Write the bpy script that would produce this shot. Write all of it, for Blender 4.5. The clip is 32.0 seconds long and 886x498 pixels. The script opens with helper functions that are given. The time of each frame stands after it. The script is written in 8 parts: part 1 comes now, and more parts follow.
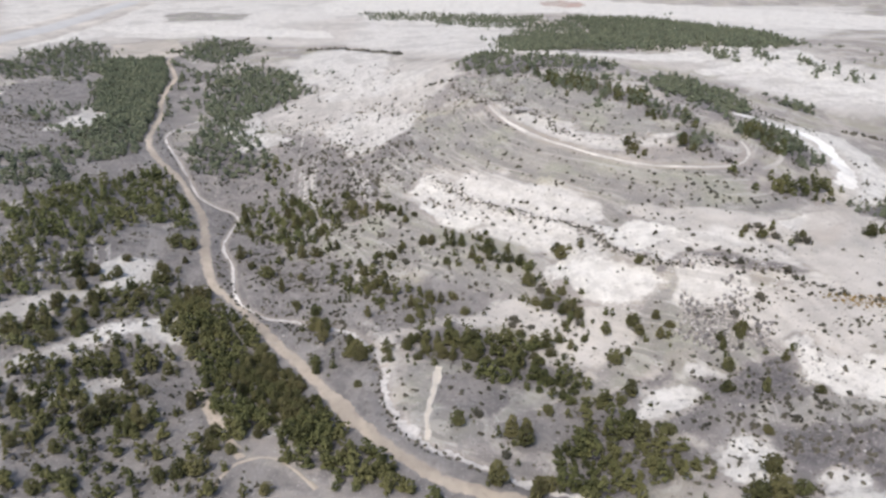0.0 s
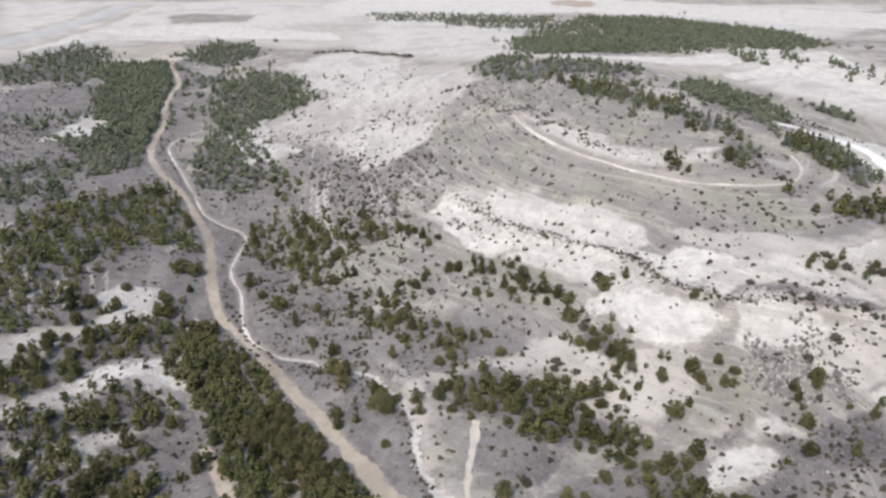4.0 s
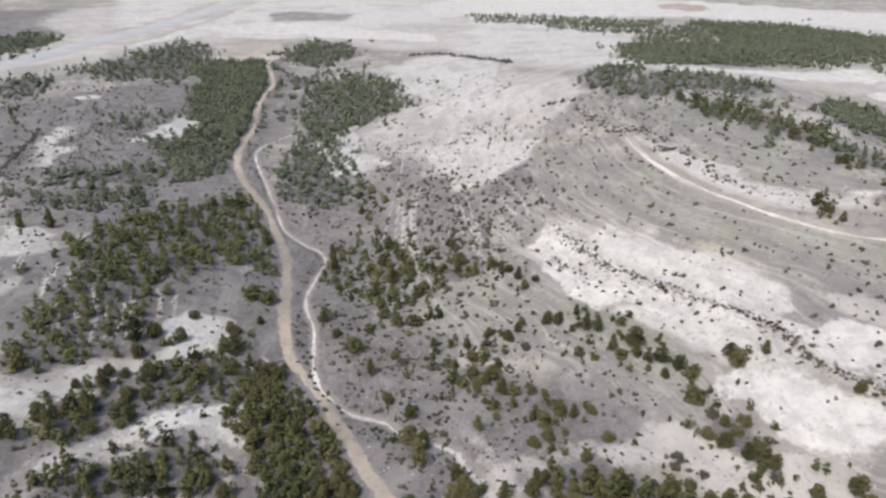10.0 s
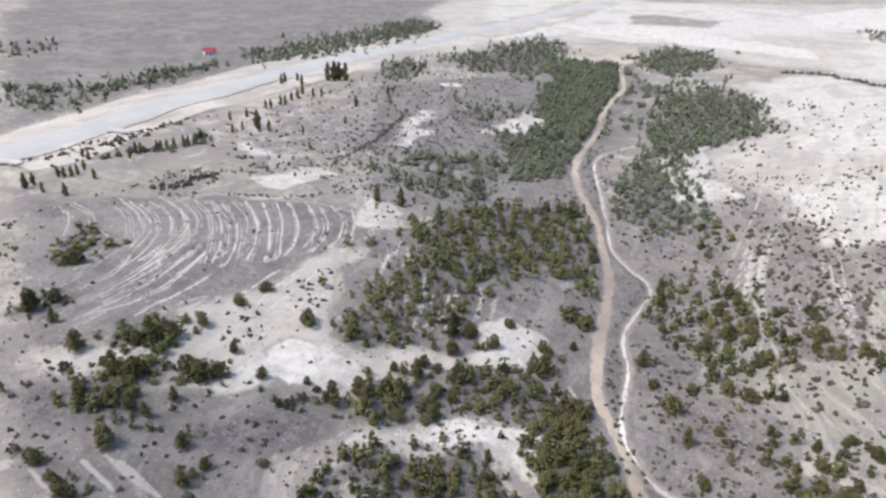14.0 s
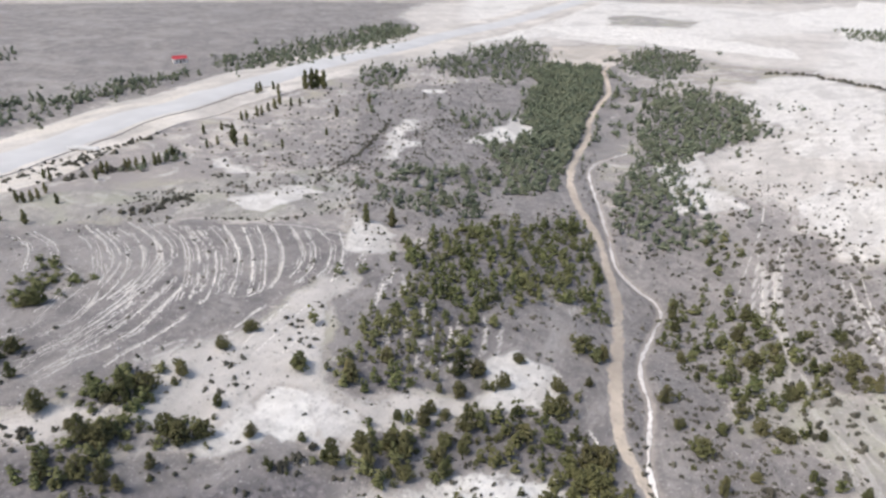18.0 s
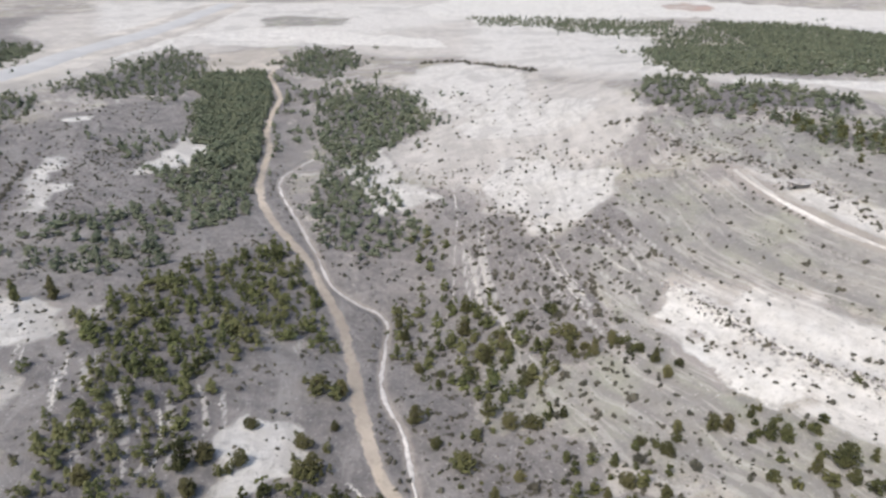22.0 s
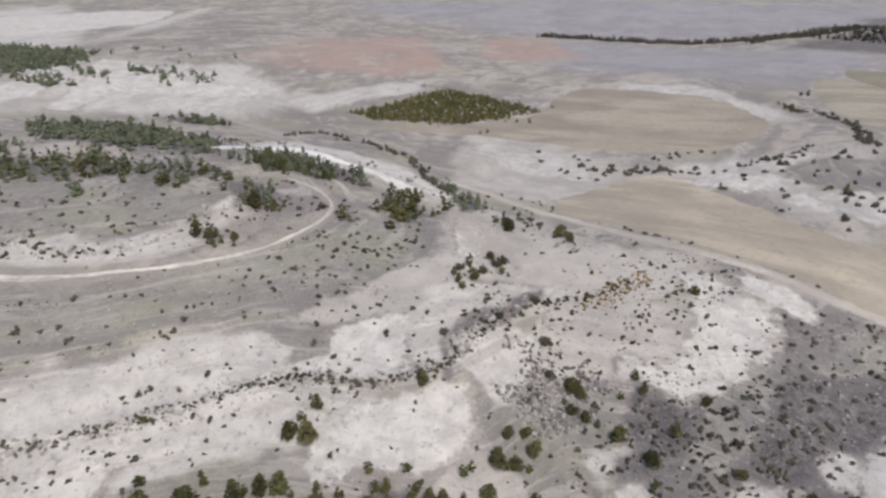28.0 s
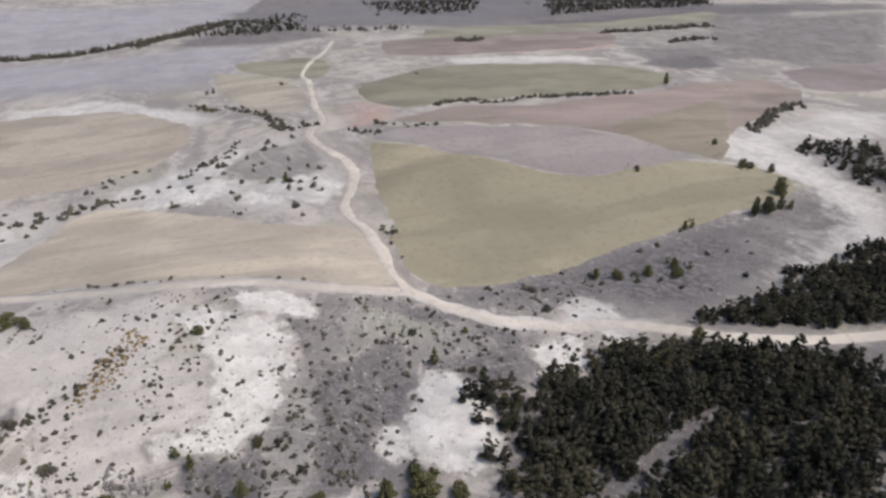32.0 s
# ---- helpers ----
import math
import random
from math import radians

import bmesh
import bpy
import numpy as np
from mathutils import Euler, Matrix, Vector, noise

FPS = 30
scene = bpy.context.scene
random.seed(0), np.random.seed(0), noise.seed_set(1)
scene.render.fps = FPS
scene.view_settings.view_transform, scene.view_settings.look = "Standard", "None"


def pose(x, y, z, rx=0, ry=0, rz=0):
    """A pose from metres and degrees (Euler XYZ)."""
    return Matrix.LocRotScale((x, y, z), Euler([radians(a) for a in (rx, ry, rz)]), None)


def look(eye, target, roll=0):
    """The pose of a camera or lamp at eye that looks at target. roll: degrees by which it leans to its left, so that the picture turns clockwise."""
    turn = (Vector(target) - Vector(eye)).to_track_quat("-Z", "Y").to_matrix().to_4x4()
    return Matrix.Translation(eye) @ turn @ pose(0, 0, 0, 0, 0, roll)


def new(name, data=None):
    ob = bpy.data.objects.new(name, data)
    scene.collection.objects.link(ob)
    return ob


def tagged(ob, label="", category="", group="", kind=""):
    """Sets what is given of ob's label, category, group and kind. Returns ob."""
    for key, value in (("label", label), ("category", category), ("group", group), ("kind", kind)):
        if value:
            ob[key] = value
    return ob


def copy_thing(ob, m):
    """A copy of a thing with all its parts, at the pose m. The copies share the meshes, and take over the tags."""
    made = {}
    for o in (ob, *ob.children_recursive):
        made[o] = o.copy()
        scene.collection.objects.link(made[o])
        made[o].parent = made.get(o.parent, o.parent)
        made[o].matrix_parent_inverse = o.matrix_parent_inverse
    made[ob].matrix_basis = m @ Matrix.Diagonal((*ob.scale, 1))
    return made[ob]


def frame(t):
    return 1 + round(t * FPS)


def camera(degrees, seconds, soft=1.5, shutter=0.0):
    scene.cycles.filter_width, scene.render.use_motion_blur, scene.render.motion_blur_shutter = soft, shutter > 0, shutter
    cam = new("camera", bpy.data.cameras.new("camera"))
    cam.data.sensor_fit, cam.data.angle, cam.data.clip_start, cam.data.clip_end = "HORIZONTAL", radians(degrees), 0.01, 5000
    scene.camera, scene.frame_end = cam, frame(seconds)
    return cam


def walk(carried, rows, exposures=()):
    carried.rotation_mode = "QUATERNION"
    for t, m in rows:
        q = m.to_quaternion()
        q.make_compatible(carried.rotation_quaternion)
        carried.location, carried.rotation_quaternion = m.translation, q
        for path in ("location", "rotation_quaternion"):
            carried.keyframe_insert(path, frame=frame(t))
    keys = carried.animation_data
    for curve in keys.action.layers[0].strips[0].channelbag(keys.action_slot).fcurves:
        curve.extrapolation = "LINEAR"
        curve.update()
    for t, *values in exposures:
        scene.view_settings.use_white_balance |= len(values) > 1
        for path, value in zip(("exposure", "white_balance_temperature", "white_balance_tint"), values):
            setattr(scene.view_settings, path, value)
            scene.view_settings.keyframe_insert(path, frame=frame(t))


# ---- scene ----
# the camera: seconds, x, y, z, yaw, pitch, roll
cam = camera(66.26, 32.0, soft=2.7, shutter=0.2)
ROWS = [
    (0, 0.00, 0.00, 90.71, -0.00, -25.25, 0.27),
    (0.5, -1.18, 2.30, 90.65, 0.14, -25.28, 0.20),
    (1, -2.33, 4.67, 90.60, 0.27, -25.33, 0.15),
    (1.5, -3.42, 7.16, 90.55, 0.37, -25.28, 0.04),
    (2, -4.36, 9.70, 90.50, 0.32, -25.33, 0.07),
    (2.5, -5.15, 12.26, 90.46, 0.40, -25.26, -0.00),
    (3, -5.78, 14.72, 90.42, 0.36, -25.29, 0.01),
    (3.5, -6.31, 17.10, 90.38, 0.36, -25.33, -0.00),
    (5.5, -7.03, 25.83, 90.28, 0.49, -25.34, -0.19),
    (6, -7.13, 28.09, 90.27, 0.52, -25.36, -0.24),
    (6.5, -7.23, 30.36, 90.26, 0.52, -25.37, -0.24),
    (7, -7.37, 32.62, 90.26, 0.54, -25.39, -0.24),
    (7.5, -7.59, 34.85, 90.26, 0.50, -25.40, -0.17),
    (8, -7.94, 37.03, 90.26, 0.38, -25.41, -0.09),
    (8.5, -8.48, 39.16, 90.28, 0.31, -25.42, -0.02),
    (9, -9.21, 41.20, 90.30, 0.50, -25.43, 0.01),
    (9.5, -10.13, 43.15, 90.32, 3.07, -25.44, 0.04),
    (10, -11.21, 45.04, 90.35, 8.13, -25.43, 0.08),
    (10.5, -12.42, 46.86, 90.38, 13.55, -25.45, 0.19),
    (11, -13.74, 48.61, 90.40, 18.81, -25.47, 0.17),
    (11.5, -15.16, 50.29, 90.43, 24.07, -25.50, 0.19),
    (12, -16.68, 51.85, 90.45, 29.02, -25.51, 0.22),
    (12.5, -18.31, 53.26, 90.47, 32.55, -25.51, 0.22),
    (13, -20.05, 54.51, 90.49, 34.47, -25.51, 0.22),
    (13.5, -21.87, 55.61, 90.51, 35.88, -25.52, 0.28),
    (14, -23.75, 56.59, 90.52, 35.93, -25.52, 0.29),
    (14.5, -25.65, 57.53, 90.54, 35.98, -25.53, 0.32),
    (16.5, -33.27, 61.37, 90.59, 36.16, -25.52, 0.18),
    (17, -34.84, 62.79, 90.55, 36.20, -25.49, 0.09),
    (17.5, -36.35, 64.31, 90.49, 35.14, -25.48, 0.05),
    (18, -37.80, 65.94, 90.42, 33.66, -25.44, 0.02),
    (18.5, -39.18, 67.67, 90.33, 31.54, -25.44, -0.10),
    (19, -40.49, 69.49, 90.23, 29.35, -25.42, -0.16),
    (19.5, -41.71, 71.40, 90.12, 27.13, -25.43, -0.20),
    (20, -42.83, 73.41, 90.00, 24.94, -25.45, -0.27),
    (20.5, -43.84, 75.54, 89.87, 22.49, -25.43, -0.27),
    (21, -44.71, 77.76, 89.74, 17.46, -25.41, -0.26),
    (21.5, -45.41, 80.01, 89.62, 11.90, -25.44, -0.26),
    (22, -45.94, 82.26, 89.49, 6.22, -25.46, -0.24),
    (22.5, -46.31, 84.50, 89.37, 0.53, -25.49, -0.25),
    (23, -46.53, 86.74, 89.27, -5.22, -25.47, -0.25),
    (23.5, -46.59, 88.97, 89.17, -11.01, -25.46, -0.19),
    (24, -46.48, 91.16, 89.09, -16.77, -25.45, -0.14),
    (24.5, -46.21, 93.32, 89.02, -22.54, -25.45, -0.08),
    (25, -45.79, 95.47, 88.97, -28.31, -25.44, -0.09),
    (25.5, -45.25, 97.58, 88.92, -34.14, -25.43, -0.05),
    (27.5, -40.40, 104.48, 88.99, -56.96, -25.40, -0.10),
    (28, -38.69, 105.84, 89.04, -62.64, -25.41, -0.13),
    (28.5, -36.91, 107.11, 89.10, -69.86, -25.35, -0.12),
    (29, -35.10, 108.23, 89.17, -75.58, -25.36, -0.08),
    (29.5, -33.25, 109.17, 89.25, -81.36, -25.33, -0.10),
    (30, -31.34, 109.92, 89.34, -87.15, -25.33, -0.03),
    (30.5, -29.35, 110.48, 89.44, -92.94, -25.31, 0.08),
    (31, -27.33, 110.89, 89.56, -98.76, -25.30, 0.11),
    (31.5, -25.30, 111.19, 89.68, -104.60, -25.28, 0.22),
    (32, -23.26, 111.45, 89.80, -110.52, -25.25, 0.30),
]
# the picture brightens a little towards the highway and darkens over the fields
EXPOSURES = [(0, 0.45, 6500, 10), (6, 0.40, 6500, 9), (9, 0.37, 6500, 9), (10.3, 0.36, 6500, 10), (11.5, 0.50, 6450, 10), (13, 0.66, 6450, 10), (17, 0.68, 6500, 10), (20, 0.68, 6550, 10), (21, 0.62, 6550, 9), (22, 0.48, 6500, 9), (23, 0.36, 6450, 8), (24, 0.22, 6500, 10), (25, 0.17, 6500, 11), (28, 0.02, 6600, 11), (30, 0.04, 6600, 12), (31, 0.08, 6600, 12), (32, 0.20, 6600, 12)]
walk(cam, [(t, pose(x, y, z, 90 + pitch, 0, yaw) @ pose(0, 0, 0, 0, 0, roll)) for t, x, y, z, yaw, pitch, roll in ROWS], EXPOSURES)

# ---- light ----
world = bpy.data.worlds.new("sky")
scene.world = world
world.use_nodes = True
wn = world.node_tree.nodes
sky = wn.new("ShaderNodeTexSky")
sky.sky_type, sky.sun_disc = 'NISHITA', False
sky.sun_elevation, sky.sun_rotation = radians(52), radians(215)
sky.dust_density, sky.air_density = 3.0, 1.0
wn["Background"].inputs["Strength"].default_value = 0.12
world.node_tree.links.new(sky.outputs[0], wn["Background"].inputs["Color"])
sun_data = bpy.data.lights.new("sun", 'SUN')
sun_data.energy, sun_data.angle, sun_data.color = 1.5, radians(14), (1.0, 0.965, 0.92)
sun = new("sun", sun_data)
sun.matrix_world = look((0, 0, 300), (0 + math.sin(radians(35)) * 100, 0 + math.cos(radians(35)) * 100, 300 - 165))


# ---- materials ----
class Mat:
    """A node material with short calls for its nodes."""

    def __init__(self, name, rough=0.9):
        self.m = bpy.data.materials.new(name)
        self.m.use_nodes = True
        self.t = self.m.node_tree
        self.b = self.t.nodes["Principled BSDF"]
        self.b.inputs["Roughness"].default_value = rough
        self.b.inputs["Specular IOR Level"].default_value = 0.2

    def put(self, sock, v):
        if isinstance(v, bpy.types.NodeSocket):
            self.t.links.new(v, sock)
        elif isinstance(v, (tuple, list)):
            sock.default_value = (*v, 1.0) if len(v) == 3 and sock.type == 'RGBA' else v
        else:
            sock.default_value = v

    def pos(self):
        return self.t.nodes.new("ShaderNodeNewGeometry").outputs["Position"]

    def island(self):
        return self.t.nodes.new("ShaderNodeNewGeometry").outputs["Random Per Island"]

    def rand(self):
        return self.t.nodes.new("ShaderNodeObjectInfo").outputs["Random"]

    def attr(self, name):
        n = self.t.nodes.new("ShaderNodeAttribute")
        n.attribute_name = name
        return n.outputs["Fac"]

    def noise(self, scale, detail=4.0, rough=0.55, vec=None, stretch=None):
        n = self.t.nodes.new("ShaderNodeTexNoise")
        v = vec or self.pos()
        if stretch:
            mp = self.t.nodes.new("ShaderNodeMapping")
            self.put(mp.inputs["Vector"], v)
            mp.inputs["Scale"].default_value = stretch
            v = mp.outputs[0]
        self.put(n.inputs["Vector"], v)
        n.inputs["Scale"].default_value, n.inputs["Detail"].default_value, n.inputs["Roughness"].default_value = scale, detail, rough
        return n.outputs["Fac"]

    def math(self, op, a, b=0.0, c=0.0):
        n = self.t.nodes.new("ShaderNodeMath")
        n.operation = op
        for s, v in zip(n.inputs, (a, b, c)):
            self.put(s, v)
        return n.outputs[0]

    def ramp(self, v, lo, hi, a=0.0, b=1.0):
        n = self.t.nodes.new("ShaderNodeMapRange")
        n.interpolation_type = 'SMOOTHSTEP'
        for s, x in zip(n.inputs, (v, lo, hi, a, b)):
            self.put(s, x)
        return n.outputs[0]

    def mix(self, f, a, b):
        n = self.t.nodes.new("ShaderNodeMix")
        n.data_type = 'RGBA'
        self.put(n.inputs[0], f)
        self.put(n.inputs[6], a)
        self.put(n.inputs[7], b)
        return n.outputs[2]

    def scale(self, col, f):
        n = self.t.nodes.new("ShaderNodeVectorMath")
        n.operation = 'SCALE'
        self.put(n.inputs[0], col)
        self.put(n.inputs["Scale"], f)
        return n.outputs[0]

    def done(self, col, height=None, strength=0.5, dist=0.2):
        self.put(self.b.inputs["Base Color"], col)
        if height is not None:
            n = self.t.nodes.new("ShaderNodeBump")
            n.inputs["Strength"].default_value, n.inputs["Distance"].default_value = strength, dist
            self.put(n.inputs["Height"], height)
            self.t.links.new(n.outputs[0], self.b.inputs["Normal"])
        return self.m


def edge(m, name, noise_value, width=0.10, wobble=0.55):
    """A patch mask with a ragged edge."""
    v = m.math('MULTIPLY_ADD', m.math('SUBTRACT', noise_value, 0.5), wobble, m.attr(name))
    return m.ramp(v, 0.5 - width, 0.5 + width)


def ground_material():
    m = Mat("dry_ground", 0.95)
    broad, mid, fine, grit = m.noise(0.018, 4), m.noise(0.11, 6, 0.65), m.noise(0.5, 6, 0.7), m.noise(2.4, 5, 0.7)
    ragged = m.math('MULTIPLY_ADD', fine, 0.45, m.math('MULTIPLY_ADD', grit, 0.2, m.math('MULTIPLY', mid, 0.35)))
    # beds of rock that crop out along the contours
    beds = m.noise(1.0, 5, 0.6, stretch=(0.022, 0.022, 0.75))
    blend = m.math('MULTIPLY_ADD', m.math('SUBTRACT', broad, 0.5), 0.9, mid)
    col = m.mix(m.ramp(blend, 0.40, 0.62), (0.49, 0.445, 0.395), (0.31, 0.283, 0.262))
    col = m.mix(m.ramp(beds, 0.42, 0.58, 0.0, 0.7), col, (0.28, 0.255, 0.24))
    seams = m.noise(1.0, 4, 0.65, stretch=(0.045, 0.045, 1.7))
    col = m.mix(m.ramp(seams, 0.53, 0.62, 0.0, 0.6), col, (0.56, 0.525, 0.48))
    col = m.mix(m.ramp(m.noise(0.04, 5), 0.50, 0.66, 0.0, 0.5), col, (0.385, 0.365, 0.27))
    pale = m.mix(m.ramp(m.math('MULTIPLY_ADD', beds, 0.5, m.math('MULTIPLY', mid, 0.5)), 0.37, 0.63), (0.60, 0.56, 0.512), (0.44, 0.41, 0.375))
    col = m.mix(edge(m, "pale", ragged, 0.18, 2.2), col, pale)
    grey = m.mix(m.ramp(m.math('MULTIPLY_ADD', fine, 0.5, m.math('MULTIPLY', mid, 0.5)), 0.38, 0.60), (0.168, 0.155, 0.150), (0.268, 0.247, 0.232))
    grey = m.mix(m.ramp(beds, 0.52, 0.62, 0.0, 0.35), grey, (0.36, 0.335, 0.31))
    grey = m.mix(m.ramp(seams, 0.56, 0.65, 0.0, 0.3), grey, (0.42, 0.39, 0.36))
    turf = m.mix(m.ramp(m.math('MULTIPLY_ADD', fine, 0.45, m.math('MULTIPLY', mid, 0.55)), 0.38, 0.62), (0.365, 0.342, 0.308), (0.262, 0.246, 0.225))
    turf = m.mix(m.ramp(m.noise(0.06, 4, 0.6), 0.46, 0.64, 0.0, 0.55), turf, (0.34, 0.34, 0.258))
    turf = m.mix(m.ramp(beds, 0.49, 0.57, 0.0, 0.6), turf, (0.25, 0.233, 0.222))
    turf = m.mix(m.ramp(seams, 0.53, 0.60, 0.0, 0.5), turf, (0.50, 0.468, 0.425))
    col = m.mix(edge(m, "dim", ragged, 0.14, 2.4), col, turf)
    col = m.mix(edge(m, "grey", ragged, 0.14, 2.2), col, grey)
    # bluish tint put into the far soil in place of distance haze
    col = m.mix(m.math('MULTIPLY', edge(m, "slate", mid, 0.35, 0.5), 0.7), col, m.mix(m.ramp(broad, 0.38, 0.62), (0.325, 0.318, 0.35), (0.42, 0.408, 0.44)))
    # dark soil and rock, and shade put into the ground colour
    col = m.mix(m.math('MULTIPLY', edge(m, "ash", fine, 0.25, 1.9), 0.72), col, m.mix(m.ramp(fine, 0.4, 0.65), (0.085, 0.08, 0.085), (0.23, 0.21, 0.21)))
    rust = m.mix(m.ramp(mid, 0.35, 0.65), (0.50, 0.325, 0.27), (0.45, 0.37, 0.32))
    col = m.mix(m.math('MULTIPLY', edge(m, "rust", mid, 0.2, 1.0), m.ramp(beds, 0.38, 0.62, 0.35, 0.85)), col, rust)
    runs = m.noise(0.22, 6, 0.7)
    chalk = m.mix(m.ramp(runs, 0.38, 0.62), (0.70, 0.67, 0.625), (0.575, 0.547, 0.505))
    chalk = m.mix(m.ramp(beds, 0.50, 0.60, 0.0, 0.55), chalk, (0.44, 0.415, 0.385))
    chalk = m.mix(m.ramp(fine, 0.52, 0.68, 0.0, 0.5), chalk, (0.42, 0.395, 0.37))
    shape = m.math('MULTIPLY_ADD', runs, 0.6, m.math('MULTIPLY', seams, 0.4))
    col = m.mix(m.math('MULTIPLY', edge(m, "chalk", shape, 0.20, 1.7), 0.92), col, chalk)
    crisp = m.noise(0.33, 6, 0.7)
    white = m.mix(m.ramp(m.noise(0.26, 4, 0.55), 0.35, 0.65), (0.765, 0.735, 0.683), (0.625, 0.597, 0.55))
    white = m.mix(m.ramp(seams, 0.54, 0.62, 0.0, 0.4), white, (0.50, 0.475, 0.445))
    white = m.mix(m.ramp(m.noise(0.14, 6, 0.7), 0.50, 0.66, 0.0, 0.6), white, (0.47, 0.445, 0.42))
    col = m.mix(m.math('MULTIPLY', edge(m, "white", crisp, 0.16, 1.5), 0.95), col, white)
    line = m.math('MULTIPLY_ADD', m.math('SUBTRACT', fine, 0.5), 0.35, m.attr("streak"))
    col = m.mix(m.ramp(line, 0.62, 0.82, 0.0, 0.55), col, (0.60, 0.565, 0.52))
    col = m.mix(m.math('MULTIPLY', edge(m, "worn", fine, 0.25, 0.5), 0.45), col, (0.43, 0.375, 0.325))
    # stones, tufts and bare specks
    col = m.mix(m.ramp(grit, 0.57, 0.70, 0.0, 0.35), col, (0.15, 0.138, 0.12))
    col = m.mix(m.ramp(fine, 0.58, 0.70, 0.0, 0.45), col, (0.20, 0.185, 0.165))
    col = m.mix(m.ramp(m.noise(1.3, 4, 0.7), 0.62, 0.72, 0.0, 0.55), col, (0.60, 0.57, 0.535))
    col = m.mix(m.ramp(m.noise(0.85, 3, 0.75), 0.60, 0.67, 0.0, 0.5), col, (0.19, 0.178, 0.155))
    col = m.mix(m.ramp(m.noise(2.1, 2, 0.6), 0.64, 0.72, 0.0, 0.6), col, (0.66, 0.63, 0.595))
    return m.done(col, m.math('ADD', fine, m.math('MULTIPLY', grit, 0.35)), 0.7, 0.6)


def soil_material(name, a, b, scale=0.5, streak=None, bump=0.2):
    m = Mat(name, 0.95)
    f = m.noise(scale, 5, 0.6, stretch=streak)
    col = m.mix(m.ramp(f, 0.3, 0.7), a, b)
    col = m.mix(m.ramp(m.noise(0.05, 3), 0.4, 0.65, 0.0, 0.55), col, tuple(0.5 * (x + y) * 0.80 for x, y in zip(a, b)))
    col = m.mix(m.ramp(m.noise(0.03, 5, stretch=(1, 0.7, 1)), 0.47, 0.62, 0.0, 0.65), col, tuple(min(1, x * 1.42) for x in a))
    col = m.mix(m.ramp(m.noise(0.012, 3, stretch=(0.6, 1, 1)), 0.46, 0.62, 0.0, 0.5), col, tuple(min(1, x * 1.18) for x in a))
    col = m.mix(m.ramp(m.noise(0.045, 4, stretch=(1, 0.22, 1)), 0.52, 0.60, 0.0, 0.5), col, tuple(min(1, x * y) for x, y in zip(a, (1.30, 1.29, 1.24))))
    col = m.mix(m.ramp(m.noise(0.06, 4, stretch=(1, 0.16, 1)), 0.54, 0.62, 0.0, 0.45), col, tuple(x * 0.8 for x in b))
    col = m.mix(m.ramp(m.noise(0.45, 6, 0.75), 0.50, 0.64, 0.0, 0.45), col, tuple(x * 0.72 for x in b))
    grit = m.noise(3.0, 3, 0.7)
    col = m.mix(m.ramp(grit, 0.58, 0.75, 0.0, 0.3), col, tuple(x * 0.62 for x in b))
    return m.done(col, m.math('ADD', f, m.math('MULTIPLY', grit, 0.4)), 0.4, bump)


def leaf_material(name, dark, light, dry, per_object=True):
    """Leaves that differ from clump to clump and from tree to tree."""
    m = Mat(name, 0.85)
    col = m.mix(m.island(), dark, light)
    if per_object:
        col = m.mix(m.ramp(m.rand(), 0.45, 1.0, 0.0, 0.75), col, dry)
        col = m.scale(col, m.ramp(m.math('FRACT', m.math('MULTIPLY', m.rand(), 7.3)), 0.0, 1.0, 0.62, 1.25))
    else:
        col = m.scale(col, m.ramp(m.noise(0.22, 2), 0.32, 0.68, 0.62, 1.25))
    col = m.mix(m.ramp(m.noise(0.08, 3), 0.40, 0.62, 0.0, 0.6), col, dry)
    return m.done(col, m.noise(6.0, 3), 0.5, 0.1)


def plain_material(name, a, b, scale=1.0, rough=0.8):
    m = Mat(name, rough)
    f = m.noise(scale, 5, 0.6)
    return m.done(m.mix(m.ramp(f, 0.3, 0.7), a, b), f, 0.3, 0.05)


M_GROUND = ground_material()
M_ROAD = soil_material("packed_dirt", (0.465, 0.398, 0.325), (0.400, 0.340, 0.280), 0.4)
M_PALE_ROAD = soil_material("pale_dirt", (0.60, 0.545, 0.47), (0.52, 0.47, 0.405), 0.4)
M_WASH = soil_material("washed_gravel", (0.64, 0.605, 0.57), (0.48, 0.45, 0.42), 0.9)
M_VERGE = soil_material("dusty_verge", (0.53, 0.49, 0.44), (0.46, 0.425, 0.385), 0.2)
M_BANK = soil_material("terrace_bank_earth", (0.66, 0.625, 0.575), (0.52, 0.485, 0.445), 0.9)
M_CHALK_ROAD = soil_material("bare_chalk", (0.76, 0.73, 0.69), (0.64, 0.61, 0.57), 0.3)
M_PINE = leaf_material("pine_needles", (0.044, 0.048, 0.021), (0.118, 0.121, 0.050), (0.150, 0.134, 0.062))
M_WOOD = leaf_material("wood_needles", (0.044, 0.050, 0.021), (0.118, 0.122, 0.048), (0.148, 0.137, 0.060), False)
# darker copy of the needles: puts the southeast cloud shade into leaf colour
M_DARK_PINE = leaf_material("dark_needles", (0.014, 0.015, 0.010), (0.048, 0.046, 0.030), (0.080, 0.072, 0.044), False)
M_TUFT = leaf_material("dry_yellow_tufts", (0.15, 0.115, 0.035), (0.27, 0.20, 0.07), (0.30, 0.19, 0.09), False)
M_SHRUB = leaf_material("shrub_leaves", (0.055, 0.053, 0.042), (0.112, 0.107, 0.080), (0.135, 0.12, 0.09), False)
# needles paled and greyed to hold distance haze in their colour
M_HAZED = leaf_material("hazed_needles", (0.085, 0.102, 0.070), (0.165, 0.185, 0.120), (0.18, 0.188, 0.122), False)
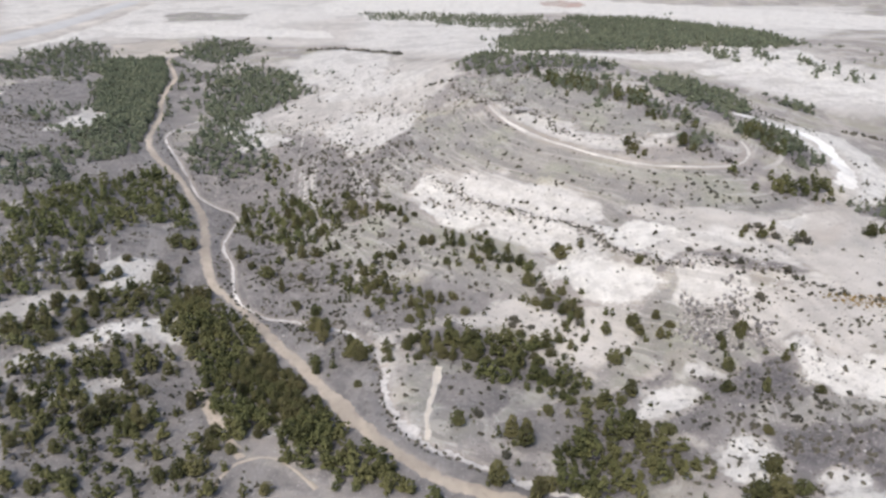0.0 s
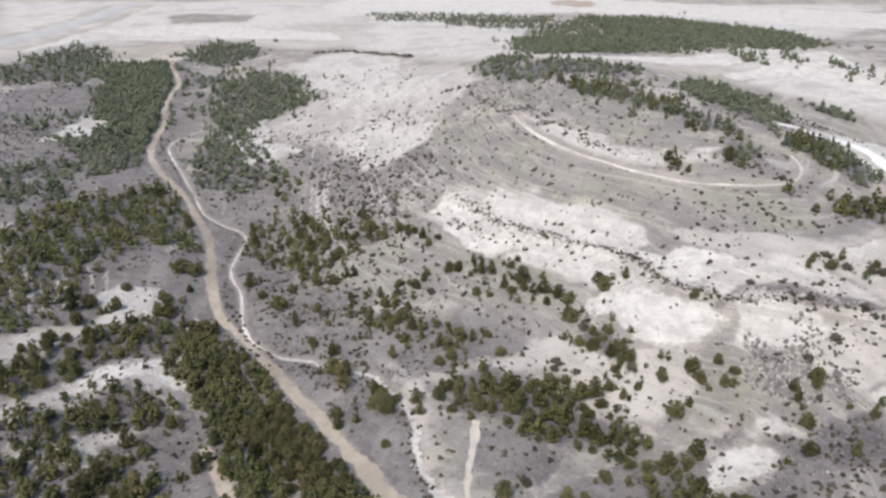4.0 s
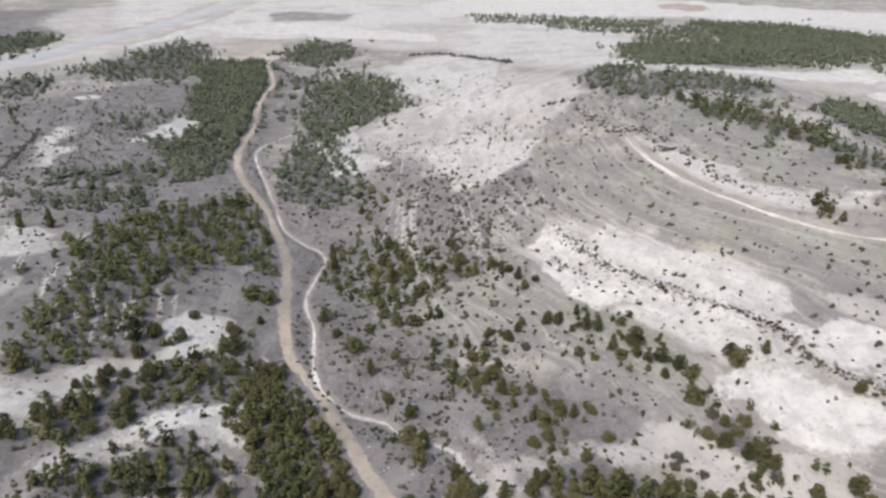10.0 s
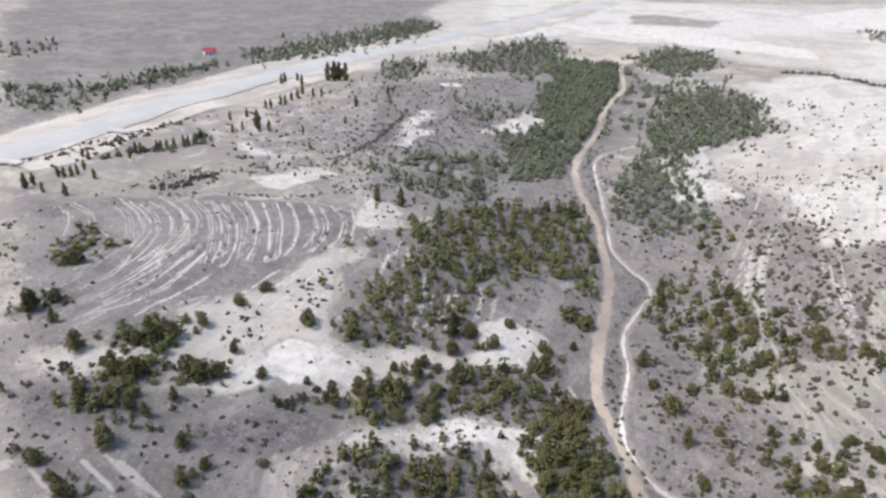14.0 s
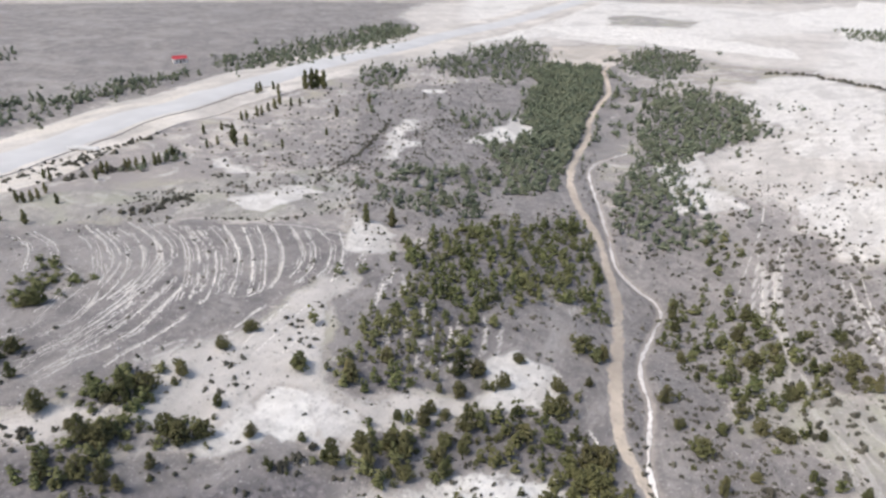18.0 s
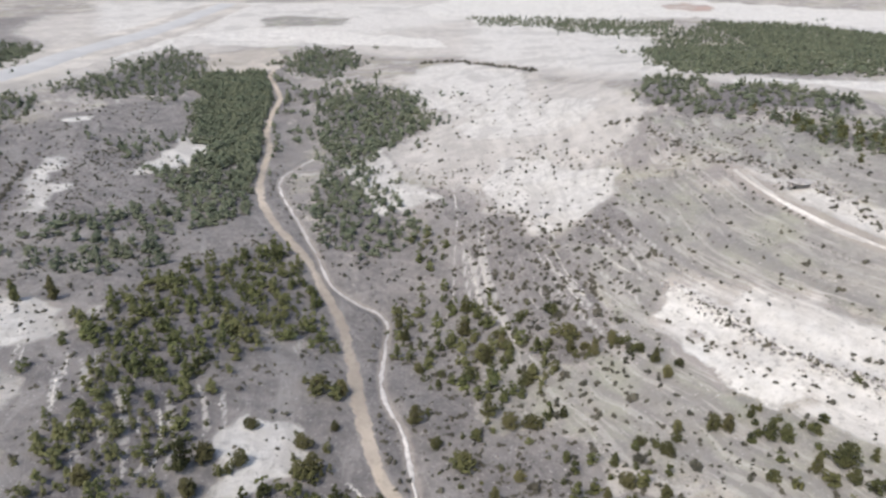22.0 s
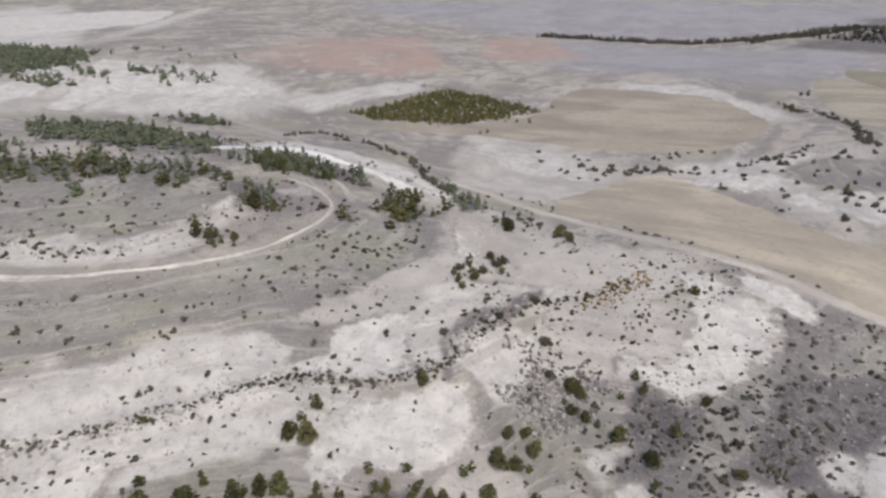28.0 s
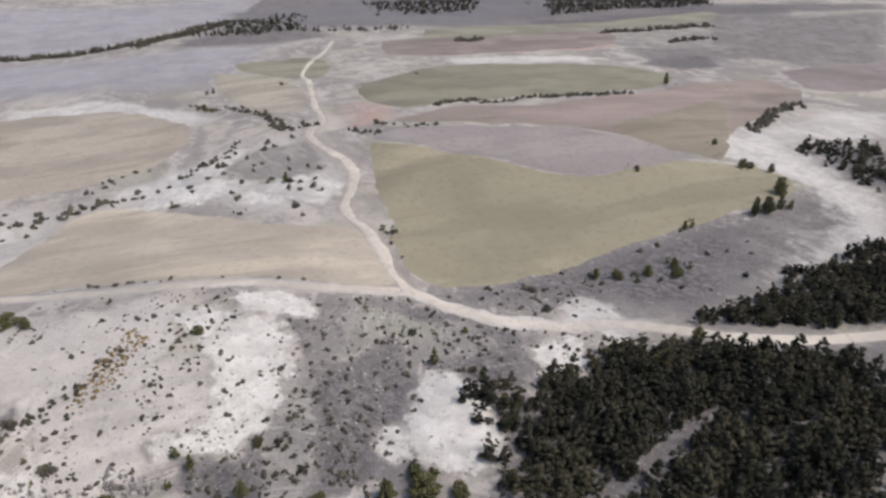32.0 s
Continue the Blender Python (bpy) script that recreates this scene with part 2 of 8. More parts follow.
M_COPSE = leaf_material("young_leaves", (0.072, 0.074, 0.026), (0.132, 0.126, 0.045), (0.155, 0.135, 0.055), False)
M_BARK = plain_material("pine_bark", (0.13, 0.10, 0.075), (0.08, 0.06, 0.05), 6.0)
M_ROCK = plain_material("limestone", (0.56, 0.53, 0.50), (0.34, 0.315, 0.30), 0.8, 0.9)
M_DARK_ROCK = plain_material("weathered_rock", (0.30, 0.28, 0.27), (0.15, 0.14, 0.135), 0.8, 0.9)
M_ASPHALT = plain_material("weathered_asphalt", (0.55, 0.54, 0.525), (0.48, 0.472, 0.46), 0.05, 0.9)
M_TERRACE = soil_material("bench_edge_earth", (0.54, 0.505, 0.46), (0.43, 0.40, 0.37), 0.9)
M_MID = leaf_material("mid_needles", (0.062, 0.072, 0.030), (0.158, 0.168, 0.068), (0.175, 0.168, 0.078), False)


# ---- plan ----
# landforms: x, y, radius, height
VALLEY = [(-60, 175, 45, -8.74), (-95, 270, 60, -3.14), (-150, 400, 80, -13.89), (-250, 600, 130, -12.37), (-20, 180, 35, -3.28), (40, 120, 28, -7.83), (0, 110, 40, 3.18), (-80, 120, 40, -6.00), (-20, 60, 50, -7.45), (-75, 245, 28, -11.56)]
WEST_RISE = [(-150, 120, 50, 2.28), (-165, 200, 45, 0.29), (-290, 260, 120, 1.36), (-330, 450, 120, 3.03), (-700, 350, 300, 10.40), (-250, 0, 120, 7.20)]
HILL = [(5, 255, 45, 2.99), (70, 215, 45, 6.80), (60, 300, 60, 15.29), (110, 250, 60, 8.28), (100, 150, 38, 3.49), (110, 110, 38, 9.67), (40, 165, 28, -5.46), (70, 145, 22, -6.78), (20, 390, 60, 12.11), (-30, 330, 50, -4.09), (45, 152, 16, 6.83), (72, 160, 20, 8.44), (92, 130, 20, -1.36)]
EAST_PLAIN = [(80, 70, 35, -1.39), (150, 85, 50, -6.76), (210, 150, 70, -2.31), (200, 50, 70, 10.46), (180, 340, 70, -3.72), (300, 200, 120, -3.24), (400, 30, 150, 7.72), (120, 10, 45, -6.93), (690, 270, 200, -15.49), (1000, 150, 260, 6.02), (600, -250, 250, 3.08), (150, -60, 80, 7.34)]
NORTH_PLAIN = [(130, 470, 90, 13.36), (300, 500, 140, 10.44), (0, 950, 300, -13.62), (600, 950, 350, -9.11)]
BASE_LEVEL = 6.98
# tracks: centre lines
DIRT_ROAD = [(16.9, 84.7), (1.8, 90.3), (-8.7, 98.6), (-15.9, 106.2), (-23.8, 117.3), (-31.4, 128.6), (-41.2, 142.5), (-54.4, 161.4), (-61.6, 169.6), (-67.9, 177.0), (-72.7, 186.4), (-79.0, 204.5), (-84.8, 221.1), (-90.9, 236.3), (-99.7, 251.8), (-107.4, 263.3), (-117.0, 274.3), (-124, 283), (-137, 306), (-148, 334), (-157, 365), (-165, 393), (-175, 417), (-184, 451), (-192, 490), (-206, 523), (-220, 553), (-231, 598)]
WASH = [(17.7, 90.1), (11.9, 92.8), (5.0, 97.1), (-2.4, 100.9), (-8.2, 107.6), (-12.0, 116.2), (-12.9, 124.8), (-15.8, 134.9), (-23.3, 146.1), (-35.4, 152.8), (-39.2, 156.0), (-45.0, 157.4), (-49.1, 159.3), (-52.9, 162.9), (-57.3, 167.5), (-60.6, 173.1), (-64.1, 184.4), (-66.5, 191.3), (-71.0, 199.3), (-73.8, 207.0), (-75.7, 217.8), (-77.2, 230.7), (-78.6, 240.0), (-82.6, 246.0), (-88.1, 248.5), (-94.7, 252.0), (-99.3, 256.2), (-105.2, 267.1), (-110.5, 275.7), (-116.7, 286.8), (-127, 305), (-138, 328), (-142, 348), (-140, 364), (-138, 378)]
HILL_TRACK = [(19.3, 282.2), (20.2, 273.8), (23.2, 259.6), (29.2, 244.8), (36.8, 232.1), (46.4, 221.3), (57.0, 212.4), (67.8, 206.0), (79.1, 203.6), (88.2, 204.3), (96.1, 208.9), (101.6, 218.2), (102.7, 228.0)]
OUTER_TRACK = [(101.5, 205.8), (110.1, 214.5), (118.5, 229.6), (120, 243)]
FOOTPATH = [(-40.1, 87.5), (-40.0, 93.0), (-37.9, 96.6), (-34.2, 98.3), (-29.5, 96.8), (-22.1, 89.9)]
FOOTPATH_UPPER = [(-54.5, 123.3), (-44.6, 108.0), (-37.8, 98.1)]
SLOPE_PATH = [(-3.0, 102.5), (-2.8, 109.4), (-2.0, 118.1), (-0.6, 126.8)]
CAVE_PATH = [(20.9, 276.3), (23.2, 262.7), (26.3, 251.0), (30.0, 240.9), (35.4, 233.2)]
FARM_ROAD = [(150, 201), (146, 186), (137, 167), (128, 141), (125, 120), (123, 107), (118.1, 91.8), (115.7, 78.3), (113.7, 68.8), (105.9, 61.2), (99.1, 52.5), (95.5, 43.7), (92.8, 37.7), (89.3, 24.7), (82.3, 14.3), (74.9, 4.8), (66.1, -10.3), (60.5, -28.4)]
VALLEY_ROAD = [(113.7, 68.8), (125, 70), (138, 69), (152, 69), (162, 72), (173, 71), (182, 66), (193, 63), (206, 64), (224, 69), (238, 70), (251, 65), (257, 61), (298, 57), (355, 49), (382, 48), (421, 36), (460, 20), (516, 2)]
HIGHWAY = [(-293, 150), (-295, 163), (-305, 194), (-317, 232), (-324, 273), (-333, 318), (-344, 380), (-360, 483), (-384, 598), (-386, 708), (-392, 796), (-407, 940)]
RIDGE_ROAD = [(115.5, 268.4), (128, 266), (140, 261), (144, 250), (140, 233), (135, 216), (125, 201), (112.6, 183.1), (103.0, 168.7), (99.1, 163.9)]
LEDGE = [(-8.2, 232.6), (2.4, 216.6), (11.7, 203.5), (25.8, 192.8), (37.0, 184.5), (42.5, 177.1), (44.4, 168.3), (49.0, 160.2), (58.3, 154.8), (65.7, 153.9), (75.3, 150.6), (84.5, 146.6)]
MOUNDS = [(70, 74, 9, 2.0), (-80, 148, 9, 1.2), (88, 122, 14, 2.0)]
FIELDS = {}
FIELDS['beige'] = [(157, 167), (197, 151), (202, 138), (188, 120), (167, 96), (156, 75), (148, 71), (131, 70), (119.0, 70.3), (120, 86), (126, 105), (133, 141), (140, 160)]
FIELDS['green'] = [(217, 51), (194, 27), (162, -7), (160, -44), (146, -65), (131, -71), (124, -44), (123, -16), (120, 8), (117.0, 32.5), (114.4, 49.8), (116.1, 62.1), (128, 65), (142, 64), (156, 61), (183, 58)]
FIELDS['mauve'] = [(231, 41), (213, -4), (191, -41), (163, -46), (163, -8), (196, 26), (218, 48)]
FIELDS['brown'] = [(255, 3), (241, -60), (285, -142), (289, -206), (248, -194), (202, -116), (166, -54), (193, -43), (217, -6), (239, 33)]
FIELDS['olive'] = [(337, 27), (374, -35), (367, -97), (346, -147), (311, -158), (284, -122), (276, -66), (268, -7), (267, 26), (304, 32)]
FIELDS['tan'] = [(208, 280), (226, 238), (231, 200), (229, 175), (234, 142), (250, 121), (281, 113), (310, 122), (344, 147), (353, 200), (337, 219), (279, 218), (259, 230), (239, 244), (231, 271)]
FIELDS['far_pink'] = [(495, -31), (503, -128), (494, -226), (426, -186), (413, -88), (429, -21)]
FIELDS['far_olive'] = [(449, 80), (432, 29), (372, 37), (376, 56), (415, 79)]
FIELDS['far_tan'] = [(421, 96), (371, 57), (291, 63), (295, 79), (318, 87), (367, 96)]
FIELDS['far_mauve'] = [(311, -240), (320, -308), (309, -347), (257, -281), (258, -216)]
FIELDS['north'] = [(-299, 633), (-264, 675), (-248, 659), (-226, 588), (-265, 560)]
FIELDS['fallow'] = [(201.8, -43.2), (216.7, -73.6), (243.6, -134.6), (162.2, -66.5), (164.0, -53.9), (173.4, -48.1), (187.8, -47.0)]
FIELDS['rosy'] = [(237.8, -5.1), (261.3, -70.2), (286.3, -170.0), (249.5, -139.5), (222.1, -77.4), (208.2, -45.9), (214.4, -18.6)]
FIELDS['far_green'] = [(563.7, -92.1), (553.8, -239.5), (605.7, -426.5), (543.3, -376.3), (506.1, -212.0), (478.6, -126.4), (492.5, -68.3)]
GREY = {}
GREY['valley'] = [(-53.3, 145.4), (-48.8, 164.2), (-60.1, 187.3), (-71.8, 223.4), (-49.8, 227.3), (-32.9, 203.7), (-4.9, 218.8), (-15.5, 251.2), (6.6, 252.4), (25.3, 231.1), (8.2, 223.9), (-11.5, 221.8), (-2.3, 198.3), (-13.5, 171.1), (-29.6, 174.5), (-32.6, 158.2), (-17.2, 144.5), (-14.3, 128.6), (-34.4, 130.6)]
GREY['north'] = [(-125, 281), (-102.0, 267.8), (-83.3, 257.4), (-55.2, 257.6), (-74.3, 291.4), (-86.9, 271.5), (-97.3, 265.3), (-133, 323), (-151, 438), (-210, 568), (-222, 566), (-180, 461), (-163, 383)]
GREY['terr'] = [(-254, 143), (-222, 162), (-198, 192), (-156, 206), (-140, 193), (-140, 169), (-138, 143), (-149, 124), (-154, 96)]
GREY['slope'] = [(-6.6, 299.3), (15.9, 273.9), (26.1, 245.2), (37.7, 225.8), (63.2, 205.0), (88.7, 192.0), (62.9, 189.8), (51.9, 192.5), (31.9, 207.7), (14.9, 219.0), (-4.3, 232.1), (-12.4, 225.1), (-21.1, 225.6), (-6.3, 198.7), (-22.2, 199.3), (-43.3, 204.8), (-60.5, 220.8), (-53.5, 298.0), (-33.9, 275.5)]
# shade on the lower slope, laid in as mauve-grey soil
GREY['shade'] = [(45.1, 116.5), (65.2, 131.2), (75.2, 125.9), (73.3, 116.2), (78.7, 107.8), (82.1, 101.3), (71.4, 81.8), (56.1, 84.3), (50.8, 97.4), (53.8, 111.6)]
GREY['gully'] = [(79.4, 120.7), (91.0, 102.5), (102.0, 99.0), (114.0, 80.0), (101.0, 62.8), (92.3, 49.8), (84.2, 52.0), (80.7, 62.1), (80.8, 78.7), (69.9, 87.9), (54.4, 93.0), (59.2, 118.8), (66.5, 110.9), (72.4, 120.7)]
GREY['west'] = [(-588, 299), (-423, 373), (-412, 489), (-536, 774), (-858, 425)]
GREY['flats'] = [(-283, 264), (-304, 367), (-276, 424), (-225, 462), (-179, 361), (-195, 327), (-188, 265), (-184, 215), (-229, 188), (-262, 217)]
GREY['purple'] = [(115.7, 44.6), (120, 4), (122, -36), (128, -72), (101.2, -65.4), (93.1, -36.4), (88.3, -15.4), (87.0, 10.7), (100.2, 33.6)]
GREY['near'] = [(-24.7, 136.4), (-3.0, 129.1), (8.6, 105.5), (-8.7, 98.6), (-28.9, 129.4)]
GREY['rocks'] = [(59.8, 148.8), (71.1, 148.6), (74.7, 141.4), (77.0, 135.5), (72.2, 125.9), (60.6, 127.7), (51.5, 130.4)]
CHALK = {}
CHALK['mound'] = [(-97.9, 125.1), (-95.3, 135.2), (-86.0, 145.8), (-80.5, 154.8), (-73.4, 157.5), (-68.8, 147.8), (-70.1, 140.3), (-77.0, 143.9), (-82.8, 141.3), (-93.0, 126.0)]
CHALK['bank'] = [(-122, 115), (-124, 126), (-124, 140), (-119.6, 147.9), (-107.8, 147.0), (-106.4, 139.2), (-109.7, 127.8)]
CHALK['bank2'] = [(-98.5, 165.6), (-93.7, 183.8), (-86.4, 185.6), (-85.1, 177.5), (-93.4, 165.3)]
CHALK['hillside'] = [(-11.2, 233.5), (-3.3, 231.4), (13.0, 218.6), (27.0, 206.3), (39.4, 195.3), (50.3, 186.0), (44.6, 177.3), (28.0, 183.8), (12.2, 184.3), (-1.0, 193.6), (-3.2, 201.9), (-11.5, 218.9)]
CHALK['bowl'] = [(30.3, 173.3), (38.4, 168.2), (47.0, 157.1), (56.2, 150.6), (54.7, 143.3), (45.4, 141.0), (34.7, 146.2), (27.8, 157.4), (26.1, 167.0)]
CHALK['apron'] = [(49.7, 181.4), (63.1, 173.8), (68.4, 162.6), (63.3, 156.1), (52.9, 156.9), (44.9, 168.8), (44.8, 177.9)]
CHALK['ridge'] = [(-40.3, 341.4), (-21.8, 325.0), (-15.9, 288.7), (-22.5, 273.9), (-38.6, 281.3), (-52.7, 308.4), (-50.6, 339.0)]
CHALK['brow'] = [(-127, 563), (-76, 573), (-10.7, 419.9), (-25.0, 389.9), (-65, 425), (-102, 481)]
CHALK['spur'] = [(-60.7, 333.8), (-38.6, 343.1), (-16.7, 296.4), (-20.4, 280.0), (-30.4, 272.5), (-51.5, 304.8)]
CHALK['scarp'] = [(114.8, 121.2), (111.4, 111.0), (102.0, 101.5), (90.9, 100.2), (84.1, 107.6), (73.8, 114.6), (75.0, 124.8), (81.6, 118.6), (90.5, 112.9), (99.1, 117.3)]
CHALK['scarp2'] = [(116.9, 108.1), (114.4, 97.7), (108.4, 90.5), (106.2, 96.0), (110.0, 105.9)]
CHALK['dome'] = [(76.3, 82.1), (82.5, 73.5), (79.1, 66.3), (71.0, 65.6), (60.2, 69.6), (58.8, 78.2), (67.0, 84.3)]
CHALK['dome2'] = [(87.1, 49.5), (89.6, 40.4), (83.0, 37.9), (79.1, 46.8)]
CHALK['patch'] = [(40.3, 116.1), (48.1, 118.8), (57.1, 116.2), (47.8, 110.1), (39.1, 109.5)]
CHALK['patch2'] = [(52.4, 98.8), (60.0, 100.2), (62.0, 94.6), (57.8, 88.3), (51.0, 92.5)]
CHALK['yard'] = [(170, -51), (176, -89), (152, -87), (134, -88), (109.0, -76.8), (101.2, -65.4), (128, -72), (150, -67)]
CHALK['outcrop'] = [(214, 123), (239, 103), (210, 99), (193, 113), (196, 136)]
CHALK['outcrop2'] = [(189, 101), (211, 88), (188, 69), (179, 71), (179, 87)]
CHALK['outcrop3'] = [(217, 230), (226, 205), (198, 164), (175, 168), (186, 197), (209, 227)]
CHALK['outcrop4'] = [(361, 196), (385, 156), (304, 106), (288, 111), (341, 158), (340, 192)]
CHALK['gash'] = [(-202, 267), (-232, 320), (-231, 333), (-202, 291)]
CHALK['gash2'] = [(-214, 189), (-208, 208), (-199, 227), (-189, 214), (-200, 194)]
CHALK['ledge'] = [(30.4, 274.7), (43.0, 250.8), (58.8, 230.9), (80.9, 226.5), (73.6, 220.7), (54.8, 225.6), (37.9, 242.3), (30.3, 259.9)]
CHALK['far'] = [(231, 447), (290, 422), (251, 346), (213, 344), (158, 372), (151, 391)]
CHALK['strip'] = [(398, -52), (394, -108), (379, -150), (365, -93), (378, -48)]
RUST = {}
RUST['red'] = [(373, 447), (430, 423), (439, 360), (361, 308), (315, 329), (321, 392)]
RUST['pink'] = [(-81, 487), (-67, 498), (-60, 435), (-74, 441)]
RUST['far'] = [(549, 366), (597, 328), (460, 241), (425, 282), (430, 317)]
RUST['field'] = [(281, 48), (297, 22), (242, 33), (239, 53)]
WOODS = {}
WOODS['rim'] = ([(45.7, 332.2), (56.4, 312.1), (66.2, 282.7), (80.4, 271.2), (92.3, 248.9), (98.5, 242.9), (84.0, 237.0), (77.5, 252.6), (62.0, 269.3), (45.9, 290.9)], 0.7)
WOODS['rimend'] = ([(88.2, 236.8), (94.1, 231.1), (92.8, 223.0), (83.8, 216.3), (77.9, 218.8)], 0.7)
WOODS['back'] = ([(122, 375), (147, 346), (134, 292), (111.0, 255.9), (98.4, 261.5), (87.6, 287.9), (93.2, 323.0)], 0.7)
WOODS['terrace'] = ([(119.8, 259.5), (133, 251), (133, 227), (114.0, 206.0), (114.4, 214.3), (111.1, 231.1), (106.7, 241.3)], 0.9)
WOODS['terraceend'] = ([(115.2, 205.9), (117.9, 197.5), (109.7, 185.3), (94.2, 186.1), (101.3, 194.7)], 0.7)
WOODS['crest'] = ([(138, 196), (133, 181), (122, 175), (118.3, 181.7)], 0.8)
WOODS['far'] = ([(159, 902), (256, 864), (309, 703), (266, 522), (209, 469), (168, 469), (135, 445), (117, 481), (150, 706)], 1.0)
WOODS['farlow'] = ([(73, 719), (151, 871), (150, 706), (117, 481), (135, 445), (106, 440), (62, 437), (46, 509), (52, 618)], 0.6)
WOODS['farline'] = ([(233, 452), (248, 400), (238, 389), (224, 413)], 0.7)
WOODS['southeast'] = ([(70.8, 63.8), (74.9, 53.1), (76.6, 38.8), (80.5, 26.2), (78.6, 12.6), (67.4, -3.7), (58.4, -25.8), (26.6, 13.4), (49.8, 74.5), (60.0, 67.7)], 0.8)
WOODS['southbank'] = ([(84.3, -11.7), (89.9, -58.0), (85.9, -59.7), (62.3, -30.6), (73.4, -9.6), (82.7, 6.1), (86.1, 0.1)], 0.9)
WOODS['southcliff'] = ([(162, -97), (168, -127), (148, -139), (109.6, -89.4), (133, -93)], 0.8)
WOODS['copse'] = ([(235, 300), (266, 292), (307, 282), (298, 250), (282, 220), (261, 231), (242, 246), (234, 272)], 1.0)
WOODS['westbelt'] = ([(-399, 348), (-425, 463), (-452, 600), (-419, 592), (-371, 456), (-358, 354)], 0.4)
WOODS['westbelt2'] = ([(-387, 265), (-389, 318), (-372, 309), (-367, 262)], 0.6)
WOODS['westhedge'] = ([(-401, 212), (-391, 235), (-368, 253), (-340, 213), (-354, 190)], 0.4)
WOODS['flattrees'] = ([(-260, 195), (-262, 217), (-256, 212), (-255, 193)], 0.8)
WOODS['scrub'] = ([(-53.7, 249.4), (-35.8, 229.1), (-36.4, 194.5), (-51.8, 203.5), (-62.2, 234.5)], 0.3)
WOODS['slopewood'] = ([(-6.5, 128.3), (-8.4, 140.4), (2.7, 146.4), (12.8, 139.9), (22.1, 134.3), (19.0, 129.1)], 0.6)
WOODS['slopewood2'] = ([(-33.0, 179.6), (-22.2, 183.9), (-10.8, 168.5), (-1.2, 157.2), (-3.8, 148.4), (-18.0, 159.6), (-26.0, 165.2)], 0.4)
WOODS['slopeline'] = ([(23.3, 156.7), (30.9, 155.6), (34.4, 143.5), (32.6, 140.3), (25.0, 148.4)], 0.7)
WOODS['start4'] = ([(22.1, 99.5), (29.7, 110.7), (38.4, 118.2), (38.9, 106.6), (48.6, 99.6), (48.2, 93.0), (31.2, 88.6), (22.1, 93.1)], 0.8)
WOODS['start5'] = ([(-1.7, 129.1), (2.3, 139.0), (15.2, 130.0), (31.3, 126.1), (30.7, 122.4), (14.4, 121.5)], 0.6)
WOODS['left'] = ([(-146, 104), (-151, 122), (-144, 126), (-132, 112), (-131, 105), (-137, 94), (-142, 96)], 0.4)
WOODS['far0'] = ([(-104, 903), (-26, 919), (124, 898), (100, 818), (-84, 841)], 0.5)
CAP_LEDGE = [(5.1, 343.3), (10.4, 320.3), (16.3, 293.2), (25.1, 283.4), (31.7, 266.2), (38.4, 249.1), (43.7, 234.9), (56.4, 227.6), (72.9, 224.5)]
CULVERTS = [(-290, 198), (-281, 151)]
RED_HOUSE = (-410, 332)
WHITE_HOUSE = (602, 278)
# single trees: x, y, crown width
VALLEY_TREES = [(-66.1, 213.5, 3.1), (-64.0, 193.6, 4.4), (-58.9, 186.8, 3.0), (-60.9, 208.0, 2.3), (-53.0, 181.7, 5.0), (-46.7, 173.2, 3.9), (-42.3, 179.5, 2.8), (-39.5, 176.9, 2.2), (-40.3, 163.0, 3.3), (-34.2, 157.0, 3.5), (-32.9, 149.2, 4.6), (-29.7, 146.9, 4.0), (-33.5, 195.7, 2.7), (-54.0, 209.9, 4.1), (-48.9, 196.6, 4.6), (-44.4, 193.1, 3.9), (-40.0, 193.5, 4.5), (-41.1, 205.9, 4.0), (-50.2, 215.5, 4.2), (-56.8, 230.7, 4.5), (-46.9, 221.1, 3.4), (-57.2, 242.0, 4.7), (-68.4, 167.6, 5.6), (-29.3, 130.3, 3.2), (-26.2, 150.9, 1.7), (-26.9, 174.6, 2.4), (-33.5, 183.8, 2.3), (-28.5, 126.9, 2.9), (-29.7, 141.7, 4.9), (-61.0, 108.7, 5.2), (-53.4, 116.6, 3.7), (-44.9, 105.3, 3.7), (-44.7, 101.0, 3.1)]
VALLEY_TREES_A = [(-40.0, 99.9, 2.8), (-35.7, 104.5, 3.1), (-51.4, 93.4, 3.5), (-44.7, 94.7, 4.6), (-47.6, 94.0, 3.9), (-68.0, 92.8, 3.4), (-69.5, 112.3, 4.8), (-62.4, 106.8, 3.8), (-69.5, 123.2, 4.2), (-65.0, 121.2, 3.3), (-63.6, 130.7, 3.7), (-30.8, 89.1, 2.8), (-31.3, 219.8, 5.7), (-31.3, 214.9, 3.4), (-26.1, 212.2, 3.4), (-34.4, 229.6, 2.9), (-33.2, 228.3, 2.1), (-28.1, 214.9, 2.4), (-38.4, 218.3, 2.8)]
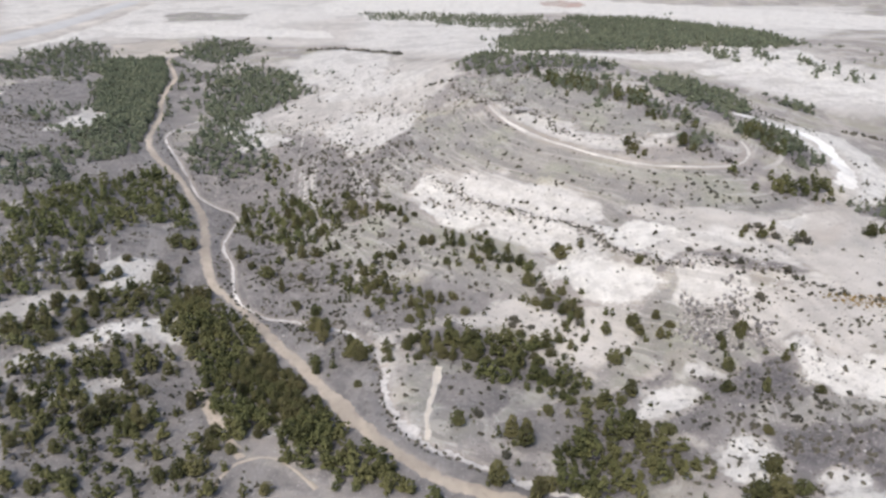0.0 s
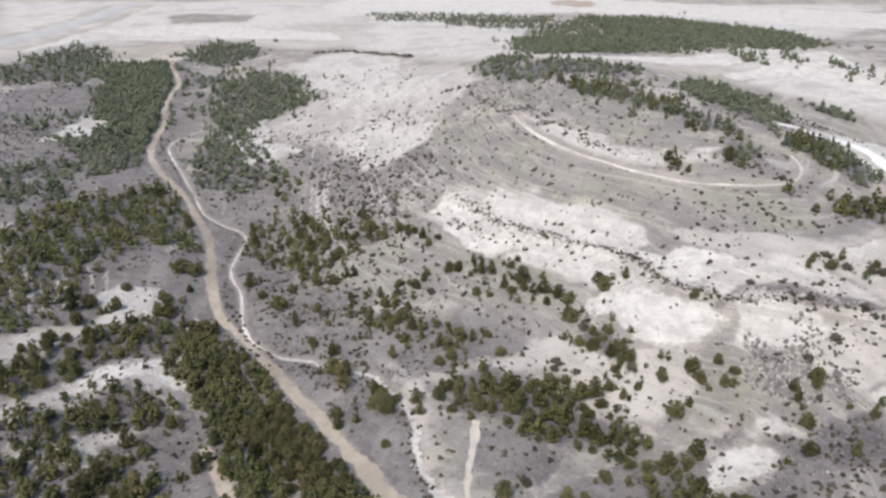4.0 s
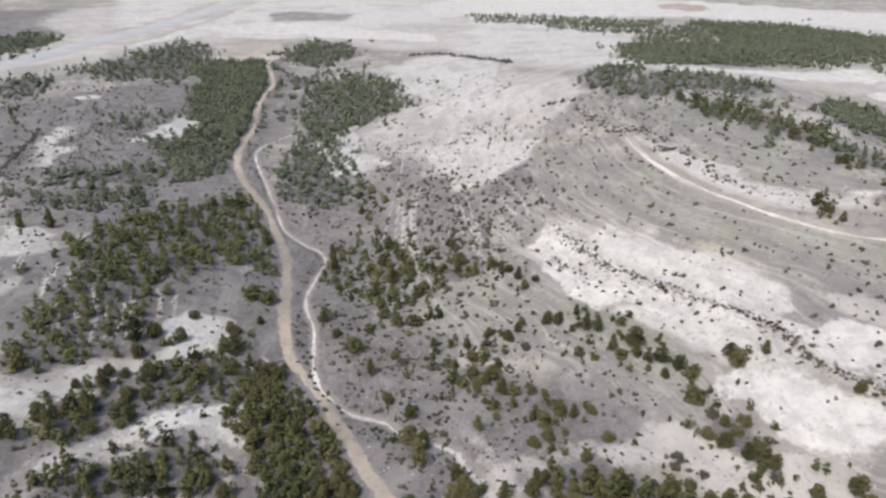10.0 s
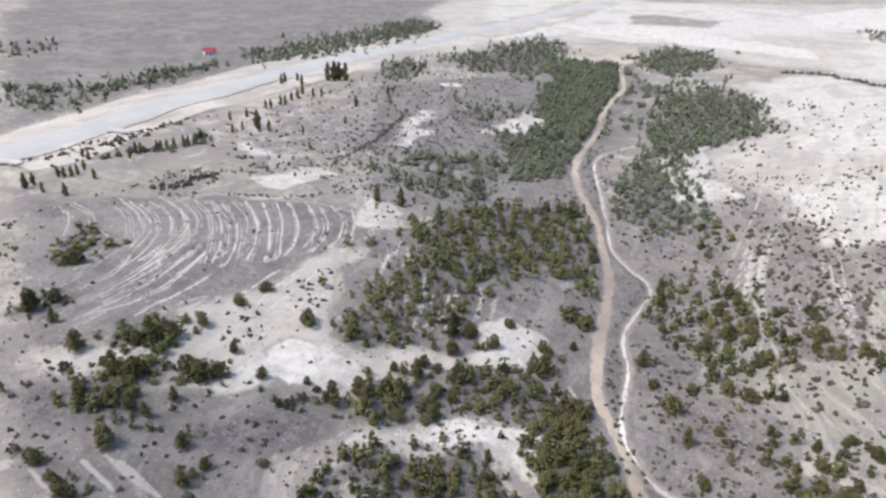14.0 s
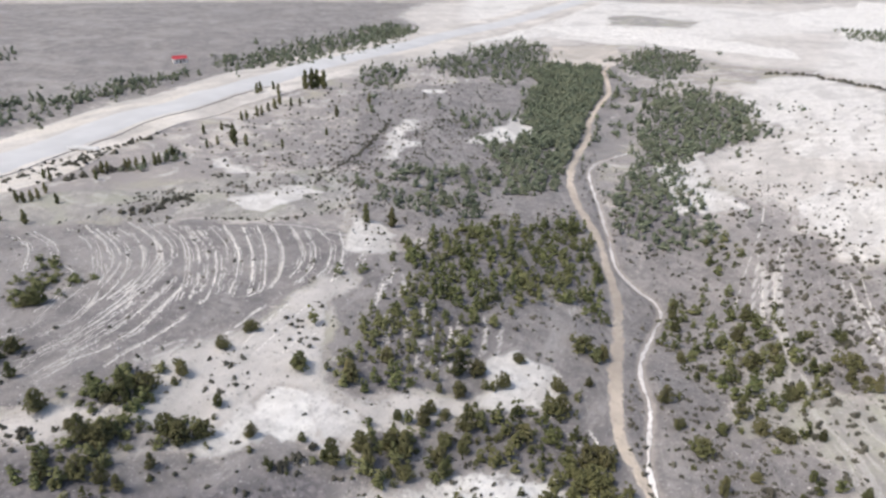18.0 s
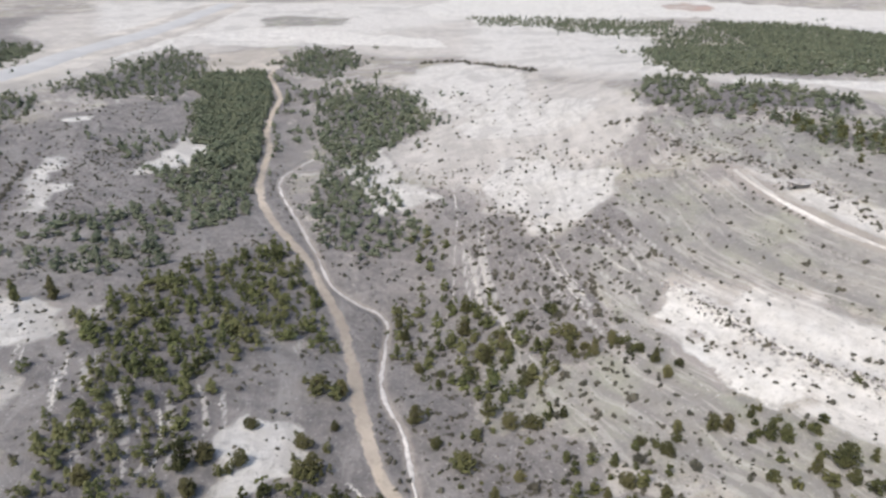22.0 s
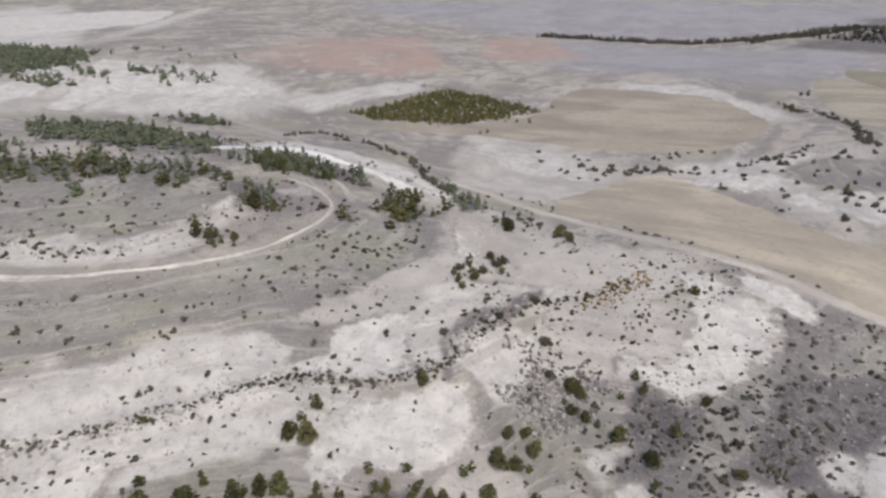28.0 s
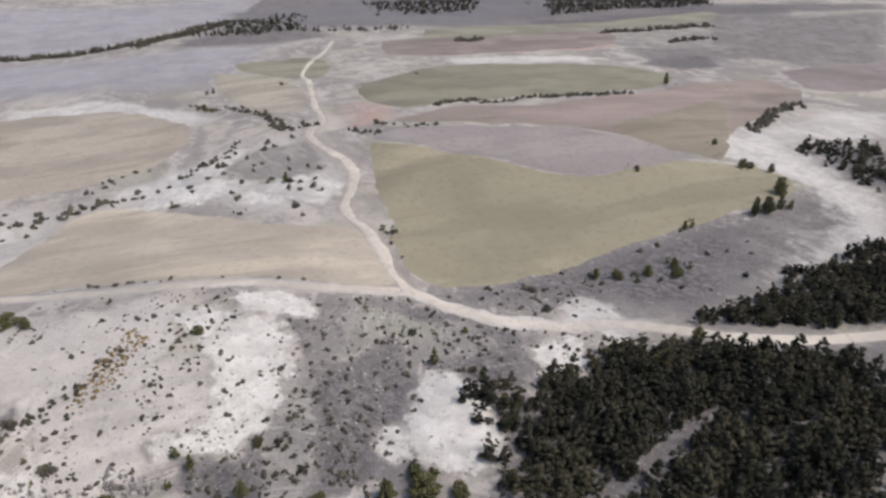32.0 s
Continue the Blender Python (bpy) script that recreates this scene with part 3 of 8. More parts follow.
WEST_TREES = [(-75.2, 238.0, 4.8), (-71.9, 229.8, 3.7), (-86.3, 199.8, 5.8), (-81.5, 201.2, 3.7), (-79.9, 188.7, 2.5), (-84.4, 182.2, 3.8), (-80.8, 175.6, 4.8), (-82.4, 174.1, 4.2), (-70.7, 165.2, 4.9), (-93.5, 157.9, 4.3), (-83.1, 163.5, 4.3), (-99.7, 165.3, 4.1), (-100.5, 174.2, 4.6), (-95.7, 184.7, 3.2), (-101.4, 156.6, 3.5), (-90.2, 145.1, 4.0), (-71.6, 89.5, 3.4), (-73.6, 100.5, 3.3), (-70.9, 108.2, 5.3), (-82.3, 101.1, 3.4), (-85.3, 114.1, 3.7), (-82.2, 119.1, 2.9), (-94.4, 151.7, 4.0), (-101.1, 143.4, 4.6), (-101.9, 137.6, 4.2), (-95.4, 140.0, 3.5), (-103.2, 170.7, 5.5), (-94.0, 174.5, 3.6), (-125.0, 96.5, 7.0), (-136.9, 98.9, 4.4), (-133.2, 102.7, 4.4), (-152.7, 106.8, 4.9), (-144.9, 118.8, 8.1)]
WEST_TREES_A = [(-143.9, 122.8, 6.8), (-137.2, 109.3, 6.3), (-140.0, 107.5, 5.9), (-128.7, 118.5, 6.3), (-132.2, 118.5, 4.6), (-126.9, 121.8, 4.3), (-127.1, 111.5, 2.9), (-143.0, 130.1, 3.8), (-144.6, 149.3, 3.5), (-144.0, 141.1, 3.4), (-172.4, 113.2, 4.2), (-172.9, 107.9, 5.4), (-188.4, 126.4, 5.0), (-190.0, 125.1, 4.0), (-116.5, 105.6, 3.2), (-110.1, 105.5, 2.5), (-109.5, 100.5, 3.1), (-104.2, 112.9, 2.0), (-142.8, 118.0, 3.5), (-128.1, 147.4, 4.9), (-116.9, 162.7, 4.2), (-118.5, 152.4, 5.4), (-164.8, 108.6, 3.2), (-129.5, 104.3, 3.6), (-126.6, 105.2, 2.9), (-111.5, 129.5, 2.2), (-112.1, 126.3, 1.9), (-106.8, 133.6, 4.9), (-98.4, 144.4, 5.0), (-105.1, 139.4, 4.5), (-100.3, 152.8, 4.7), (-104.9, 150.4, 2.6), (-98.4, 157.6, 2.6)]
WEST_TREES_B = [(-93.2, 147.5, 3.7), (-90.8, 152.5, 3.0), (-129.1, 86.8, 3.5), (-123.9, 86.7, 2.3), (-120.8, 86.4, 2.9), (-118.1, 85.8, 3.9), (-89.9, 114.7, 3.2), (-105.2, 98.9, 3.2), (-120.9, 127.5, 3.0), (-111.4, 133.4, 1.7), (-131.5, 129.1, 2.6), (-145.1, 115.7, 2.7), (-148.2, 102.0, 2.1), (-144.6, 108.0, 2.6)]
SLOPE_TREES = [(-21.5, 132.3, 3.8), (-20.2, 134.8, 3.7), (-22.1, 138.2, 3.1), (-13.0, 133.4, 3.4), (-19.4, 152.6, 2.9), (-13.2, 186.7, 2.6), (-15.2, 183.9, 3.5), (-20.0, 183.0, 2.2), (-23.1, 177.1, 3.4), (-18.1, 171.6, 3.4), (-15.2, 164.8, 3.2), (-19.2, 168.7, 3.1), (-16.9, 174.6, 2.7), (-24.9, 181.9, 2.8), (-21.1, 168.0, 2.9), (-6.1, 189.1, 3.7), (-3.6, 188.4, 3.4), (0.8, 190.5, 2.6), (2.9, 185.7, 3.9), (5.6, 185.1, 3.4), (8.5, 178.4, 3.5), (13.2, 179.0, 5.4), (13.4, 175.5, 2.9), (1.1, 177.0, 2.7), (18.3, 173.3, 4.2), (18.5, 168.6, 2.3), (-3.5, 158.0, 3.9), (3.0, 158.2, 2.5), (-0.6, 156.8, 2.7), (5.8, 150.0, 2.6), (-8.3, 155.8, 3.4), (-5.5, 149.1, 3.0), (-8.3, 147.6, 2.8)]
SLOPE_TREES_A = [(17.2, 144.4, 1.8), (18.1, 146.5, 2.1), (2.3, 140.5, 2.7), (3.1, 137.5, 2.9), (7.1, 141.2, 2.0), (12.8, 139.6, 1.8), (16.3, 138.8, 2.9), (19.1, 140.0, 2.5), (-1.2, 135.2, 3.0), (-0.4, 132.4, 3.2), (4.7, 133.2, 3.0), (6.6, 132.3, 3.2), (11.7, 132.7, 2.8), (15.5, 131.3, 3.0), (16.5, 134.1, 2.6), (2.4, 129.4, 2.7), (7.3, 129.3, 2.7), (10.2, 129.4, 2.3), (-5.5, 129.6, 2.5), (-7.3, 136.9, 2.8), (3.1, 106.6, 3.5), (7.1, 109.5, 1.9), (16.0, 101.9, 5.1), (13.5, 104.3, 4.6), (11.9, 97.8, 1.8), (9.8, 91.1, 5.3), (18.1, 89.8, 4.2), (16.3, 87.0, 4.2), (-18.6, 130.2, 3.7), (-12.0, 129.5, 2.9), (0.2, 130.3, 3.2), (-8.4, 134.2, 3.2), (-22.1, 215.4, 3.4)]
SLOPE_TREES_B = [(-20.4, 214.4, 2.7), (-16.6, 211.0, 2.6), (-14.0, 207.0, 3.1), (-12.2, 202.8, 3.0), (-9.4, 205.7, 2.3), (-18.5, 212.2, 1.9), (-20.2, 222.8, 1.3), (-12.4, 189.6, 2.8), (-11.0, 180.0, 2.1), (-19.6, 186.9, 2.6)]
HILL_TREES = [(21.7, 171.0, 3.4), (22.9, 160.8, 4.5), (25.5, 156.4, 2.2), (27.2, 153.5, 2.7), (23.8, 150.6, 2.9), (26.1, 148.5, 3.5), (30.7, 152.2, 2.7), (29.7, 145.6, 3.3), (31.6, 144.9, 4.2), (33.3, 143.1, 3.0), (33.3, 140.9, 2.1), (29.7, 141.2, 2.3), (21.7, 142.5, 1.6), (24.4, 135.6, 4.5), (21.7, 137.2, 3.1), (27.7, 136.7, 2.9), (30.0, 134.1, 2.5), (33.5, 136.0, 2.3), (25.2, 132.7, 2.8), (21.5, 131.6, 2.6), (22.1, 129.8, 2.6), (50.3, 156.2, 3.0), (38.7, 137.5, 3.4), (45.0, 138.6, 4.0), (46.1, 135.9, 3.0), (50.6, 139.1, 2.6), (53.3, 136.8, 2.6), (50.5, 134.3, 2.8), (39.1, 128.4, 4.0), (63.3, 131.3, 2.4), (63.0, 128.6, 2.4), (32.8, 169.5, 4.7), (38.3, 171.2, 2.9)]
HILL_TREES_A = [(63.6, 158.6, 1.8), (61.8, 122.0, 3.4), (72.6, 120.3, 2.4), (83.6, 164.8, 2.1), (78.9, 162.9, 2.3), (82.7, 160.7, 2.9), (93.7, 161.7, 2.5), (91.0, 159.4, 2.2), (86.1, 160.3, 2.1), (115.3, 166.7, 2.8), (32.1, 172.9, 3.6), (61.5, 221.2, 3.5), (63.2, 218.7, 3.5), (65.5, 213.8, 2.6), (91.1, 207.8, 1.9), (79.7, 219.7, 4.6), (86.7, 211.8, 1.5), (68.1, 132.8, 4.0), (67.5, 131.1, 2.9), (118.0, 152.7, 3.9), (116.3, 149.5, 2.7), (124.7, 163.3, 1.7), (122.5, 159.9, 1.7), (113.3, 165.0, 3.8), (93.5, 158.6, 2.2), (193.7, 120.4, 1.6), (68.6, 137.8, 2.1), (75.4, 141.4, 2.2), (83.9, 147.1, 2.1), (73.9, 151.1, 1.7)]
EAST_TREES = [(21.8, 111.8, 3.0), (59.3, 115.4, 3.4), (65.9, 112.9, 3.1), (74.5, 109.1, 2.3), (40.1, 117.7, 3.8), (44.0, 105.0, 3.4), (38.8, 104.0, 4.3), (61.4, 101.1, 2.4), (67.2, 102.7, 1.7), (52.7, 85.1, 4.8), (56.3, 84.8, 5.5), (60.0, 85.0, 3.3), (102.9, 116.8, 2.5), (86.2, 72.3, 2.9), (91.6, 66.9, 1.1), (92.5, 59.7, 1.1), (82.1, 65.4, 1.7), (97.1, 73.3, 1.8), (57.6, 90.8, 4.0), (54.0, 79.2, 3.6), (66.5, 68.7, 1.5), (76.5, 62.9, 1.9), (71.3, 63.3, 2.7), (111.0, 18.2, 2.8), (108.0, 13.4, 3.1), (106.0, 5.8, 3.1), (102.9, -1.0, 3.5), (106.6, -2.8, 2.9), (100.8, 38.4, 2.0), (109.7, 37.8, 2.0), (76.3, 14.0, 4.1), (80.0, 34.2, 3.1), (72.4, 26.4, 5.1)]
EAST_TREES_A = [(120.0, -46.1, 5.3), (120.0, -41.3, 4.7), (120.1, -51.0, 3.8), (122.3, -18.2, 2.5), (148.5, -61.5, 3.4), (147.1, -63.6, 3.0), (142.2, -68.0, 3.0), (172.1, -69.8, 2.3), (159.4, -26.7, 1.6), (127.6, -57.8, 5.2), (292.8, -139.7, 6.2), (177.0, 102.3, 1.4), (175.4, 85.6, 2.2), (196.1, 85.4, 3.1), (201.7, 89.6, 1.6), (188.7, 77.9, 1.9), (203.9, 99.2, 1.6), (148.4, 62.4, 2.0), (357.9, 63.6, 2.6), (360.9, 99.3, 2.6), (353.4, -12.6, 2.0), (320.1, 105.4, 3.5)]
SINGLE_TREES = VALLEY_TREES + VALLEY_TREES_A + WEST_TREES + WEST_TREES_A + WEST_TREES_B + SLOPE_TREES + SLOPE_TREES_A + SLOPE_TREES_B + HILL_TREES + HILL_TREES_A + EAST_TREES + EAST_TREES_A
# tall narrow trees: x, y, height
TALL_TREES = [(-312, 305, 4.6), (-314, 309, 4.6), (-314, 318, 4.0), (-305, 313, 4.6), (-307, 335, 8.2), (-305, 338, 8.9), (-305, 342, 8.3), (-301, 343, 8.2), (-285, 287, 3.6), (-283, 281, 3.6), (-283, 278, 4.1), (-281, 270, 3.5), (-281, 267, 3.4), (-286, 292, 4.3), (-283, 300, 3.7), (-282, 305, 3.1), (-291, 300, 4.4), (-258, 305, 4.7), (-277, 243, 3.3), (-274, 250, 3.3), (-257, 242, 6.8), (-251, 243, 4.1), (-261, 237, 3.1), (-260, 231, 3.1), (-256, 182, 2.8), (-262, 188, 3.8), (-262, 190, 3.4), (-259, 195, 3.4), (-258, 196, 3.4), (-257, 198, 3.4)]
TALL_TREES += [(-257, 201, 3.4), (-255, 204, 3.9), (-255, 206, 3.4), (-256, 210, 3.4), (-258, 214, 3.5), (-255, 204, 2.9), (-272, 173, 2.9), (-268, 173, 2.4), (-256, 156, 3.1), (-254, 157, 3.1), (-253, 159, 3.1), (-253, 161, 3.1), (-256, 165, 2.7), (-244, 162, 2.6), (-246, 146, 3.0), (-238, 149, 3.7), (-253, 144, 4.3), (-254, 147, 3.5), (-165, 214, 5.0), (-157, 217, 5.3), (-266, 339, 4.5), (-239, 277, 2.1), (-239, 251, 2.0)]
# shrub lines: line, size, spacing
HEDGES = {}
HEDGES['terrace'] = ([(200, 168), (200, 163), (203, 155), (207, 147), (209, 139), (210, 132)], 1.0, 2.0)
HEDGES['terrace2'] = ([(223, 148), (235, 139), (237, 129)], 0.9, 4.0)
HEDGES['gully'] = ([(219, 116), (230, 108), (234, 103), (243, 99), (249, 96)], 0.9, 2.5)
HEDGES['cut'] = ([(294, 82), (275, 80), (259, 78), (252, 74), (254, 69), (255, 65)], 1.3, 2.0)
HEDGES['cut2'] = ([(332, 109), (319, 104), (316, 93), (290, 82)], 1.1, 3.5)
HEDGES['cut3'] = ([(237, 53), (230, 50), (224, 46)], 1.1, 2.0)
HEDGES['bend'] = ([(245, 42), (234, 40), (228, 30), (226, 21)], 1.0, 3.0)
HEDGES['fieldedge'] = ([(261, 9), (268, -4), (263, -22), (267, -41), (272, -62), (271, -80), (270, -101)], 1.3, 2.2)
HEDGES['fieldedge2'] = ([(189, -104), (202, -123), (219, -147), (233, -175)], 1.5, 2.0)
HEDGES['river'] = ([(596, 329), (601, 315), (599, 273), (594, 229), (595, 186), (634, 141), (668, 101), (719, 65)], 2.8, 1.1)
HEDGES['river2'] = ([(634, 40), (621, 10), (575, -44), (571, -72)], 3.0, 5.0)
HEDGES['verge'] = ([(-266, 178), (-263, 188), (-260, 195)], 1.5, 3.0)
HEDGES['northline'] = ([(-119, 611), (-97, 619), (-76, 603), (-50, 578), (-33, 552)], 1.4, 2.5)
HEDGES['farline'] = ([(-236, 611), (-209, 637), (-194, 698)], 1.6, 5.0)
HEDGES['ditchline'] = ([(-222, 170), (-217, 178), (-219, 188), (-212, 186)], 1.0, 1.6)
HEDGES['highwayeast'] = ([(-267, 160), (-269, 180), (-281, 201), (-287, 238)], 0.9, 7.0)
HEDGES['foothill'] = ([(487.2, -220.4), (494.3, -279.7), (503.1, -347.6)], 2.2, 2.6)
HEDGES['foothill2'] = ([(430.6, -248.0), (435.6, -292.4)], 2.2, 2.6)
HEDGES['foothill3'] = ([(469.9, -82.5), (473.4, -106.0)], 2.2, 2.6)
HEDGES['brow'] = ([(-9.1, 360.3), (-4.5, 357.9), (7.4, 351.7)], 1.0, 3.5)
HEDGES['capledge'] = ([(4.1, 339.6), (7.9, 325.0), (13.6, 301.2), (15.6, 291.3), (24.5, 286.2), (31.4, 265.6), (39.2, 244.5), (40.5, 238.2), (45.1, 231.9)], 0.8, 3.0)
HEDGES['crestline'] = ([(186, 256), (177, 242), (171, 228), (147, 207), (137, 194)], 1.1, 2.4)
HEDGES['crestline2'] = ([(175, 288), (190, 285), (186, 267)], 1.2, 2.8)
HEDGES['ledgescrub'] = ([(-2.3, 223.8), (2.6, 217.0), (8.5, 207.3), (15.7, 201.0), (22.2, 195.9), (28.7, 190.9), (36.1, 185.2)], 0.45, 1.2)
HEDGES['ledgescrub2'] = ([(-5.1, 214.6), (2.3, 205.8), (5.6, 199.8), (12.7, 196.1)], 0.5, 2.2)
HEDGES['ledge'] = ([(36.1, 185.2), (42.1, 178.2), (43.4, 173.3), (44.8, 167.3), (48.1, 160.7), (54.6, 155.7), (62.2, 153.9), (72.8, 151.3)], 0.5, 0.9)
HEDGES['roadshrub'] = ([(-72.4, 195.1), (-67.8, 184.4), (-62.9, 175.1), (-57.1, 166.5), (-50.1, 159.2)], 0.6, 2.5)
HEDGES['gullyside'] = ([(70.2, 156.6), (71.9, 152.6), (76.0, 148.7), (82.7, 146.5), (90.0, 141.1), (95.8, 134.7), (100.4, 131.8)], 0.6, 1.5)
HEDGES['ditchdark'] = ([(-219, 172), (-220, 183), (-218, 192)], 0.8, 1.4)
HEDGES['ditchdark2'] = ([(-204, 236), (-211, 263), (-225, 294), (-238, 321)], 0.7, 1.8)
HEDGES['ditchdark3'] = ([(-200, 183), (-184, 197), (-175, 219), (-167, 231)], 0.55, 2.2)
HEDGES['ditchdark4'] = ([(-234, 182), (-224, 191), (-210, 201)], 0.5, 2.5)
HEDGES['washbrush'] = ([(11.8, 91.7), (4.9, 95.6), (-1.3, 98.5), (-8.6, 105.0), (-13.2, 116.3), (-14.7, 127.3), (-17.3, 136.5)], 0.45, 1.6)
HEDGES['washbrush2'] = ([(-48.3, 153.4), (-39.5, 152.2), (-30.9, 152.0), (-21.3, 140.7), (-16.2, 126.2)], 0.4, 1.8)
HEDGES['embank'] = ([(-279, 152), (-283, 173), (-284, 201), (-287, 225)], 1.0, 2.2)
HEDGES['embank2'] = ([(-277, 164), (-278, 184), (-278, 203)], 1.4, 3.0)
HEDGES['river3'] = ([(601, 148), (644, 127), (713, 88), (723, 57), (695, 29)], 2.8, 2.0)
# low earth banks of the old terraces
BANKS = []
BANKS.append([(-119.1, 165.3), (-125, 174), (-128, 178)])
BANKS.append([(-116.0, 172.7), (-120, 181), (-124, 186)])
BANKS.append([(-110.2, 179.7), (-115.3, 189.9)])
BANKS.append([(-125, 182), (-133, 191)])
BANKS.append([(-134, 180), (-139, 190)])
BANKS.append([(-124, 92), (-116.8, 92.0), (-111.4, 90.5)])
BANKS.append([(-123, 95), (-115.5, 95.1), (-107.9, 94.1)])
BANKS.append([(-119.7, 96.3), (-112.6, 96.3), (-106.1, 95.9)])
BANKS.append([(-130, 86), (-122, 85), (-118.3, 83.7)])
BANKS.append([(-56.6, 268.2), (-53.7, 251.9), (-48.7, 235.9), (-43.4, 220.5)])
BANKS.append([(-55.0, 281.8), (-51.6, 258.1), (-48.7, 244.2), (-45.0, 230.5), (-41.9, 220.0)])
BANKS.append([(-32.5, 249.4), (-28.1, 236.1), (-24.0, 224.5)])
BANKS.append([(-33.2, 241.0), (-27.2, 225.9), (-23.5, 218.5)])
BANKS.append([(-37.3, 258.2), (-30.9, 245.1), (-27.0, 235.5)])
BANKS.append([(-21.9, 244.0), (-17.1, 234.0), (-14.3, 226.9)])
BANKS.append([(-22.1, 269.8), (-15.4, 252.0), (-12.1, 236.7)])
BANKS.append([(-12.4, 261.9), (-7.6, 245.5)])
BANKS.append([(-112.3, 185.7), (-106.2, 174.7)])
BANKS.append([(-108.6, 191.7), (-103.4, 180.7)])
BANKS.append([(-104.5, 191.8), (-98.9, 179.7)])
BANKS.append([(-55.4, 242.5), (-58.5, 259.4), (-60.6, 274.8), (-61.2, 283.1)])
BANKS.append([(-48.6, 236.2), (-52.5, 256.0), (-55.0, 270.3)])
BANKS.append([(-133, 180), (-136, 187), (-139, 193)])
BANKS.append([(-130, 183), (-133, 190), (-137, 195)])
BANKS.append([(-131, 192), (-135, 198)])
BANKS.append([(-123, 169), (-128, 176)])
BANKS.append([(-118.8, 171.7), (-123, 179)])
BANKS.append([(-111.7, 166.2), (-116.3, 176.1), (-123, 187)])
BANKS.append([(-105.8, 168.7), (-107.3, 176.3), (-112.1, 186.0)])
BANKS.append([(-109.4, 165.9), (-110.8, 172.4)])
BANKS.append([(-103.3, 181.8), (-108.6, 191.9)])
BANKS.append([(-101.9, 186.7), (-105.0, 193.6)])
BANKS.append([(-147, 145), (-149, 153), (-150, 162)])
BANKS.append([(-141, 143), (-143, 152), (-146, 163)])
BANKS.append([(-138, 144), (-140, 154), (-142, 165)])
BANKS.append([(-134, 147), (-137, 158), (-138, 166)])
BANKS.append([(-132, 148), (-132, 154)])
BANKS.append([(-151, 125), (-151, 129), (-150, 134), (-152, 138)])
BANKS.append([(-153, 126), (-153, 131), (-152, 136)])
BANKS.append([(-247, 223), (-233, 221), (-217, 220)])
BANKS.append([(-209, 165), (-207, 173), (-200, 183), (-181, 193), (-166, 199), (-155, 204)])
BANKS.append([(-54.0, 247.4), (-56.5, 262.1), (-58.7, 272.6)])
BANKS.append([(-50.1, 245.1), (-52.3, 258.5), (-54.2, 267.5)])
BANKS.append([(-43.8, 223.4), (-47.9, 237.4)])
ARCS = []
ARCS.append([(-158.8, 206.9), (-153.2, 198.9), (-148.5, 189.6)])
ARCS.append([(-164.9, 201.4), (-157.0, 194.3), (-150.4, 184.9), (-146.6, 177.4)])
ARCS.append([(-170.2, 197.6), (-161.6, 194.1), (-153.5, 184.0), (-150.7, 176.7)])
ARCS.append([(-171.7, 194.4), (-162.2, 188.5), (-156.2, 181.0), (-151.4, 171.3)])
ARCS.append([(-176.3, 193.4), (-164.3, 185.7), (-158.2, 178.3), (-155.5, 172.5)])
ARCS.append([(-182.0, 190.9), (-167.9, 181.7), (-159.6, 173.0), (-155.0, 165.2)])
ARCS.append([(-184.6, 187.9), (-170.9, 178.4), (-162.6, 170.5), (-156.3, 163.6), (-155.8, 158.7)])
ARCS.append([(-187.5, 185.1), (-173.4, 175.7), (-164.9, 168.3), (-157.0, 159.8)])
ARCS.append([(-192.3, 182.0), (-176.3, 173.3), (-167.7, 165.7), (-160.4, 156.7)])
ARCS.append([(-194.8, 179.0), (-180.3, 172.9), (-170.6, 164.6), (-162.1, 154.8)])
ARCS.append([(-196.7, 175.6), (-181.6, 169.7), (-171.2, 161.9), (-163.4, 153.4), (-160.3, 146.9)])
ARCS.append([(-199.9, 173.2), (-185.2, 167.4), (-171.5, 156.9), (-164.0, 148.3)])
ARCS.append([(-203.3, 171.9), (-190.3, 167.7), (-175.1, 157.0), (-165.3, 146.9)])
ARCS.append([(-199.3, 174.7), (-183.5, 168.5), (-171.3, 159.2), (-165.0, 151.7)])
ARCS.append([(-181.9, 157.1), (-175.9, 145.5), (-169.9, 132.9), (-166.6, 118.4), (-166.7, 107.6)])
ARCS.append([(-175.5, 153.1), (-168.7, 140.5), (-164.0, 126.4), (-162.0, 111.4)])
ARCS.append([(-182.1, 154.7), (-176.8, 143.0), (-170.5, 129.3), (-168.0, 114.7)])
ARCS.append([(-170.0, 150.5), (-162.7, 137.6), (-160.0, 126.5), (-162.2, 114.8)])
ARCS.append([(-171.6, 145.4), (-167.0, 131.0), (-164.0, 119.3)])
ARCS.append([(-167.1, 145.3), (-161.6, 131.3), (-160.5, 118.4), (-159.6, 110.2)])
ARCS.append([(-184.6, 159.9), (-179.4, 149.5), (-173.3, 137.1), (-169.0, 124.6), (-167.7, 111.3)])
ARCS.append([(-204.1, 139.5), (-197.9, 139.5), (-193.5, 137.3), (-187.9, 129.6), (-185.3, 123.8)])
ARCS.append([(-196.2, 147.5), (-187.7, 142.8), (-182.4, 137.2), (-175.5, 128.5), (-174.0, 120.3)])
ARCS.append([(-213.9, 166.4), (-200.3, 164.2), (-189.1, 158.9), (-181.6, 151.1), (-177.5, 140.6)])
ARCS.append([(-212.7, 162.0), (-200.0, 159.6), (-189.1, 153.9), (-182.3, 146.9), (-178.0, 136.6)])
ARCS.append([(-213.3, 158.9), (-199.1, 154.9), (-189.0, 149.1), (-182.4, 141.6), (-177.1, 130.7)])
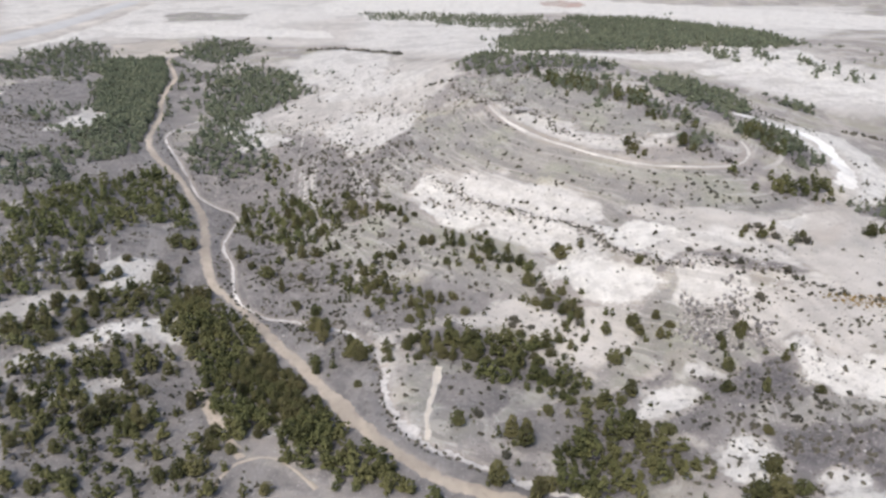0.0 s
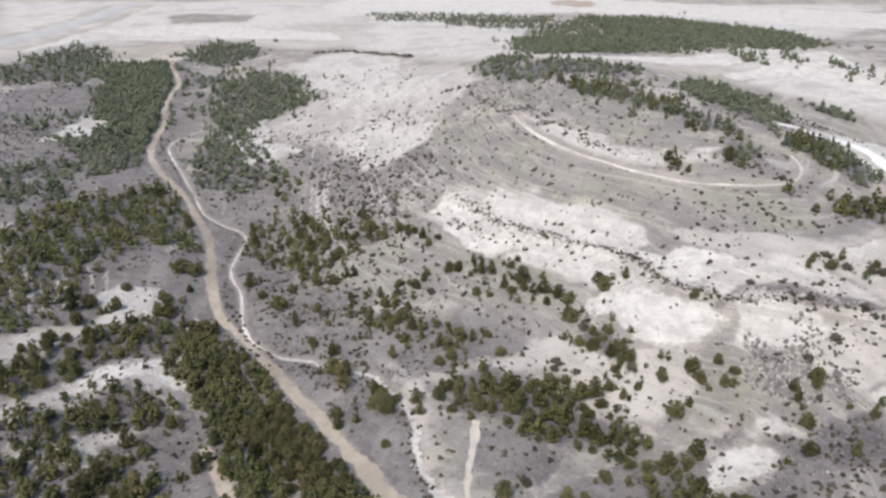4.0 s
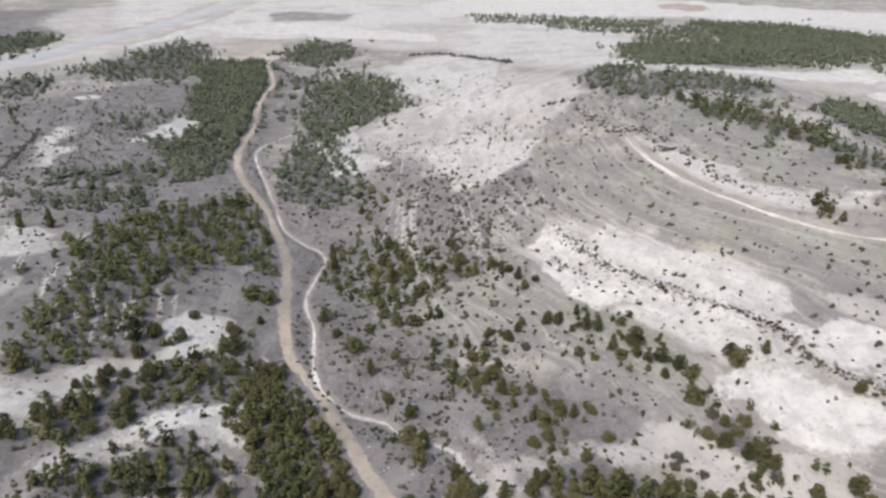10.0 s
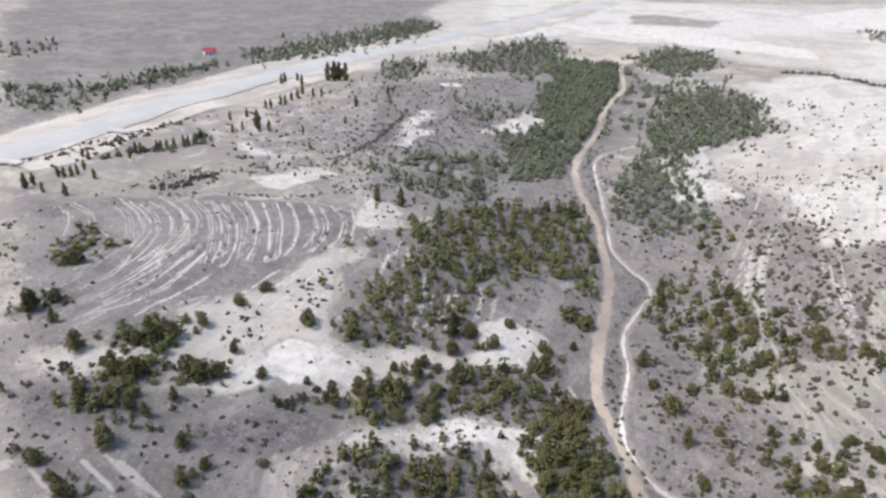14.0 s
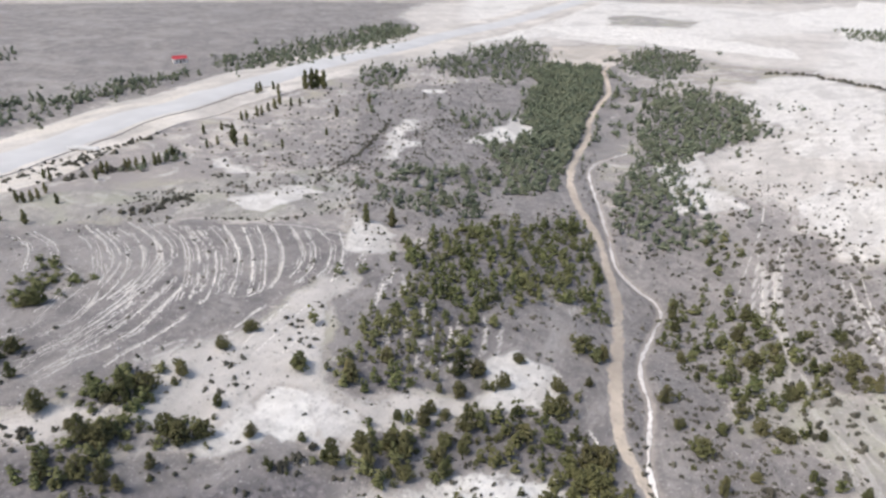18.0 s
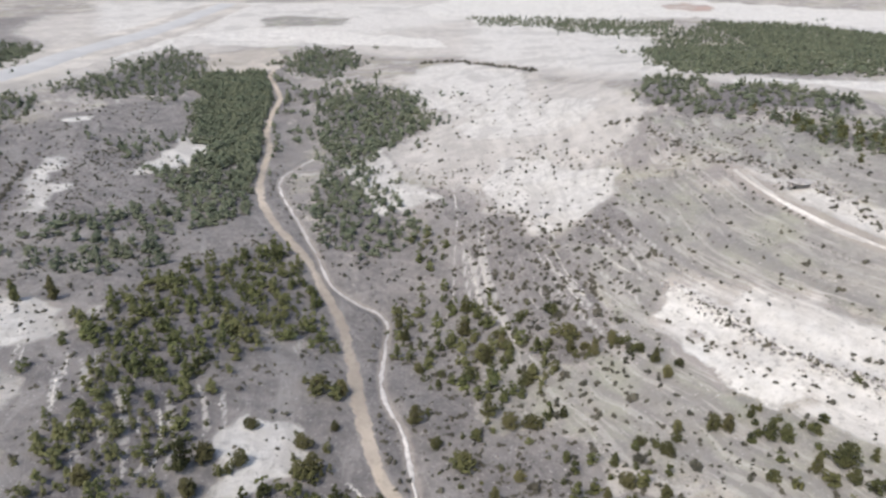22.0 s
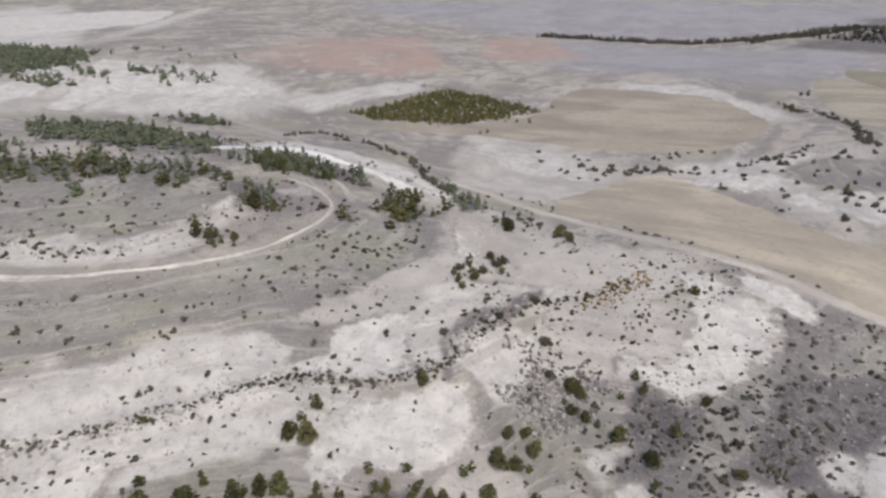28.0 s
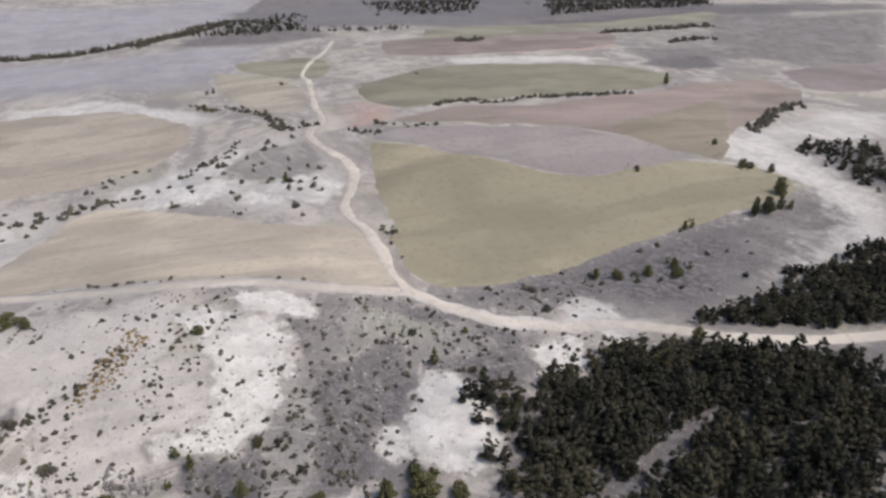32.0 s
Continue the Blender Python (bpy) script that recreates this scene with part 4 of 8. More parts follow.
ARCS.append([(-221.3, 157.2), (-205.8, 153.5), (-195.2, 148.4)])
ARCS.append([(-179.3, 113.8), (-179.7, 120.9), (-185.8, 131.7)])
ARCS.append([(-210.5, 169.5), (-193.8, 164.9), (-185.4, 159.2)])
ARCS.append([(-223.6, 153.5), (-209.1, 150.8), (-198.7, 145.9), (-191.1, 140.5), (-185.8, 131.7)])
ARCS.append([(-229.9, 147.2), (-216.4, 145.5), (-206.7, 141.7)])
ARCS.append([(-210.3, 166.7), (-196.0, 163.0), (-182.1, 154.7)])
ARCS.append([(-217.4, 158.1), (-202.1, 154.4), (-192.0, 149.0), (-185.1, 141.2)])
ARCS.append([(-230.8, 141.6), (-217.4, 139.5), (-206.1, 132.2)])
ARCS.append([(-158.5, 143.2), (-156.4, 131.7), (-154.9, 120.7)])
PLANT_ROWS = []
PLANT_ROWS.append([(-143.0, 165.5), (-140.5, 154.8), (-138.3, 144.4)])
PLANT_ROWS.append([(-134.0, 158.8), (-135.0, 154.4), (-133.9, 148.2)])
PLANT_ROWS.append([(-146.7, 164.7), (-144.6, 153.6), (-142.0, 144.6)])
PLANT_ROWS.append([(-150.1, 158.8), (-148.2, 150.2), (-147.5, 144.8)])
PLANT_ROWS.append([(-137.2, 187.6), (-132.1, 177.6)])
PLANT_ROWS.append([(-125.3, 181.3), (-120.3, 173.4)])
PLANT_ROWS.append([(-127.9, 175.6), (-122.4, 168.2), (-117.7, 161.6)])
PLANT_ROWS.append([(-123.5, 186.0), (-116.3, 174.5), (-111.3, 165.3)])
PLANT_ROWS.append([(-114.0, 184.3), (-109.9, 175.6), (-107.3, 167.2)])
PLANT_ROWS.append([(-110.9, 194.0), (-106.7, 188.3), (-103.4, 180.0)])
PLANT_ROWS.append([(-104.2, 189.4), (-99.9, 183.3)])
PLANT_ROWS.append([(-141.1, 197.6), (-136.2, 188.6)])
PLANT_ROWS.append([(-119.2, 184.7), (-114.5, 176.6)])
PLANT_ROWS.append([(-62.6, 286.2), (-59.8, 269.9), (-56.5, 257.6), (-53.5, 244.4)])
PLANT_ROWS.append([(-56.3, 282.8), (-54.7, 266.8), (-51.5, 251.0), (-47.8, 235.1), (-43.3, 221.3), (-38.6, 212.6)])
PLANT_ROWS.append([(-38.1, 263.8), (-35.5, 251.6), (-30.7, 237.2)])
PLANT_ROWS.append([(-40.1, 240.4), (-35.1, 226.8), (-31.0, 218.3)])
PLANT_ROWS.append([(-34.6, 266.4), (-30.5, 248.3), (-26.8, 237.0)])
PLANT_ROWS.append([(-74.4, 175.2), (-70.7, 172.1)])
PLANT_ROWS.append([(-81.6, 168.4), (-77.7, 167.0)])
PLANT_ROWS.append([(-77.7, 171.1), (-73.9, 169.6)])
PLANT_ROWS.append([(-66.9, 314.9), (-64.2, 294.4), (-62.8, 268.5), (-61.3, 249.8)])
PLANT_ROWS.append([(-58.6, 290.6), (-58.5, 272.1), (-54.8, 252.9), (-52.0, 240.8)])
PLANT_ROWS.append([(-54.4, 286.7), (-53.5, 265.6), (-51.4, 247.2), (-44.2, 224.3)])
PLANT_ROWS.append([(-35.8, 259.2), (-30.8, 241.7), (-26.2, 227.4)])
PLANT_ROWS.append([(-39.2, 248.5), (-34.4, 230.9), (-30.9, 223.6)])
PLANT_ROWS.append([(-32.2, 248.7), (-27.0, 235.0)])
PLANT_ROWS.append([(-25.5, 241.5), (-18.6, 226.8)])
PLANT_ROWS.append([(-18.5, 246.2), (-13.1, 235.6)])
# low steps along the slopes
BENCHES = []
BENCHES.append([(106.7, 87.3), (103.2, 75.4), (100.1, 65.7), (95.6, 57.9), (90.0, 45.1)])
BENCHES.append([(102.3, 93.1), (99.1, 81.7), (95.6, 70.0), (91.2, 58.4), (86.9, 48.2)])
BENCHES.append([(98.7, 96.2), (95.3, 85.1), (91.8, 73.9), (87.3, 60.2)])
BENCHES.append([(86.1, 26.9), (80.3, 18.9), (75.6, 13.5)])
BENCHES.append([(82.7, 32.1), (77.3, 24.1), (72.6, 17.4)])
BENCHES.append([(-7.8, 293.2), (4.0, 259.4), (17.5, 238.0), (33.8, 221.3), (49.1, 210.6), (67.8, 202.2), (83.9, 198.0)])
BENCHES.append([(-14.0, 289.3), (-0.9, 254.5), (14.8, 232.3), (33.1, 215.1), (51.7, 203.1), (68.7, 193.9), (88.3, 189.9)])
BENCHES.append([(-16.4, 279.0), (-1.4, 244.4), (16.2, 222.9), (34.7, 208.0), (53.6, 195.5), (70.7, 185.7), (87.1, 181.1)])
BENCHES.append([(-16.0, 267.0), (-2.8, 240.4), (10.8, 223.8), (27.0, 210.1)])
BENCHES.append([(-6.8, 229.6), (5.9, 213.4), (21.1, 200.4), (36.7, 189.5), (47.9, 178.3)])
BENCHES.append([(-12.8, 220.3), (-0.0, 206.6), (11.3, 197.5), (27.2, 188.2)])
BENCHES.append([(-5.2, 303.7), (2.8, 275.4), (11.8, 254.4), (25.3, 234.6)])
BENCHES.append([(-42.9, 269.8), (-33.4, 249.1), (-25.3, 231.3), (-16.8, 216.1)])
BENCHES.append([(-45.4, 262.1), (-36.3, 241.5), (-29.0, 226.5), (-23.0, 216.5)])
BENCHES.append([(-39.3, 274.5), (-29.4, 255.0), (-21.2, 236.2)])
BENCHES.append([(80.4, 202.6), (84.4, 196.0), (93.3, 191.6), (108.0, 191.6)])
BENCHES.append([(65.2, 187.4), (71.6, 181.4), (78.9, 176.2), (88.3, 172.4)])
BENCHES.append([(52.7, 158.6), (57.7, 156.7), (64.3, 156.1), (72.1, 154.6), (80.3, 150.6)])
WOODS['hillback2'] = ([(41.6, 340.9), (59.7, 313.2), (80.7, 276.0), (81.2, 251.1), (93.0, 244.6), (77.6, 241.2), (64.3, 267.3), (47.3, 295.9)], 0.6)
WOODS['hillback3'] = ([(116.3, 368.1), (130, 349), (139, 323), (127, 279), (112.0, 269.1), (102.3, 289.2), (103.3, 325.9)], 0.7)
WOODS['hillback4'] = ([(87.9, 240.8), (90.7, 235.2), (86.5, 221.6), (78.7, 217.8), (80.1, 227.8)], 0.7)
WOODS['hillright'] = ([(169, 357), (190, 347), (174, 320), (167, 338)], 0.6)
WOODS['hillright2'] = ([(114.0, 250.0), (119.2, 245.7), (121, 234), (113.5, 220.8), (109.1, 224.3), (108.2, 235.5)], 0.8)
WOODS['farpatch'] = ([(172, 460), (191, 456), (181, 427), (163, 429)], 0.7)
WOODS['farpatch2'] = ([(192, 451), (213, 447), (206, 432), (193, 438)], 0.7)
WOODS['farpatch3'] = ([(228, 443), (231, 420), (224, 408), (221, 423)], 0.7)
WOODS['farstrip'] = ([(-6, 856), (116, 847), (108, 760), (51, 763), (-6, 801)], 0.5)
WOODS['farmid'] = ([(53, 657), (118, 665), (126, 453), (87, 429), (46, 456), (42, 572)], 0.7)
WOODS['hillwest'] = ([(-75.5, 265.3), (-61.0, 256.2), (-48.8, 235.9), (-40.5, 212.2), (-32.1, 196.6), (-35.4, 191.6), (-73.7, 217.5)], 0.28)
WOODS['hillwest2'] = ([(-75.3, 289.8), (-67.4, 282.4), (-64.0, 268.9), (-71.9, 265.4), (-75.5, 267.3)], 0.4)
WOODS['dense3'] = ([(19.3, 84.7), (22.1, 99.5), (30.5, 108.8), (38.0, 111.5), (42.1, 98.9), (33.9, 84.3)], 0.9)
WOODS['dense4'] = ([(2.2, 134.0), (13.3, 141.2), (23.0, 130.1), (32.8, 126.9), (29.1, 120.4), (14.3, 119.4), (8.4, 125.2)], 0.9)
WOODS['bush1'] = ([(-152, 110), (-152, 119), (-149, 128), (-143, 123), (-144, 113)], 0.9)
WOODS['bush2'] = ([(-142, 105), (-141, 114), (-136, 118), (-132, 113), (-138, 104)], 0.9)
WOODS['bush3'] = ([(-132, 113), (-134, 121), (-132, 123), (-128, 115)], 0.9)
WOODS['bush4'] = ([(-177, 105), (-176, 111), (-170, 110), (-172, 104)], 0.9)
WOODS['bush5'] = ([(-197, 122), (-208, 137), (-202, 138), (-187, 127), (-190, 120)], 0.7)
WOODS['west1'] = ([(-390, 342), (-412, 428), (-426, 539), (-430, 612), (-361, 473), (-353, 371), (-364, 329)], 0.45)
WOODS['west2'] = ([(-413, 206), (-393, 230), (-387, 273), (-376, 310), (-359, 268), (-366, 228), (-370, 187)], 0.4)
WOODS['west3'] = ([(-545, 263), (-539, 299), (-495, 276), (-493, 241)], 0.3)
WOODS['flat1'] = ([(-194, 238), (-188, 273), (-162, 293), (-144, 300), (-147, 269), (-162, 238)], 0.25)
BENCHES.append([(99.0, 17.4), (97.1, 1.2), (93.6, -13.2)])
BENCHES.append([(113.1, 32.0), (108.5, 16.2), (106.5, -0.7)])
BENCHES.append([(108.4, 87.8), (105.1, 77.8), (100.2, 68.4)])
BENCHES.append([(103.5, 82.1), (96.7, 70.7), (92.3, 55.2)])
BENCHES.append([(82.7, 66.2), (82.8, 52.6), (82.0, 44.0)])
BENCHES.append([(77.1, 65.8), (77.7, 54.8)])
BENCHES.append([(86.3, 28.8), (80.3, 19.4), (76.6, 13.0)])
BENCHES.append([(100.0, 92.6), (101.4, 84.2), (101.1, 79.3)])
BENCHES.append([(106.7, 91.7), (108.2, 83.1), (109.0, 79.1)])
WOODS['roadwood'] = ([(-73.7, 163.4), (-63.0, 164.2), (-46.8, 145.9), (-30.9, 123.4), (-21.0, 107.8), (-17.2, 101.8), (-28.2, 102.3), (-31.5, 108.9), (-36.1, 110.9), (-37.7, 104.6), (-40.2, 102.9), (-48.6, 116.9), (-55.8, 129.1), (-62.2, 138.0), (-68.9, 148.6)], 1.05)
WOODS['roadwood_end'] = ([(-30.9, 103.0), (-25.5, 109.7), (-15.2, 100.4), (-6.3, 92.7), (0.8, 87.0), (-15.8, 87.8), (-22.4, 91.9)], 1.05)
WOODS['moundwood'] = ([(-97.7, 126.4), (-93.0, 130.2), (-84.4, 139.0), (-79.6, 145.6), (-69.4, 142.0), (-64.1, 138.0), (-64.8, 130.1), (-75.4, 127.1), (-81.6, 123.6), (-93.4, 119.2)], 0.85)
WOODS['leftbush'] = ([(-108.3, 145.1), (-100.0, 150.5), (-94.4, 143.2), (-99.1, 135.0), (-101.0, 132.2)], 1.0)
WOODS['moundband'] = ([(-96.0, 164.3), (-80.8, 173.4), (-60.3, 170.1), (-62.7, 162.9), (-75.9, 159.8), (-82.7, 152.9), (-92.7, 145.9), (-95.5, 157.4)], 0.95)
WOODS['leftlow'] = ([(-92.3, 117.3), (-78.7, 115.8), (-72.3, 118.2), (-60.9, 117.2), (-57.0, 107.5), (-69.4, 103.7), (-83.3, 102.4)], 0.5)
WOODS['leftlow2'] = ([(-91.3, 112.7), (-77.8, 119.8), (-60.3, 112.6), (-43.4, 97.2), (-40.5, 88.2), (-76.3, 87.5)], 0.42)
WOODS['plantation'] = ([(-145.3, 203.0), (-141.2, 236.2), (-117.1, 271.1), (-100.6, 247.6), (-87.5, 219.8), (-102.2, 219.2), (-110.0, 196.7), (-119.5, 187.6), (-130.5, 186.0)], 0.7)
WOODS['plantation_rows'] = ([(-126.7, 158.0), (-135.1, 189.6), (-112.3, 197.8), (-104.6, 184.6), (-107.3, 156.8), (-114.3, 150.7), (-122.3, 151.3)], 0.6)
WOODS['valleywood'] = ([(-264.7, 533.0), (-246.2, 556.2), (-226.3, 564.0), (-198.4, 505.5), (-180.3, 446.4), (-159.3, 373.7), (-149.7, 334.8), (-151.8, 328.9), (-165.6, 355.8), (-173.5, 343.2), (-202.7, 403.3), (-233.0, 467.9)], 1.1)
WOODS['valleywood_upper'] = ([(-318.8, 446.7), (-319.9, 510.1), (-338.3, 644.7), (-282.0, 598.5), (-254.8, 528.0), (-234.9, 471.7), (-253.4, 466.0), (-279.7, 433.5)], 0.6)
WOODS['valleywood_foot'] = ([(-189.7, 322.2), (-186.2, 340.2), (-176.5, 349.2), (-148.7, 332.5), (-134.7, 298.2), (-138.7, 279.0), (-149.0, 272.4), (-167.0, 305.3)], 0.9)
WOODS['valleywood_row'] = ([(-192.9, 264.7), (-175.0, 277.6), (-158.7, 290.2), (-149.5, 267.2), (-167.6, 265.5), (-180.0, 254.5)], 0.6)
WOODS['valleywood_brush'] = ([(-192.0, 239.0), (-172.7, 241.1), (-152.2, 258.4), (-141.8, 256.1), (-147.4, 233.5), (-163.7, 228.7)], 0.45)
WOODS['valleywood_west'] = ([(-320.1, 399.7), (-325.0, 434.1), (-296.8, 413.2), (-287.8, 384.1), (-285.1, 355.6)], 0.7)
WOODS['valleywood_far'] = ([(-442.4, 552.2), (-417.4, 585.3), (-393.2, 559.5), (-392.1, 512.0), (-392.3, 489.8)], 0.8)
WOODS['valleywood_strip'] = ([(-230.2, 365.1), (-214.8, 393.4), (-200.2, 425.7), (-192.7, 405.4), (-206.1, 377.1), (-208.7, 349.4)], 0.5)
WOODS['valleywood_top'] = ([(-231.6, 615.5), (-227.8, 697.6), (-184.7, 662.4), (-163.4, 620.4), (-178.7, 544.3), (-213.8, 573.8)], 0.8)
WOODS['valleywood_spot'] = ([(-194.6, 515.5), (-170.5, 525.0), (-157.8, 491.0), (-176.6, 482.3)], 0.6)
WOODS['valleywood_tip'] = ([(-104.0, 459.3), (-76.3, 432.7), (-94.2, 421.5)], 0.5)
WOODS['hillback'] = ([(15.2, 448.1), (33.4, 453.1), (40.5, 409.4), (28.5, 372.9), (10.6, 367.4), (5.7, 381.4)], 0.75)
WOODS['hillback_wood'] = ([(33.8, 386.5), (65.1, 404.8), (85.7, 392.2), (102.3, 382.4), (77.8, 341.1), (46.2, 341.3), (31.9, 333.1), (15.7, 352.3), (14.9, 366.2)], 0.75)
WOODS['hillback_loose'] = ([(41.6, 341.2), (84.8, 330.1), (72.0, 283.9), (62.4, 278.7), (56.2, 294.2), (50.5, 309.0)], 0.35)
WOODS['valleywood_east'] = ([(-171.5, 488.4), (-145.3, 533.0), (-102.0, 489.2), (-90.4, 415.5), (-106.4, 384.9), (-105.6, 358.5), (-124.4, 343.7), (-130.8, 366.5), (-155.9, 430.1)], 1.0)
WOODS['valleywood_bend'] = ([(-124.4, 343.7), (-105.6, 358.5), (-99.3, 331.2), (-73.7, 286.1), (-76.4, 276.6), (-92.1, 268.7), (-103.8, 268.8), (-120.9, 306.6)], 0.8)
WOODS['bush6'] = ([(-4.5, 194.2), (3.3, 192.3), (16.1, 183.5), (28.4, 168.3), (26.0, 162.3), (15.2, 171.0), (2.6, 177.6), (-4.6, 186.3)], 0.3)
WOODS['ridge_forest'] = ([(816.0, -98.3), (809.3, -238.3), (697.2, -195.9), (673.1, -122.6), (737.7, -92.0)], 0.45)
WOODS['ridge_forest_east'] = ([(799.2, -336.4), (782.1, -576.4), (667.5, -482.3), (648.6, -344.7), (625.2, -250.9)], 0.45)
WOODS['ridge_wood'] = ([(647.9, 101.4), (714.3, 47.2), (745.2, -11.4), (634.0, 6.1), (609.7, 56.5)], 0.35)
PALE = {}
PALE['brow'] = [(-128, 565), (-32, 540), (-15.4, 334.5), (-16.5, 275.0), (-41.8, 285.3), (-61.1, 320.9), (-89.5, 340.2), (-103.9, 332.5), (-112.1, 400.0), (-89, 430)]
PALE['plain'] = [(-324, 664), (-292, 784), (-170, 828), (-56, 902), (-38, 639), (-143, 646), (-211, 687), (-265, 689)]
PALE['north'] = [(-264, 708), (-171, 808), (81, 897), (165, 979), (-71, 1056), (-257, 971), (-348, 718), (-377, 621), (-344, 540), (-358, 651)]
PALE['east'] = [(257, 509), (259, 411), (234, 342), (205, 330), (171, 359), (129, 397), (100, 427), (134, 442), (171, 468)]
PALE['saddle'] = [(-28, 738), (61, 683), (42, 493), (100, 427), (110.1, 397.4), (47.3, 409.3), (18, 460), (-38, 555)]
PALE['hillfoot'] = [(20.7, 195.9), (45.4, 183.9), (63.5, 166.8), (79.5, 160.4), (71.8, 143.7), (54.9, 143.5), (35.9, 149.4), (26.4, 166.5)]
PALE['slopefoot'] = [(19.1, 179.5), (46.2, 157.1), (71.2, 146.6), (92.6, 120.4), (82.1, 101.3), (76.2, 125.4), (65.7, 132.8), (49.5, 140.1), (31.3, 152.3)]
PALE['eastside'] = [(70.5, 156.4), (78.8, 138.2), (78.9, 126.2), (68.6, 134.6), (55.7, 145.8), (41.1, 156.5), (32.8, 162.9), (37.9, 178.9), (49.7, 169.1)]
PALE['spur'] = [(64.8, 170.5), (82.1, 167.5), (104.3, 164.6), (110.4, 176.9), (67.7, 172.2)]
PALE['cutbank'] = [(79.6, 158.8), (95.9, 154.1), (107.5, 143.2), (101.0, 137.2), (89.6, 147.5), (75.5, 151.8), (64.1, 155.2)]
PALE['redge'] = [(99.1, -11.9), (114.2, -54.7), (95.0, -36.3), (90.9, -18.1)]
PALE['clearing'] = [(49.9, 49.8), (54.1, 37.2), (58.1, 23.7), (56.8, 20.7), (54.6, 23.9), (50.6, 36.2), (45.1, 44.0), (46.1, 50.1)]
PALE['hwy'] = [(-561, 739), (-423, 921), (-348, 711), (-321, 505), (-318, 373), (-347, 363), (-396, 529)]
PALE['farnorth'] = [(-552, 728), (-417, 909), (-80, 1227), (-56, 902), (-170, 828), (-292, 784), (-327, 669), (-317, 483), (-318, 373), (-396, 529)]
PALE['farwest'] = [(-556, 899), (-72, 1063), (-154, 862), (-216, 760), (-264, 708), (-302, 639), (-343, 584), (-319, 498)]
PALE['rim'] = [(-2, 1142), (225, 1140), (-26, 771)]
PALE['farhill'] = [(-113, 887), (141, 969), (49, 737), (54, 421), (-7, 530), (-84, 637), (-130, 680), (-210, 747)]
PALE['clear1'] = [(-199, 264), (-226, 332), (-197, 416), (-187, 381), (-185, 326), (-180, 277)]
PALE['lowleft'] = [(-147, 122), (-143, 131), (-137, 142), (-130, 154), (-125, 156), (-119.3, 148.5), (-106.3, 153.2), (-100.1, 151.2), (-101.6, 139.5), (-137, 114)]
PALE['shelf'] = [(-218, 181), (-212, 194), (-206, 209), (-199, 229), (-191, 228), (-196, 209), (-204, 192)]
PALE['upleft'] = [(-230, 301), (-232, 337), (-206, 316), (-196, 277), (-198, 256)]
PALE['outcropzone'] = [(224, 204), (216, 170), (210, 147), (227, 120), (248, 93), (241, 71), (194, 67), (171, 79), (178, 100), (209, 120), (204, 141), (188, 161), (195, 185)]
# far ground tinted blue to carry haze
HAZE_BLUE = {}
HAZE_BLUE['hills2'] = [(731, 70), (620, -56), (587, -165), (667, -265), (738, -537), (839, -53)]
HAZE_BLUE['scrub'] = [(412, 258), (407, 222), (406, 166), (384, 95), (515, 53), (564, 85), (546, 181), (583, 309)]
HAZE_BLUE['lilac'] = [(966, 531), (896, 131), (724, 152), (645, 211), (629, 306), (602, 387)]
HAZE_BLUE['lilac2'] = [(662, 559), (628, 407), (596, 279), (625, 185), (703, 120), (747, 27), (945, 14), (761, 641)]
# dark rock and soil, with cloud and gully shade painted in the same tone
DARK_AND_SHADE = {}
DARK_AND_SHADE['hollow'] = [(72.5, 125.4), (74.6, 123.4), (73.5, 114.8), (70.1, 113.1), (61.3, 115.2), (63.2, 124.9)]
DARK_AND_SHADE['terrdark'] = [(-151, 95), (-143, 105), (-122, 111), (-108.8, 130.0), (-101.5, 128.9), (-104.6, 114.5), (-120, 104), (-130, 98), (-139, 89)]
DARK_AND_SHADE['sedge'] = [(64.1, 127.9), (74.1, 123.2), (71.6, 114.9), (60.1, 113.5), (51.2, 110.3), (48.6, 112.9), (59.0, 119.9)]
# cloud shade on the southeast wood floor, painted into the ground
DARK_AND_SHADE['sefloor'] = [(65.3, 66.4), (71.1, 52.6), (77.2, 28.5), (65.9, -2.2), (56.8, -23.8), (26.6, 13.4), (49.5, 73.6)]
DARK_AND_SHADE['sbank'] = [(83.3, -10.8), (88.7, -56.7), (85.9, -59.7), (62.3, -30.6), (73.4, -9.6), (82.6, 4.7)]
DARK_AND_SHADE['farhills'] = [(710, 51), (776, -10), (812, -96), (633, -730), (585, -671), (581, -445), (529, -269), (531, -155), (600, -74), (633, -8)]
DARK_AND_SHADE['purple'] = [(110.3, 68.3), (116.9, 42.6), (123, 8), (121, -34), (90.4, -10.6), (87.3, 4.0), (98.7, 21.8), (101.5, 48.8)]
DARK_AND_SHADE['ditch1'] = [(-223, 175), (-224, 186), (-217, 193), (-209, 184), (-211, 174), (-214, 169)]
DARK_AND_SHADE['ditch2'] = [(-204, 240), (-222, 283), (-229, 316), (-216, 291), (-201, 250), (-198, 235)]
# shaded gully, darkened in the soil colour
DARK_AND_SHADE['gulch'] = [(84.2, 101.7), (95.8, 94.6), (105.1, 86.5), (99.7, 79.6), (80.0, 80.1), (72.0, 86.0), (60.3, 91.2), (60.1, 98.6), (72.6, 96.5)]
DARK_AND_SHADE['gulch2'] = [(84.4, 93.2), (107.8, 73.0), (104.2, 61.9), (97.1, 49.6), (61.5, 59.6), (58.2, 72.6), (64.5, 86.8), (72.5, 96.3)]
# bluish shadow areas of the far plain, painted dark
DARK_AND_SHADE['blue1'] = [(670, 83), (695, 29), (643, -9), (562, -8), (537, 43), (584, 124)]
